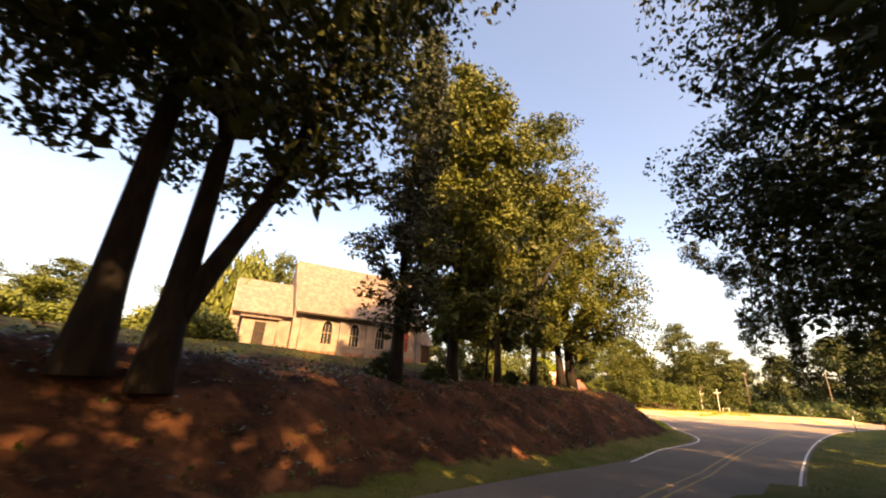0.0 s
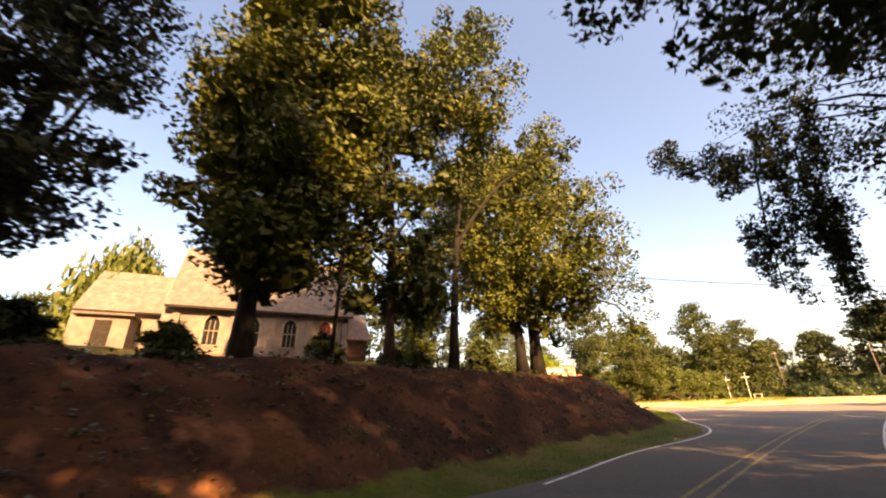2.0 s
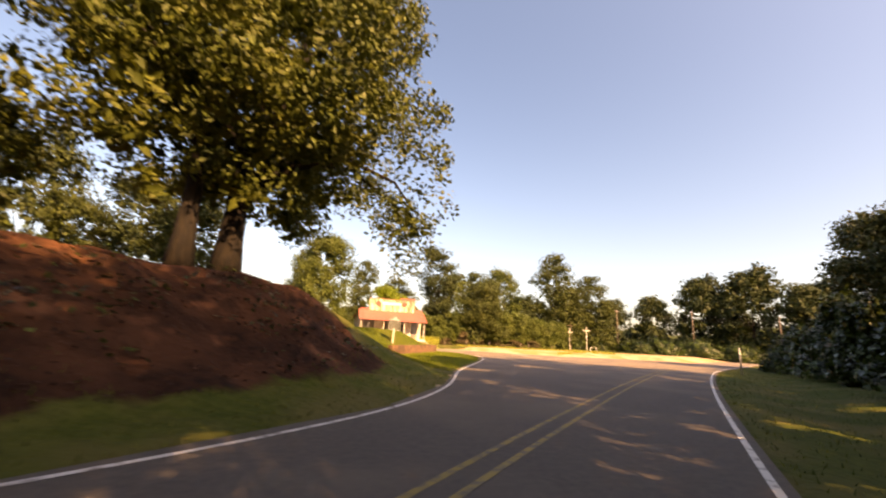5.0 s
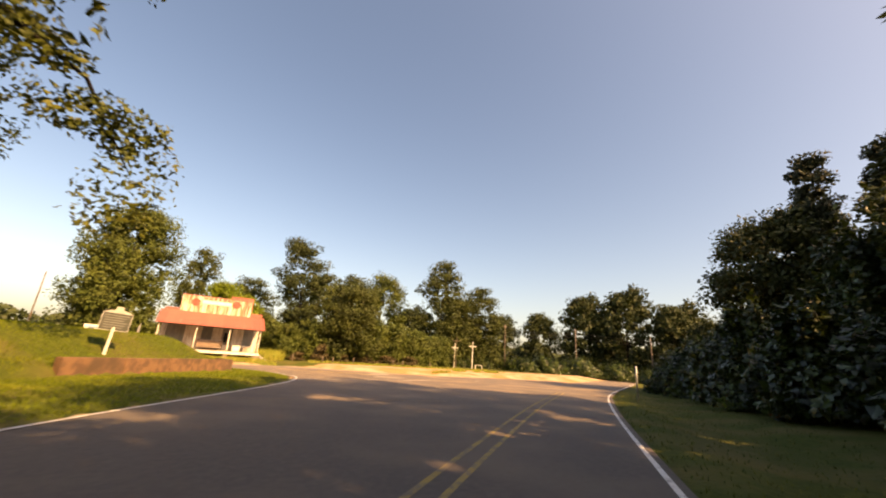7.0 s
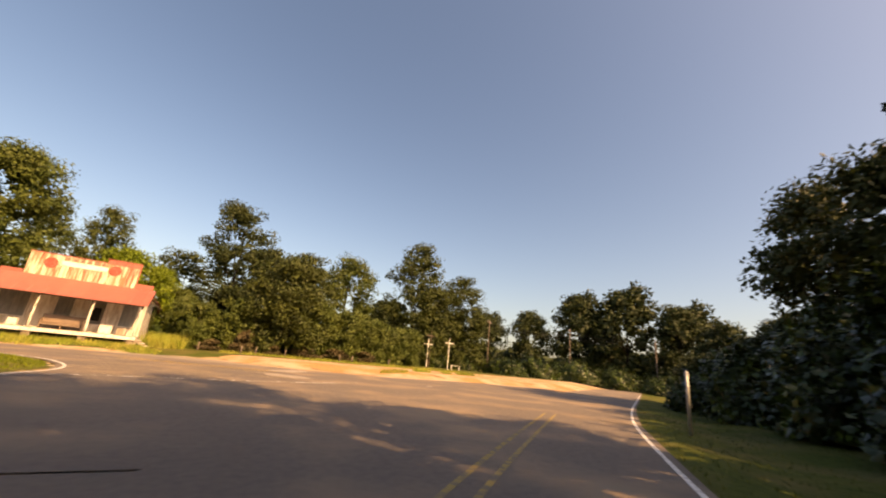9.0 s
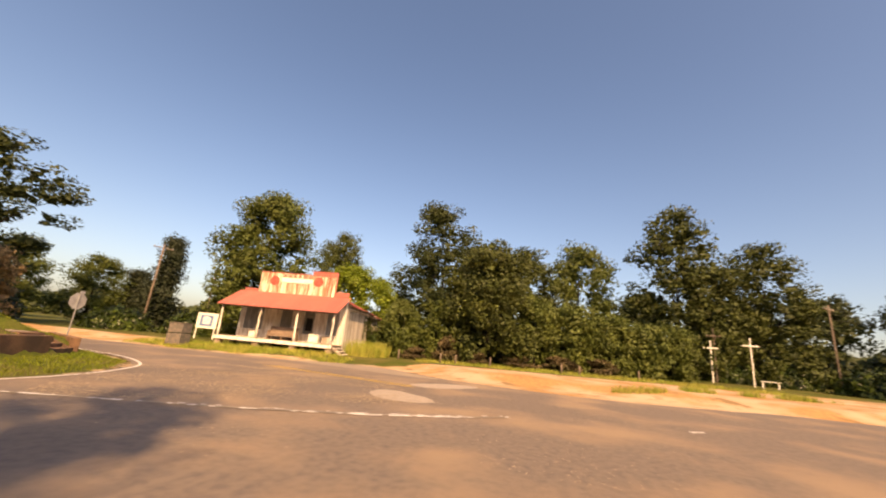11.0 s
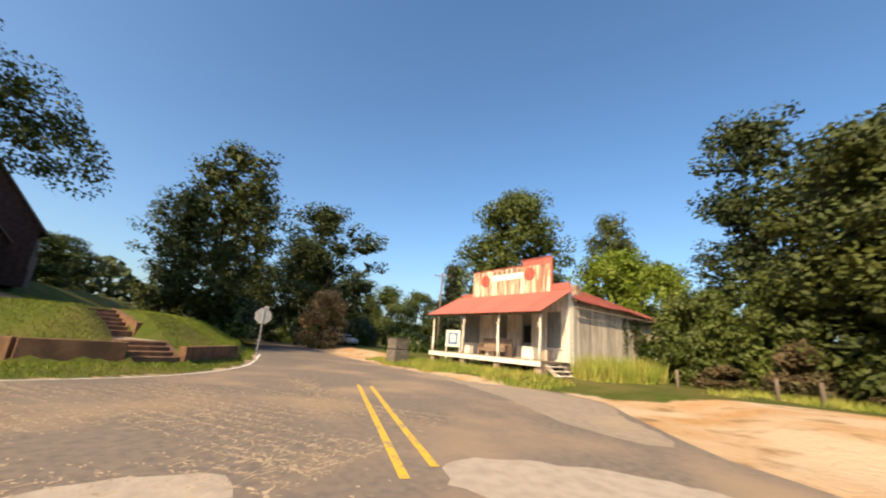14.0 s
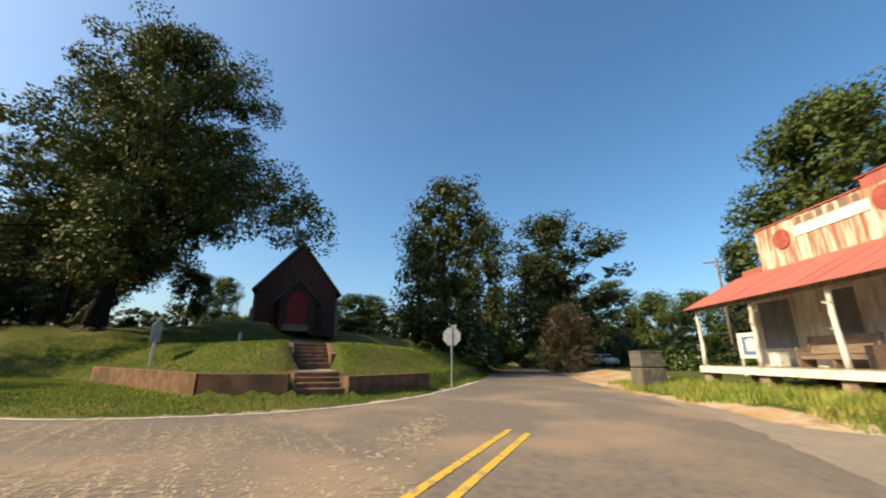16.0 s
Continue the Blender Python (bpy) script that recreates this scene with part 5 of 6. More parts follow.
# ---- church corner: retaining wall, steps, walk, signs ----
def retaining_wall(line, top, name_label):
    """A low brown concrete wall in straight pours, with a rough coping."""
    root = thing("retaining_wall", pose(0, 0, 0), name_label, "wall", kind="structure")
    rnd = random.Random(len(line))
    for a, b in zip(line[:-1], line[1:]):
        a, b = Vector((*a, 0)), Vector((*b, 0))
        n = max(1, round((b - a).length / 2.4))
        for k in range(n):
            p, q = a.lerp(b, k / n), a.lerp(b, (k + 1) / n)
            d = (q - p).normalized()
            side = Vector((-d.y, d.x, 0)) * 0.14
            hi = top + rnd.uniform(-0.03, 0.03)
            if d.y > -0.2 and p.y < 52:
                hi += 0.18 * (52 - p.y) / 8
            lo = -0.15
            g = 0.006
            p2, q2 = p + d * g, q - d * g
            vs = [(*(p2 - side).xy, lo), (*(q2 - side).xy, lo), (*(q2 + side).xy, lo), (*(p2 + side).xy, lo),
                  (*(p2 - side).xy, hi), (*(q2 - side).xy, hi), (*(q2 + side).xy, hi), (*(p2 + side).xy, hi)]
            fs = [(0, 3, 2, 1), (4, 5, 6, 7), (0, 1, 5, 4), (1, 2, 6, 5), (2, 3, 7, 6), (3, 0, 4, 7)]
            ob = link("wall_panel", vs, fs, WALL_BROWN, root)
            bv = ob.modifiers.new("edge", "BEVEL")
            bv.width, bv.segments = 0.02, 2
    return root


retaining_wall(WALL_LINE, 0.80, "low stained brown retaining wall below the lawn")
retaining_wall(WALL_LINE_2, 0.66, "low brown retaining wall beside the steps")


def steps(name, s0, s1, z0, z1, count, width):
    root = thing(name, pose(STAIR_FOOT.x, STAIR_FOOT.y, 0, 0, 0, math.degrees(math.atan2(AXIS.y, AXIS.x))), "worn brown concrete steps up the church lawn", "steps", kind="structure")
    run, rise = (s1 - s0) / count, (z1 - z0) / count
    for k in range(count):
        part("step", boxes((s0 + run * k, s1 + 0.1, -width / 2, width / 2, z0 - 0.25, z0 + rise * (k + 1)), bevel=0.018), WALL_BROWN, root)
    return root


steps("steps", 0.0, 1.25, 0.16, 0.78, 4, 1.45)
steps("steps", 3.6, 5.9, 0.88, 1.86, 6, 1.4)
_walk = thing("church_walk", pose(STAIR_FOOT.x, STAIR_FOOT.y, 0, 0, 0, math.degrees(math.atan2(AXIS.y, AXIS.x))), "grey concrete walk from the steps to the church door, slabs darkened for shade", "path", kind="structure")
part("slab", boxes((1.25, 3.6, -0.72, 0.72, 0.5, 0.80)), CONCRETE, _walk)
# Upper slabs take the darker wall colour to stand in for shade on the walk.
_s = 5.9
while _s < 29.5:
    _e = min(_s + 1.6, 30.5)
    _vs = []
    for _d in (_s + 0.01, _e - 0.01):
        _p = STAIR_FOOT + AXIS * _d
        _z = gz(_p.x, _p.y) + 0.025 if _d > 6.4 else 1.86
        _vs += [(_d, -0.6, _z), (_d, 0.6, _z), (_d, 0.6, _z - 0.35), (_d, -0.6, _z - 0.35)]
    link("slab", _vs, [(0, 1, 5, 4), (1, 2, 6, 5), (2, 3, 7, 6), (3, 0, 4, 7), (0, 3, 2, 1), (4, 5, 6, 7)], WALL_BROWN, _walk)
    _s = _e
for _q in (-0.82, 0.82):
    for _a, _b, _z in ((0.0, 1.3, 0.80), (3.5, 6.0, 1.9)):
        _vs = []
        for _d, _h in ((_a, _z - 0.5), (_b, _z + 0.02)):
            for _w in (-0.1, 0.1):
                _vs += [(_d, _q + _w, -0.1), (_d, _q + _w, _h)]
        link("cheek", _vs, [(0, 1, 3, 2), (4, 6, 7, 5), (0, 4, 5, 1), (2, 3, 7, 6), (1, 5, 7, 3)], WALL_BROWN, _walk)


def stop_sign(x, y, turn):
    """The bare metal back of an octagonal sign on a steel channel post."""
    root = thing("road_sign", pose(x, y, gz(x, y), 0, 0, turn), "octagonal road sign seen from its grey metal back", "road sign")
    part("post", boxes((-0.03, 0.03, -0.018, 0.018, -0.3, 2.62), bevel=0.006), STEEL, root)
    bm = bmesh.new()
    bmesh.ops.create_cone(bm, cap_ends=True, segments=8, radius1=0.42, radius2=0.42, depth=0.012)
    bmesh.ops.rotate(bm, cent=(0, 0, 0), matrix=Matrix.Rotation(radians(22.5), 3, "Z"), verts=bm.verts)
    bmesh.ops.rotate(bm, cent=(0, 0, 0), matrix=Matrix.Rotation(radians(90), 3, "X"), verts=bm.verts)
    bmesh.ops.translate(bm, vec=(0, 0.032, 2.2), verts=bm.verts)
    plate = part("plate", bm, SIGN_METAL, root)
    for z in (1.98, 2.42):
        part("bolt", boxes((-0.02, 0.02, 0.0, 0.03, z - 0.02, z + 0.02), bevel=0.004), STEEL, plate)
    part("cap_plate", boxes((-0.03, 0.22, 0.02, 0.03, 2.6, 2.7), bevel=0.003), SIGN_METAL, root)
    return root


stop_sign(20.1, 68.25, 96)


def marker_sign(x, y, turn):
    """A historical marker: a crested plate on a white post."""
    root = thing("marker_sign", pose(x, y, gz(x, y), 0, 3, turn), "grey historical marker plate on a white post", "sign")
    part("post", boxes((-0.05, 0.05, -0.05, 0.05, -0.3, 1.15), bevel=0.01), PAINT_WHITE, root)
    bm = bmesh.new()
    ring = [(-0.53, 1.0), (0.53, 1.0), (0.53, 1.75), (0.3, 1.85), (0.14, 1.88), (0.12, 2.02), (-0.12, 2.02), (-0.14, 1.88), (-0.3, 1.85), (-0.53, 1.75)]
    a = [bm.verts.new((px, -0.025, pz)) for px, pz in ring]
    b = [bm.verts.new((px, 0.025, pz)) for px, pz in ring]
    bm.faces.new(a)
    bm.faces.new(b[::-1])
    for i in range(len(ring)):
        j = (i + 1) % len(ring)
        bm.faces.new((a[i], b[i], b[j], a[j]))
    plate = part("plate", bm, SIGN_METAL, root)
    part("face", boxes((-0.5, 0.5, -0.031, -0.026, 1.03, 1.74), bevel=0), MARKER_FACE, plate, "dark green lettered face")
    for k in range(6):
        part("text_bar", boxes((-0.42, 0.42 - 0.07 * (k % 3), -0.036, -0.032, 1.62 - 0.1 * k, 1.65 - 0.1 * k), bevel=0), SHUTTER, plate)
    return root


marker_sign(22.6, 55.4, 29)


# ---- round the store ----
def waste_bin():
    root = thing("waste_bin", pose(17.2, 76.9, gz(17.2, 76.9), 0, 0, 12), "two stacked grey slatted waste bins beside the road", "bin")
    rnd = random.Random(9)
    for z0, z1, w in ((0.02, 0.80, 0.52), (0.84, 1.5, 0.50)):
        part("body", boxes((-w, w, -w, w, z0, z1), bevel=0.03), BIN_GREY, root)
        for k in range(6):
            a = -w + 2 * w * k / 6
            for sgn in (-1, 1):
                part("slat", boxes((a + 0.012, a + 2 * w / 6 - 0.012, sgn * w - 0.02, sgn * w + 0.02, z0 + 0.03, z1 - 0.03), bevel=0.005), BIN_GREY, root)
                part("slat", boxes((sgn * w - 0.02, sgn * w + 0.02, a + 0.012, a + 2 * w / 6 - 0.012, z0 + 0.03, z1 - 0.03), bevel=0.005), BIN_GREY, root)
    part("lid", boxes((-0.54, 0.54, -0.54, 0.54, 1.5, 1.56), bevel=0.02), BIN_GREY, root)
    return root


def bench(u, v, length, label):
    """A long pew: solid seat and back between shaped ends."""
    root = thing("bench", STORE @ pose(u, v, 1.08), label, "bench")
    part("seat", boxes((0.03, length - 0.03, 0.06, 0.48, 0.42, 0.46), bevel=0.008), PEW_BROWN, root)
    back = boxes((0.03, length - 0.03, 0.0, 0.035, 0.0, 0.56), bevel=0.008)
    bmesh.ops.rotate(back, cent=(0, 0, 0), matrix=Matrix.Rotation(radians(-9), 3, "X"), verts=back.verts)
    bmesh.ops.translate(back, vec=(0, 0.46, 0.45), verts=back.verts)
    part("backrest", back, PEW_BROWN, root)
    part("apron", boxes((0.06, length - 0.06, 0.09, 0.12, 0.26, 0.42), bevel=0.004), PEW_BROWN, root)
    for x in (0.0, length - 0.06):
        bm = prism([(0.02, 0.0), (0.58, 0.0), (0.58, 1.02), (0.48, 1.02), (0.42, 0.66), (0.02, 0.64)], x, x + 0.06)
        for vtx in bm.verts:
            vtx.co = Vector((vtx.co.z, vtx.co.x, vtx.co.y))
        bmesh.ops.recalc_face_normals(bm, faces=bm.faces)
        part("end_panel", bm, PEW_BROWN, root)
    part("leg", boxes((length / 2 - 0.03, length / 2 + 0.03, 0.1, 0.5, 0, 0.42), bevel=0.006), PEW_BROWN, root)
    return root


def crate(u, v, w, h, mat, label, name="box"):
    root = thing(name, STORE @ pose(u, v, 1.08, 0, 0, random.Random(u).uniform(-8, 8)), label, "box")
    part("body", boxes((0, w, 0, w * 0.7, 0, h), bevel=0.02), mat, root)
    part("lid", boxes((-0.02, w + 0.02, -0.02, w * 0.7 + 0.02, h, h + 0.03), bevel=0.008), mat, root)
    return root


def panel_sign():
    """A white framed sign panel on two legs, with a plain blue shape on it."""
    root = thing("panel_sign", pose(12.3, 83.9, gz(12.3, 83.9), 0, 0, 14), "white framed panel sign with a blue shape, on legs", "sign")
    part("panel", boxes((-0.95, 0.95, -0.04, 0.04, 0.95, 2.35), bevel=0.01), PAINT_WHITE, root)
    part("emblem", boxes((-0.62, 0.55, -0.052, -0.042, 1.15, 2.15), bevel=0.0), SIGN_BLUE, root)
    bm = prism([(-0.35, 1.35), (0.3, 1.35), (0.34, 1.9), (0.0, 2.05), (-0.38, 1.95)], -0.062, -0.054)
    bmesh.ops.rotate(bm, cent=(0, 0, 0), matrix=Matrix.Rotation(radians(90), 3, "X"), verts=bm.verts)
    bmesh.ops.scale(bm, vec=(1, 1, 1), verts=bm.verts)
    for vtx in bm.verts:
        vtx.co.y = -abs(vtx.co.y)
    part("emblem_shape", bm, PAINT_WHITE, root)
    for x in (-0.85, 0.85):
        part("leg", boxes((x - 0.05, x + 0.05, -0.05, 0.05, -0.3, 0.95), bevel=0.008), PAINT_WHITE, root)
    return root


waste_bin()
bench(3.3, 1.1, 2.3, "long brown wooden pew on the store porch")
crate(6.55, 1.4, 0.75, 0.62, PAINT_WHITE, "white chest standing on the store porch", "chest")
crate(7.6, 1.5, 0.6, 0.5, BOARD_GREY, "small grey wooden crate on the store porch", "crate")
crate(1.6, 1.5, 0.5, 0.48, PAINT_WHITE, "white wooden box under the shuttered window", "crate")
panel_sign()


def cross(x, y, height, arm, mat, label, turn=-18):
    root = thing("cross", pose(x, y, gz(x, y), 0, 0, turn), label, "cross", "crosses at the lot's edge")
    part("upright", boxes((-0.06, 0.06, -0.05, 0.05, -0.3, height), bevel=0.012), mat, root)
    part("arm", boxes((-arm, arm, -0.085, -0.051, height - 0.86, height - 0.72), bevel=0.006), mat, root)
    return root


cross(63.0, 99.8, 4.75, 0.7, PAINT_WHITE, "white painted wooden cross at the edge of the lot")
cross(59.9, 101.0, 4.3, 0.65, PAINT_WHITE, "white painted wooden cross beside a taller brown one")
cross(60.4, 101.4, 5.6, 0.65, POLE_WOOD, "tall bare brown wooden cross between two white ones")
_b = thing("low_rail", pose(63.6, 99.6, gz(63.6, 99.6), 0, 0, -14), "low white plank rail beside the crosses", "rail")
for _x in (0.0, 1.2):
    part("post", boxes((_x - 0.05, _x + 0.05, -0.05, 0.05, -0.2, 0.62), bevel=0.01), PAINT_WHITE, _b)
part("plank", boxes((-0.15, 1.35, -0.08, 0.08, 0.62, 0.68), bevel=0.008), PAINT_WHITE, _b)


def short_post(x, y, h, r, mat, label, group=""):
    root = thing("post", pose(x, y, gz(x, y), random.Random(x).uniform(-3, 3), random.Random(y).uniform(-3, 3)), label, "post", group)
    link("shaft", *tube([(0, 0, -0.3), (0, 0, h * 0.6), (0, 0, h)], [r, r * 0.97, r * 0.9], 9), mat, root, smooth=True)
    return root


short_post(54.6, 96.6, 1.35, 0.1, PAINT_WHITE, "short white post beside the woods")
short_post(50.4, 53.0, 2.1, 0.06, STEEL, "grey steel marker post beside the road")
_f = short_post(31.2, 84.6, 0.75, 0.07, POLE_WOOD, "short rough wooden fence post before the woods", "fence posts before the woods")
for _k in (2, 3, 5, 8, 9, 12):
    _x = 31.2 + 1.55 * _k + 0.4 * math.sin(_k)
    _y = 84.6 + 0.16 * _k + 0.25 * math.sin(_k * 1.7)
    copy_thing(_f, pose(_x, _y, gz(_x, _y), 0, 0, 20 * _k))


def utility_pole(x, y, h, label, lean=0.0, arms=1, turn=0.0, r=0.14, mat=POLE_WOOD):
    root = thing("utility_pole", pose(x, y, gz(x, y), 0, lean, turn), label, "utility pole", "utility poles")
    link("shaft", *tube([(0, 0, -0.5), (0, 0, h * 0.5), (0, 0, h)], [r, r * 0.85, r * 0.68], 10), mat, root, smooth=True)
    for k in range(arms):
        z = h - 0.45 - 0.9 * k
        ar = part("crossarm", boxes((-1.1, 1.1, -0.06, 0.06, z - 0.06, z + 0.06), bevel=0.008), POLE_WOOD, root)
        for px in (-1.0, -0.4, 0.4, 1.0):
            link("insulator", *tube([(px, 0, z + 0.06), (px, 0, z + 0.22)], [0.045, 0.03], 7), STEEL, ar)
    return root


def wire(name, a, b, sag, label):
    a, b = Vector(a), Vector(b)
    pts = []
    for k in range(25):
        t = k / 24
        p = a.lerp(b, t)
        p.z -= sag * 4 * t * (1 - t)
        pts.append(p)
    ob = link(name, *tube(pts, [0.014] * 25, 4), WIRE)
    return tagged(ob, label, "wire", "overhead wires")


utility_pole(6.1, 24.6, 4.95, "leaning dark utility pole among the bank trees", lean=2.5, arms=0, r=0.085, mat=BARK)
utility_pole(95.4, 108.6, 10.5, "wooden utility pole before the far woods", turn=40)
utility_pole(72.0, 103.0, 9.0, "wooden utility pole at the far side of the lot", turn=40, r=0.1)
utility_pole(104.0, 95.0, 10.0, "wooden utility pole beside the far road", turn=40)
utility_pole(-3.6, 90.5, 10.5, "wooden utility pole beside the side road", arms=1, turn=70)
utility_pole(3.2, 92.5, 8.0, "slim grey utility pole behind the store", arms=0, r=0.09)
for _dz in (0.0, 0.5, 1.1):
    wire("overhead_wire", (72.0, 103.0, gz(72, 103) + 8.6 - _dz), (95.4, 108.6, gz(95.4, 108.6) + 9.8 - _dz), 0.8, "thin dark overhead wire before the far woods")
    wire("overhead_wire", (95.4, 108.6, gz(95.4, 108.6) + 9.8 - _dz), (104.0, 95.0, gz(104, 95) + 9.4 - _dz), 0.6, "thin dark overhead wire before the far woods")
wire("overhead_wire", (6.25, 24.7, 7.75), (44.0, 28.8, 6.4), 1.6, "thin dark overhead wire crossing the road")


def gravestone(x, y, turn):
    root = thing("gravestone", pose(x, y, gz(x, y), 0, 0, turn), "pale rounded gravestone on the church lawn", "gravestone")
    ring = [(-0.3, 0)] + [(-0.3 + 0.6 * k / 8, 0.75 + 0.25 * math.sin(math.pi * k / 8)) for k in range(9)] + [(0.3, 0)]
    bm = bmesh.new()
    a = [bm.verts.new((px, -0.07, pz)) for px, pz in ring]
    b = [bm.verts.new((px, 0.07, pz)) for px, pz in ring]
    bm.faces.new(a)
    bm.faces.new(b[::-1])
    for i in range(len(ring)):
        j = (i + 1) % len(ring)
        bm.faces.new((a[i], b[i], b[j], a[j]))
    part("slab", bm, PAINT_WHITE, root)
    part("base", boxes((-0.42, 0.42, -0.18, 0.18, -0.1, 0.08), bevel=0.02), STONE_TRIM, root)
    return root


gravestone(9.4, 49.0, 25)


def parked_car(x, y, turn):
    """A pale saloon half hidden under the trees down the side road."""
    root = thing("car", pose(x, y, gz(x, y) + 0.02, 0, 0, turn), "pale silver car parked under trees by the side road", "car")
    prof = [(-2.2, 0.35), (-2.2, 0.85), (-1.95, 0.98), (-1.3, 1.02), (-0.75, 1.42), (0.55, 1.45), (1.2, 1.02), (2.0, 0.92), (2.2, 0.75), (2.2, 0.35)]
    bm = bmesh.new()
    a = [bm.verts.new((px, -0.86, pz)) for px, pz in prof]
    b = [bm.verts.new((px, 0.86, pz)) for px, pz in prof]
    bm.faces.new(a)
    bm.faces.new(b[::-1])
    for i in range(len(prof)):
        j = (i + 1) % len(prof)
        bm.faces.new((a[i], b[i], b[j], a[j]))
    bmesh.ops.bevel(bm, geom=list(bm.edges), offset=0.06, segments=2, affect="EDGES")
    part("body", bm, CAR_PAINT, root, smooth=True)
    for sgn in (-1, 1):
        part("side_window", boxes((-0.95, 0.75, sgn * 0.86 - 0.008, sgn * 0.86 + 0.008, 1.04, 1.34), bevel=0.004), GLASS_DARK, root)
        for px in (-1.35, 1.35):
            link("wheel", *tube([(px, sgn * 0.66, 0.32), (px, sgn * 0.88, 0.32)], [0.32, 0.32], 16), RUBBER, root)
    part("windscreen", boxes((0.62, 1.12, -0.7, 0.7, 1.08, 1.36), bevel=0.02), GLASS_DARK, root)
    for sgn in (-1, 1):
        part("headlight", boxes((2.17, 2.22, sgn * 0.6 - 0.16, sgn * 0.6 + 0.16, 0.66, 0.78), bevel=0.02), PAINT_WHITE, root)
    return root


parked_car(-14.5, 81.0, 25)

# ---- woods and single trees beyond ----
WOODS = "trees beyond the junction"


def grove(name, label, items, mat, seed, shape="round", clumps=110, per=100, leaf=0.34, low=0.06, trunk=0.26, clump_r=1.5, bark=BARK, group=WOODS, spray=0.8):
    """Trees of one kind: the first is built, the rest are turned and sized copies."""
    x, y, top, r = items[0]
    h = max(2.0, top - gz(x, y))
    first = tree(name, x, y, h, r * 0.86, h * low, trunk, label, seed, mat, bark, shape, clumps, per, leaf, clump_r, group=group, limbs=6, inner=11, spray=spray)
    for k, (x, y, top, rr) in enumerate(items[1:]):
        z = gz(x, y) - 0.1
        hh = max(1.0, top - z)
        m = pose(x, y, z, 0, 0, (k * 77 + 40) % 360) @ Matrix.Diagonal((rr / r, rr / r, hh / h, 1))
        copy_thing(first, m)


grove("oak_tree", "round leafy broadleaf tree at the edge of the woods", [(34.5, 102.0, 14.0, 5.6), (26.6, 96.5, 6.6, 3.0), (47.7, 112, 17.5, 6.5), (-17.2, 93.2, 9.5, 4.5),
      (-38.6, 95.6, 12.8, 5.5), (-26.4, 42.4, 11.8, 5.4), (-34.6, 33.2, 10.2, 4.8), (-27.5, 14.2, 16.0, 4.5)], LEAF_LIGHT, 21, shape="full", clumps=95, per=105, leaf=0.38, clump_r=1.6)
grove("oak_tree", "dark tall broadleaf tree in the woods", [(58.6, 105.5, 21.0, 6.6), (68.2, 107.0, 17.0, 6.0), (63.4, 107.5, 14.0, 5.6), (0.7, 122.9, 20.5, 4.8), (17.5, 97.6, 14.6, 3.4), (2.0, 64.4, 18.2, 5.4), (-12.8, 66.3, 20.0, 5.0),
      (-45.4, 89.6, 16.5, 7.5), (-24.4, 57.0, 20.5, 5.2), (-41.4, 40.3, 14.0, 5.2), (-33.3, 25.5, 10.5, 3.8), (40.5, 106, 15.5, 6.0), (24.0, 108, 13.0, 5.5), (-30, 80.0, 13.0, 5.0), (-28.5, 73.2, 14.0, 5.6), (-23.0, 68.0, 12.0, 4.2)], LEAF_MID, 22, shape="full", clumps=130, per=75, leaf=0.43, clump_r=1.6, spray=1.0)
tree("oak_tree", 10.9, 91.4, 17.0, 5.2, 1.2, 0.32, "tall full broadleaf tree behind the old store", 37, LEAF_LIGHT, shape="full", clumps=190, per=130, leaf=0.32, clump_r=1.45, inner=14, spray=0.8, group=WOODS)
grove("walnut_tree", "open airy tree with gaps between its leaf clumps", [(31.4, 96.3, 18.4, 5.6), (-9.0, 76.6, 18.6, 7.8), (-15.0, 74.6, 15.0, 5.0)], LEAF_DARK, 23, clumps=75, per=130, low=0.25, clump_r=1.35)
grove("maple_tree", "full broad maple with foliage to the ground", [(37.8, 88.6, 11.0, 4.5)], LEAF_MID, 24, shape="full", clumps=95, per=190, leaf=0.3, clump_r=1.45, low=0.06, trunk=0.22)
grove("sapling_tree", "light feathery young tree in the thicket", [(45.0, 91.2, 6.4, 3.3), (48.2, 91.6, 5.8, 2.9), (42.0, 90.6, 6.8, 2.6), (33.2, 88.8, 5.6, 2.4), (30.2, 88.0, 4.8, 2.2), (51.2, 92.8, 5.2, 2.6), (54.6, 95.6, 5.6, 2.4),
      (28.6, 90.5, 5.2, 2.4)], LEAF_LIGHT, 25, clumps=70, per=80, leaf=0.29, low=0.05, trunk=0.1, clump_r=0.9)
grove("cedar_tree", "slanting feathery cedar beside a pole", [(-5.1, 93.3, 12.6, 2.9), (-14.5, 97.0, 8.5, 3.2), (-10.0, 96.0, 7.0, 3.0)], LEAF_PINE, 26, shape="cone", clumps=100, per=90, leaf=0.3, low=0.1, trunk=0.16)
grove("smoke_bush", "rounded bush with rusty brown foliage", [(-4.6, 75.9, 6.4, 3.2)], LEAF_BROWN, 27, clumps=70, per=110, leaf=0.26, low=0.05, trunk=0.1, clump_r=1.0)
grove("oak_tree", "distant broad tree of the far woods", [(112.2, 108.4, 22.5, 10.5), (105, 116.1, 21.0, 8.7), (96.1, 123.9, 16.0, 7.0), (113, 96, 17.0, 7.2), (108.3, 84.8, 12.5, 6.0), (122, 100, 19, 9), (88, 131, 15, 7.5),
      (118, 122, 18, 9), (80, 136, 14, 7), (104, 74, 12.5, 6), (70, 128, 13, 6), (60, 130, 14, 7), (101, 66, 13, 6), (98, 58, 14, 6)], LEAF_DARK, 28, shape="full", clumps=120, per=46, leaf=0.86, spray=1.7, low=0.06, trunk=0.3, clump_r=2.5)
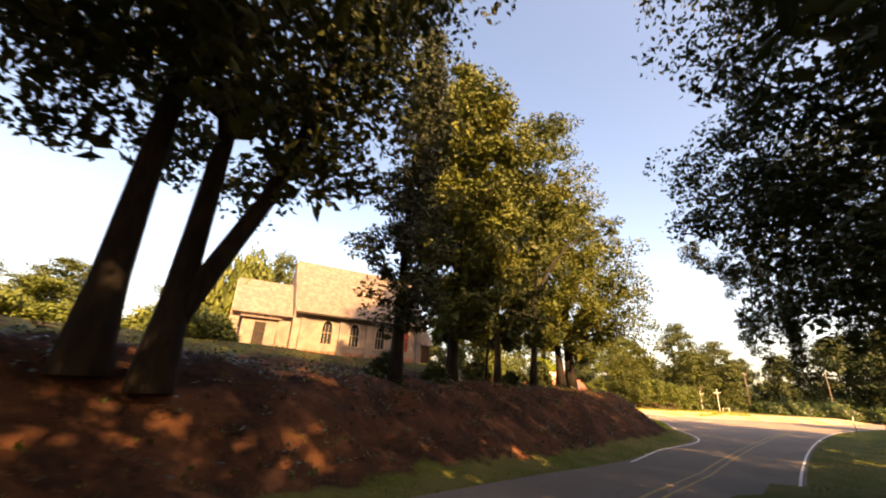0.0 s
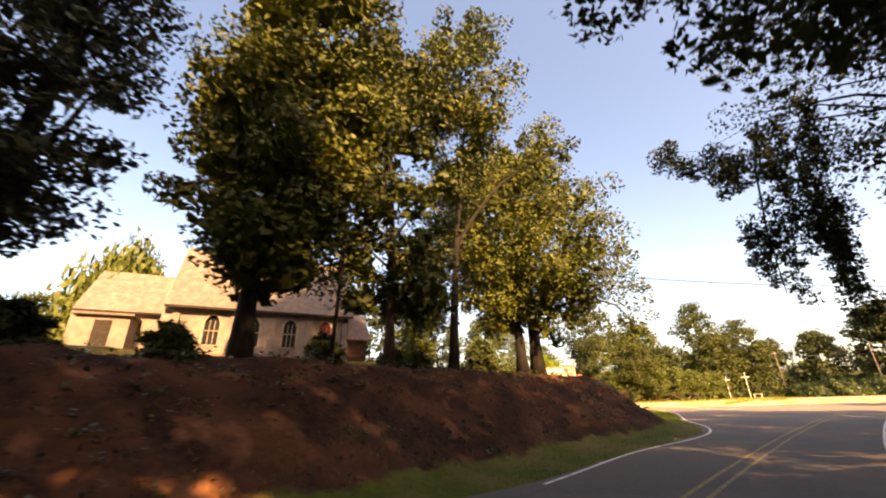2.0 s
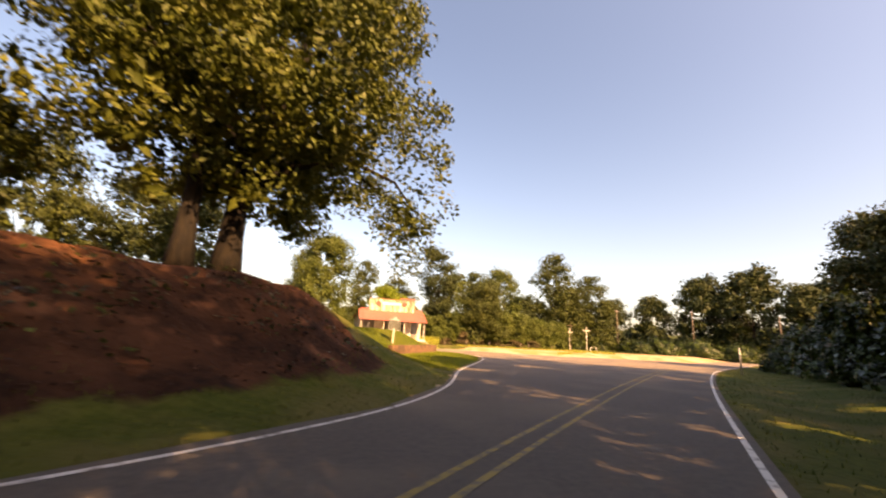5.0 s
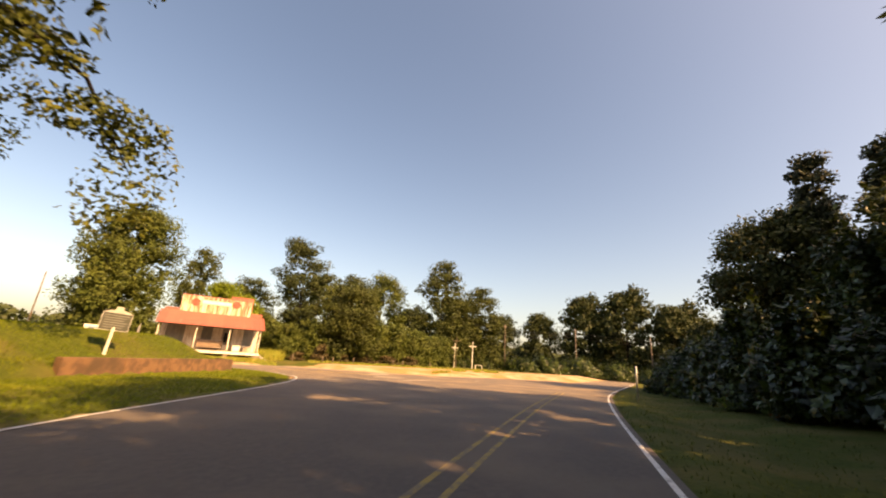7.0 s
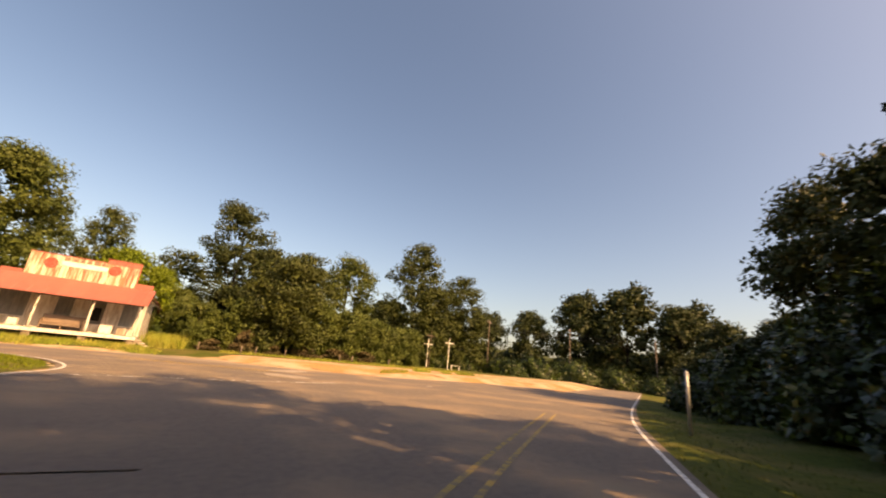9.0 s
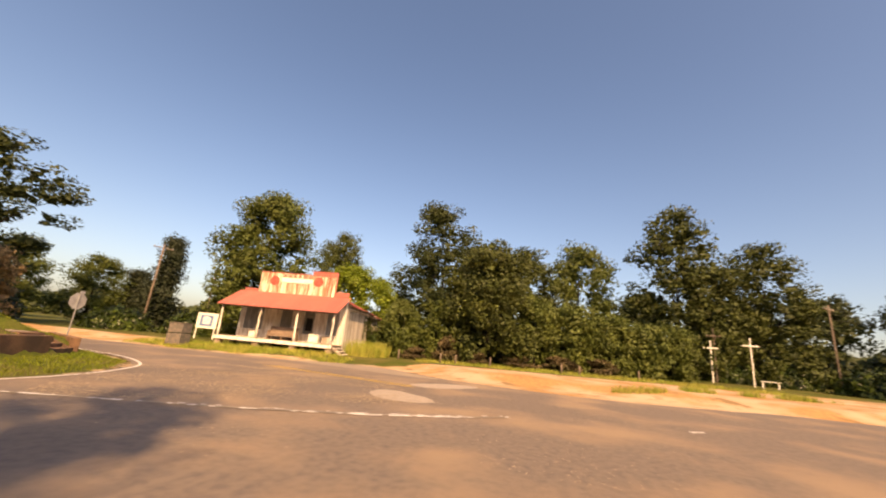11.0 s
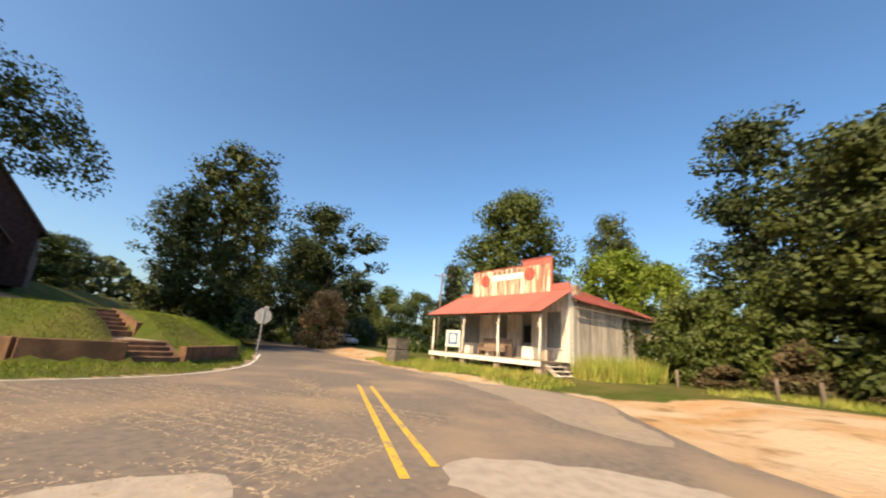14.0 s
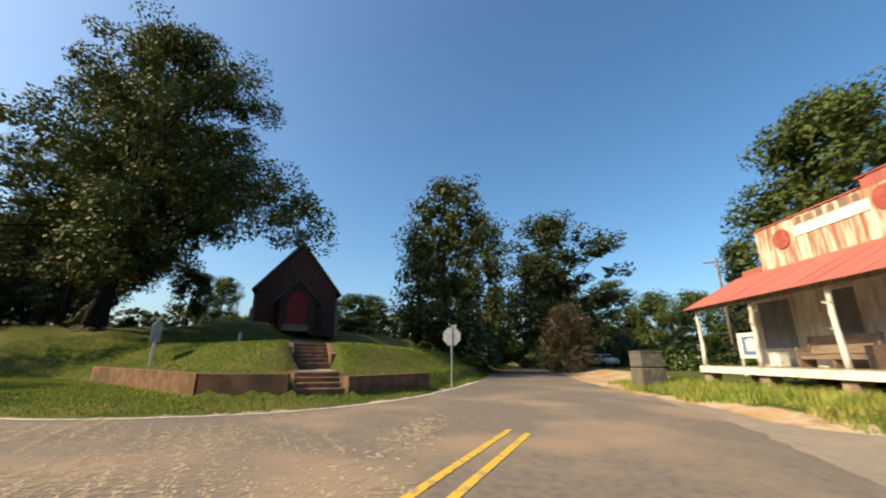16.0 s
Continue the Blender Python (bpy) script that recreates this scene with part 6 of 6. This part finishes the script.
grove("pine_tree", "tall pine with tufted dark crown beside the road woods", [(68.8, 49.9, 20.5, 2.6), (68.5, 44.6, 19.6, 3.2), (74.6, 42, 20, 3.0), (76.2, 52, 18, 3.0)], LEAF_PINE, 29, shape="pine", clumps=60, per=120, leaf=0.34,
      low=0.35, trunk=0.22, clump_r=0.95, group="trees right of the road")
grove("oak_tree", "dark roadside tree draped in creeper", [(66.9, 51.2, 15.0, 3.8), (70.3, 56.4, 15.6, 3.8), (63.1, 42.5, 13.5, 4.0), (60.3, 36.5, 14.0, 4.2), (71.5, 61, 5.5, 3.0), (66, 32, 15, 4.5), (73.2, 66, 4.4, 3.0)], LEAF_DARK,
      30, clumps=120, per=76, leaf=0.41, low=0.06, trunk=0.25, group="trees right of the road")
# Added trees, mostly out of view, placed and raised to shade road and bank.
grove("oak_tree", "tall dark tree added beside the road for shade, mostly unseen", [(23.2, 7, 28, 5.6), (31.1, 13, 22, 5.8), (35.4, 21.5, 22, 5.6), (22.4, -3, 28, 6.0), (14.4, -1.5, 27.6, 5.2), (7.5, -10, 28, 6), (40.2, 28, 22, 5.4), (46.5, 32.5, 18.5, 5.6), (51.9, 36, 17.5, 5.2), (16, -14, 28, 6), (32.8, 3, 17.5, 6), (43.5, 18, 23, 6), (-2, -20, 28, 6), (55.2, 27, 17.5, 5.5), (2.5, -11.5, 28, 5.5), (18.5, -8, 28, 6.0), (26.8, 1.5, 28, 6.0), (20.3, 3, 25.9, 4.8), (34, 17, 21, 5.5), (27.7, 9, 23.5, 5.2), (13.3, 2, 26.4, 7.0), (6.9, -6.5, 24.0, 4.6), (0, -14, 27.6, 7.5), (21.3, 11.5, 19.5, 5.5), (45.0, 31.5, 24, 5.0), (49.5, 33.5, 24, 4.6), (41.0, 28.5, 22, 5.0)], LEAF_DARK, 31, clumps=85, per=60, leaf=0.5, spray=0.9, low=0.16, trunk=0.32, group="trees right of the road")
# Extra trees round the starting point, put in to keep sky and sun off the bank.
grove("oak_tree", "leafy tree added behind the start to shade the bank", [(-10.5, 3, 19, 5.0), (-11, -4, 21, 7.0), (-5, -3, 21, 7.0), (-7, -12, 22, 7.5)], LEAF_DARK, 32, clumps=100, per=100, leaf=0.32, low=0.28, trunk=0.34, group=ROW)
grove("laurel_bush", "dense dark evergreen bush on the bank's crest", [(11.2, 35.7, 4.4, 1.2), (6, 33.7, 4.6, 1.0)] + [(x, y, gz(x, y) + h, r) for x, y, h, r in ((5.4, 25.4, 1.3, 0.9), (3.4, 20.4, 0.9, 0.8), (8.2, 30.6, 1.0, 0.8), (1.6, 18.2, 0.8, 0.9))], LEAF_DARK, 33, shape="dome",
      clumps=34, per=100, leaf=0.2, low=0.02, trunk=0.05, clump_r=0.45, group="bushes on the bank")


grove("dry_bush", "low dry reddish-brown brush under the trees", [(34.6, 87.0, 1.3, 1.0), (31.8, 87.0, 1.3, 1.0), (40.5, 88.4, 1.6, 1.6), (44.0, 89.2, 1.6, 1.5), (47.4, 90.0, 1.7, 1.6), (37.4, 86.8, 1.2, 0.8)],
      LEAF_DRY, 34, shape="dome", clumps=30, per=90, leaf=0.2, low=0.02, trunk=0.05, clump_r=0.45, group="brush under the trees")


grove("oak_tree", "light leafy young tree behind the church lawn", [(-14.5, 27.5, 6.6, 2.8), (-17.0, 30.5, 7.2, 2.8), (-21.0, 24.5, 6.2, 2.8), (-24.5, 21.5, 6.8, 3.0), (-18.5, 38.5, 13.0, 3.6), (-21.5, 32.5, 7.4, 3.0)], LEAF_LIGHT, 36, shape="dome", clumps=70, per=95, leaf=0.33, low=0.02, trunk=0.14, clump_r=1.1)
grove("sumac_tree", "bright yellow-green tree behind the store", [(21.5, 92.8, 9.6, 3.6), (24.5, 94.5, 8.4, 2.6)], LEAF_BRIGHT, 35, clumps=60, per=150, leaf=0.3, low=0.1, trunk=0.16, clump_r=1.2)


# ---- creepers, hedges and grass ----
def scatter(name, pts, ups, size, mat, label, category, seed, slim=0.7, droop=0.2):
    rng = np.random.default_rng(seed)
    ob = new(name, leaf_cards(np.array(pts), np.array(ups), size, rng, mat, name, droop, slim))
    return tagged(ob, label, category, kind="stuff")


def mound(name, cx, cy, rx, ry, turn, height, mat, label, seed, leaves, leaf, group):
    """A lumpy mass of creeper or hedge: a dark core under a skin of leaves."""
    rng = np.random.default_rng(seed)
    root = thing(name, pose(cx, cy, gz(cx, cy) - 0.15, 0, 0, turn), label, "bush", group)
    n, m = 16, 40
    ph = rng.uniform(0, 6.28, 6)

    def skin(a, e):
        k = 1 + 0.16 * np.sin(3 * a + ph[0]) * np.cos(2 * e + ph[1]) + 0.12 * np.sin(5 * a + ph[2] + 3 * e) + 0.11 * np.sin(9 * a + ph[3]) * np.sin(6 * e + ph[4]) + 0.07 * np.sin(15 * a + ph[5]) * np.sin(11 * e + ph[0])
        return np.stack([rx * k * np.cos(a) * np.cos(e), ry * k * np.sin(a) * np.cos(e), height * k * np.sin(e)], -1)

    verts, faces = [], []
    for i in range(n):
        for j in range(m):
            verts.append(tuple(skin(np.array(2 * math.pi * j / m), np.array(math.pi / 2 * i / (n - 1))) * 0.84))
    for i in range(n - 1):
        for j in range(m):
            faces.append((i * m + j, i * m + (j + 1) % m, (i + 1) * m + (j + 1) % m, (i + 1) * m + j))
    link("core", verts, faces, mat, root, smooth=True)
    a, e = rng.uniform(0, 2 * math.pi, leaves), np.arcsin(rng.uniform(0, 1, leaves))
    p = skin(a, e) * rng.uniform(0.86, 1.1, (leaves, 1))
    up = np.stack([np.cos(a) * np.cos(e), np.sin(a) * np.cos(e), np.sin(e) + 0.3], -1)
    ob = new("foliage", leaf_cards(p, up, leaf, rng, mat, "foliage", 0.15, 0.75))
    ob.parent = root
    return root


KUDZU = "creeper mounds right of the road"
for _k, (_x, _y, _rx, _ry, _h) in enumerate(((53, 46, 4.0, 3.0, 3.2), (57.3, 50.5, 4.2, 3.0, 3.8), (61.7, 55.5, 4.0, 3.0, 3.6), (49.2, 41, 3.8, 2.8, 3.0), (44.3, 36.5, 3.6, 2.6, 2.6), (65.5, 61, 3.8, 2.6, 2.8), (58.5, 44, 4.5, 3.5, 6.0),
                                               (63.9, 48.5, 4.5, 3.5, 6.5), (39.1, 31, 3.6, 2.4, 2.2), (33.8, 25, 3.6, 2.2, 2.0), (21.6, 12.5, 3.4, 1.6, 2.0), (18.2, 7, 3.2, 1.6, 2.0), (25.6, 16, 3.0, 1.6, 1.8), (14, 2.5, 3.0, 1.4, 1.8), (49.6, 43.5, 1.8, 1.5, 4.2), (54.9, 48.6, 1.7, 1.4, 4.9), (59.2, 52, 1.8, 1.5, 5.0), (54.6, 42.5, 2.2, 2.0, 7.2), (61.5, 46, 2.0, 1.8, 8.6))):
    mound("creeper_mound", _x, _y, _rx, _ry, 45, _h, LEAF_VINE, "mound of dark creeper leaves beside the road", 60 + _k, 5400, 0.34, KUDZU)
for _k, (_x, _y, _rx, _ry, _h) in enumerate(((79.7, 100.4, 4.5, 2.2, 3.2), (86.6, 98.5, 5.5, 2.4, 3.2), (93.0, 94.5, 5.0, 2.4, 3.4), (96.0, 87.0, 4.5, 2.4, 3.0), (73.5, 99.5, 3.5, 1.8, 2.4))):
    mound("hedge", _x, _y, _rx, _ry, -40, _h, LEAF_VINE, "rounded green hedge beyond the lot", 80 + _k, 3200, 0.3, "hedges beyond the lot")


UNDERGROWTH = "undergrowth below the woods"
for _k, (_x, _y, _rx, _ry, _h) in enumerate(((33.0, 91.5, 2.6, 1.5, 2.4), (38.5, 92.5, 2.8, 1.5, 2.8), (43.5, 93.5, 2.8, 1.6, 2.6), (48.5, 94.6, 2.8, 1.6, 3.0), (53.5, 100.2, 2.6, 1.6, 2.6), (57.5, 105.2, 3.0, 1.6, 2.4),
                                               (64.0, 106.0, 3.2, 1.7, 2.4), (69.0, 105.6, 2.6, 1.6, 2.2), (2.6, 66.4, 3.2, 1.6, 3.4), (-24.0, 63.0, 3.2, 2.0, 3.2), (-3.4, 66.8, 3.4, 1.7, 4.0), (-31.0, 66.0, 3.4, 2.0, 3.0),
                                               (-12.0, 77.2, 2.4, 1.4, 2.6), (-22.0, 82.0, 3.4, 1.8, 3.0), (-31.0, 81.0, 3.4, 1.8, 2.8), (0.5, 84.5, 2.6, 1.6, 2.2), (-24.6, 73.6, 3.6, 2.6, 4.6), (-14.5, 66.8, 3.2, 1.8, 3.6), (-20.5, 85.0, 3.4, 2.2, 4.4), (6.5, 88.0, 2.6, 1.6, 2.2), (27.0, 90.5, 2.2, 1.4, 2.2))):
    mound("undergrowth_bush", _x, _y, _rx, _ry, 10 + 23 * _k % 40, _h, LEAF_VINE, "dark leafy undergrowth bush below the trees", 120 + _k, 2600, 0.3, UNDERGROWTH)


def blades(name, px, py, height, width, mat, label, seed, lean=0.35):
    """Single grass blades, a triangle each, standing on the ground."""
    rng = np.random.default_rng(seed)
    n = len(px)
    pz = ground_height(px, py) - 0.02
    a = rng.uniform(0, 2 * math.pi, n)
    h = height * rng.uniform(0.5, 1.25, n)
    w = width * rng.uniform(0.7, 1.3, n)
    tx, ty = rng.normal(scale=lean, size=n) * h, rng.normal(scale=lean, size=n) * h
    v = np.empty((n, 3, 3))
    v[:, 0] = np.stack([px - np.cos(a) * w, py - np.sin(a) * w, pz], 1)
    v[:, 1] = np.stack([px + np.cos(a) * w, py + np.sin(a) * w, pz], 1)
    v[:, 2] = np.stack([px + tx, py + ty, pz + h], 1)
    me = bpy.data.meshes.new(name)
    me.vertices.add(3 * n)
    me.vertices.foreach_set("co", v.ravel())
    me.loops.add(3 * n)
    me.polygons.add(n)
    me.loops.foreach_set("vertex_index", np.arange(3 * n))
    me.polygons.foreach_set("loop_start", np.arange(0, 3 * n, 3))
    me.update()
    me.materials.append(mat)
    return tagged(new(name, me), label, "grass", kind="stuff")


def sown(n, x0, x1, y0, y1, keep, seed):
    rng = np.random.default_rng(seed)
    px, py = rng.uniform(x0, x1, n), rng.uniform(y0, y1, n)
    k = keep(px, py)
    return px[k], py[k]


def on_verge_left(px, py):
    dh, _ = line_distance(px, py, HILL_EDGE, True)
    return inside(px, py, HILL_EDGE) & (dh > 0.15) & (dh < 2.6 + 0.8 * np.sin(px * 0.9)) & (py < 50)


def on_verge_right(px, py):
    dc, side = line_distance(px, py, CENTRE)
    return (side < 0) & (dc > 3.15) & (dc < 9.0)


def on_lawn(px, py):
    dh, _ = line_distance(px, py, HILL_EDGE, True)
    s = (px - STAIR_FOOT.x) * AXIS.x + (py - STAIR_FOOT.y) * AXIS.y
    q = (px - STAIR_FOOT.x) * AXIS_SIDE.x + (py - STAIR_FOOT.y) * AXIS_SIDE.y
    return inside(px, py, HILL_EDGE) & (dh > 0.2) & (py + 0.2 * (px - 20) > 43) & ~((np.abs(q) < 0.95) & (s > -0.1))


def by_store(px, py):
    return (py > 76.0 + 0.2 * np.maximum(px - 20, 0) + 0.35 * np.sin(px * 1.3)) & (py < 78.6 + 0.15 * (px - 18)) & (px > 13.6) & (px < 29.5)


def by_store_side(px, py):
    c = (px - 28.7) / 1.5 + 0 * py
    d = (py - 84.2) / 2.9
    return c * c + d * d < 1


def lot_edge(px, py):
    c = np.sin(px * 0.9) * 0.4
    return (py > 83.2 + 0.17 * (px - 33) + c) & (px > 33) & (py < 87.0 + 0.16 * (px - 30)) & (np.sin(px * 1.7 + py) + np.sin(py * 2.3) > -0.9)


blades("verge_grass", *sown(60000, -6, 26, -4, 50, on_verge_left, 1), 0.09, 0.015, GRASS_BLADE, "short green grass along the foot of the bank", 101)
blades("verge_grass", *sown(90000, 0, 62, -4, 66, on_verge_right, 2), 0.09, 0.016, GRASS_BLADE, "short green grass between road and creepers", 102)
blades("lawn_grass", *sown(150000, 4, 31, 43, 70, on_lawn, 3), 0.10, 0.016, GRASS_LAWN, "mown bright green lawn before the church", 103, 0.5)
blades("tall_grass", *sown(16000, 13, 30, 75, 81, by_store, 4), 0.27, 0.018, GRASS_TALL, "unmown yellow-green grass before the store porch", 104)
blades("tall_grass", *sown(9000, 26, 33, 79, 88, by_store_side, 5), 1.1, 0.022, GRASS_TALL, "tall bright grass beside the store wall", 105, 0.25)


def lot_tufts(px, py):
    a = ((px - 47.6) / 1.6) ** 2 + ((py - 77.8 - 0.5 * (px - 47.6)) / 0.5) ** 2 < 1
    e = (px > 50.5) & (px < 60) & (np.abs(py - 81 - 0.35 * (px - 51)) < 0.7) & (np.sin(px * 2.1) + np.sin(px * 0.9) > -0.3)
    return a | e


blades("tall_grass", *sown(26000, 45, 60, 76, 86, lot_tufts, 8), 0.34, 0.02, GRASS_TALL, "ragged grass tufts on the edge of the sandy lot", 108)
blades("tall_grass", *sown(30000, 29, 60, 78, 90, lot_edge, 6), 0.28, 0.02, GRASS_TALL, "rough grass between the sandy lot and the woods", 106)


def wall_vine():
    """A creeper that hangs down the store's side wall."""
    rng = np.random.default_rng(17)
    pts, ups = [], []
    for k in range(9):
        y, z = 8.6 + rng.uniform(-0.9, 0.9), 3.95
        n = int(rng.uniform(14, 34))
        for q in range(n):
            y += rng.normal(scale=0.035)
            z -= 0.1
            for r in range(3):
                pts.append(STORE @ Vector((8.95 + rng.uniform(-0.02, 0.14), y + rng.normal(scale=0.1), max(z, 0.8) + rng.normal(scale=0.05))))
                ups.append((1, 0.2, 0.4))
    scatter("wall_vine", [tuple(p) for p in pts], ups, 0.13, LEAF_DARK, "creeper hanging down the silvery board wall", "creeper", 73, 0.8, 0.3)


wall_vine()


def litter():
    """Fallen leaves and low weeds over the red bank."""
    rng = np.random.default_rng(7)
    px, py = rng.uniform(-16, 22, 60000), rng.uniform(-6, 44, 60000)
    soil, _ = cover_masks(px, py)
    k = soil > rng.uniform(0.35, 0.9, len(px))
    px, py = px[k], py[k]
    pz = ground_height(px, py) + 0.015
    up = np.tile([0, 0, 1.0], (len(px), 1))
    pts = np.stack([px, py, pz], 1)
    scatter("leaf_litter", pts, up, 0.085, LITTER, "fallen brown leaves on the red bank", "leaf litter", 71, 0.7, 0.0)
    k = rng.uniform(size=len(px)) < 0.085 * (1 + np.sin(px * 1.1) * np.sin(py * 0.9))
    w = pts[k][:, None] + rng.normal(scale=(0.16, 0.16, 0.07), size=(k.sum(), 5, 3)) + np.array([0, 0, 0.12])
    w = w.reshape(-1, 3)
    scatter("ivy", w, np.tile([0, 0, 1.0], (len(w), 1)), 0.13, LEAF_VINE, "scattered low weeds and ivy on the bank", "weeds", 72, 0.75, 0.0)


litter()


def far_woods():
    """A closed ring of distant woods round the place, broad leaf sprays in uneven heights."""
    rng = np.random.default_rng(77)
    n = 26000
    a = rng.uniform(0, 2 * math.pi, n)
    r = 165 + 14 * np.sin(3 * a + 1) + 9 * np.sin(7 * a) + rng.uniform(-7, 7, n)
    x, y = 35 + r * np.cos(a), 55 + r * np.sin(a)
    top = 10 + 2.5 * np.sin(11 * a + 2) + 2.0 * np.sin(23 * a) + 1.4 * np.sin(57 * a + 1)
    z = ground_height(x, y) + rng.uniform(0, 1, n) ** 0.8 * top
    up = np.stack([-np.cos(a), -np.sin(a), 0 * a + 0.6], 1)
    ob = new("distant_woods", leaf_cards(np.stack([x, y, z], 1), up, 2.3, rng, LEAF_DARK, "distant_woods", 0.1, 0.8))
    tagged(ob, "distant dark green woods closing the horizon", "woods", kind="stuff")


far_woods()
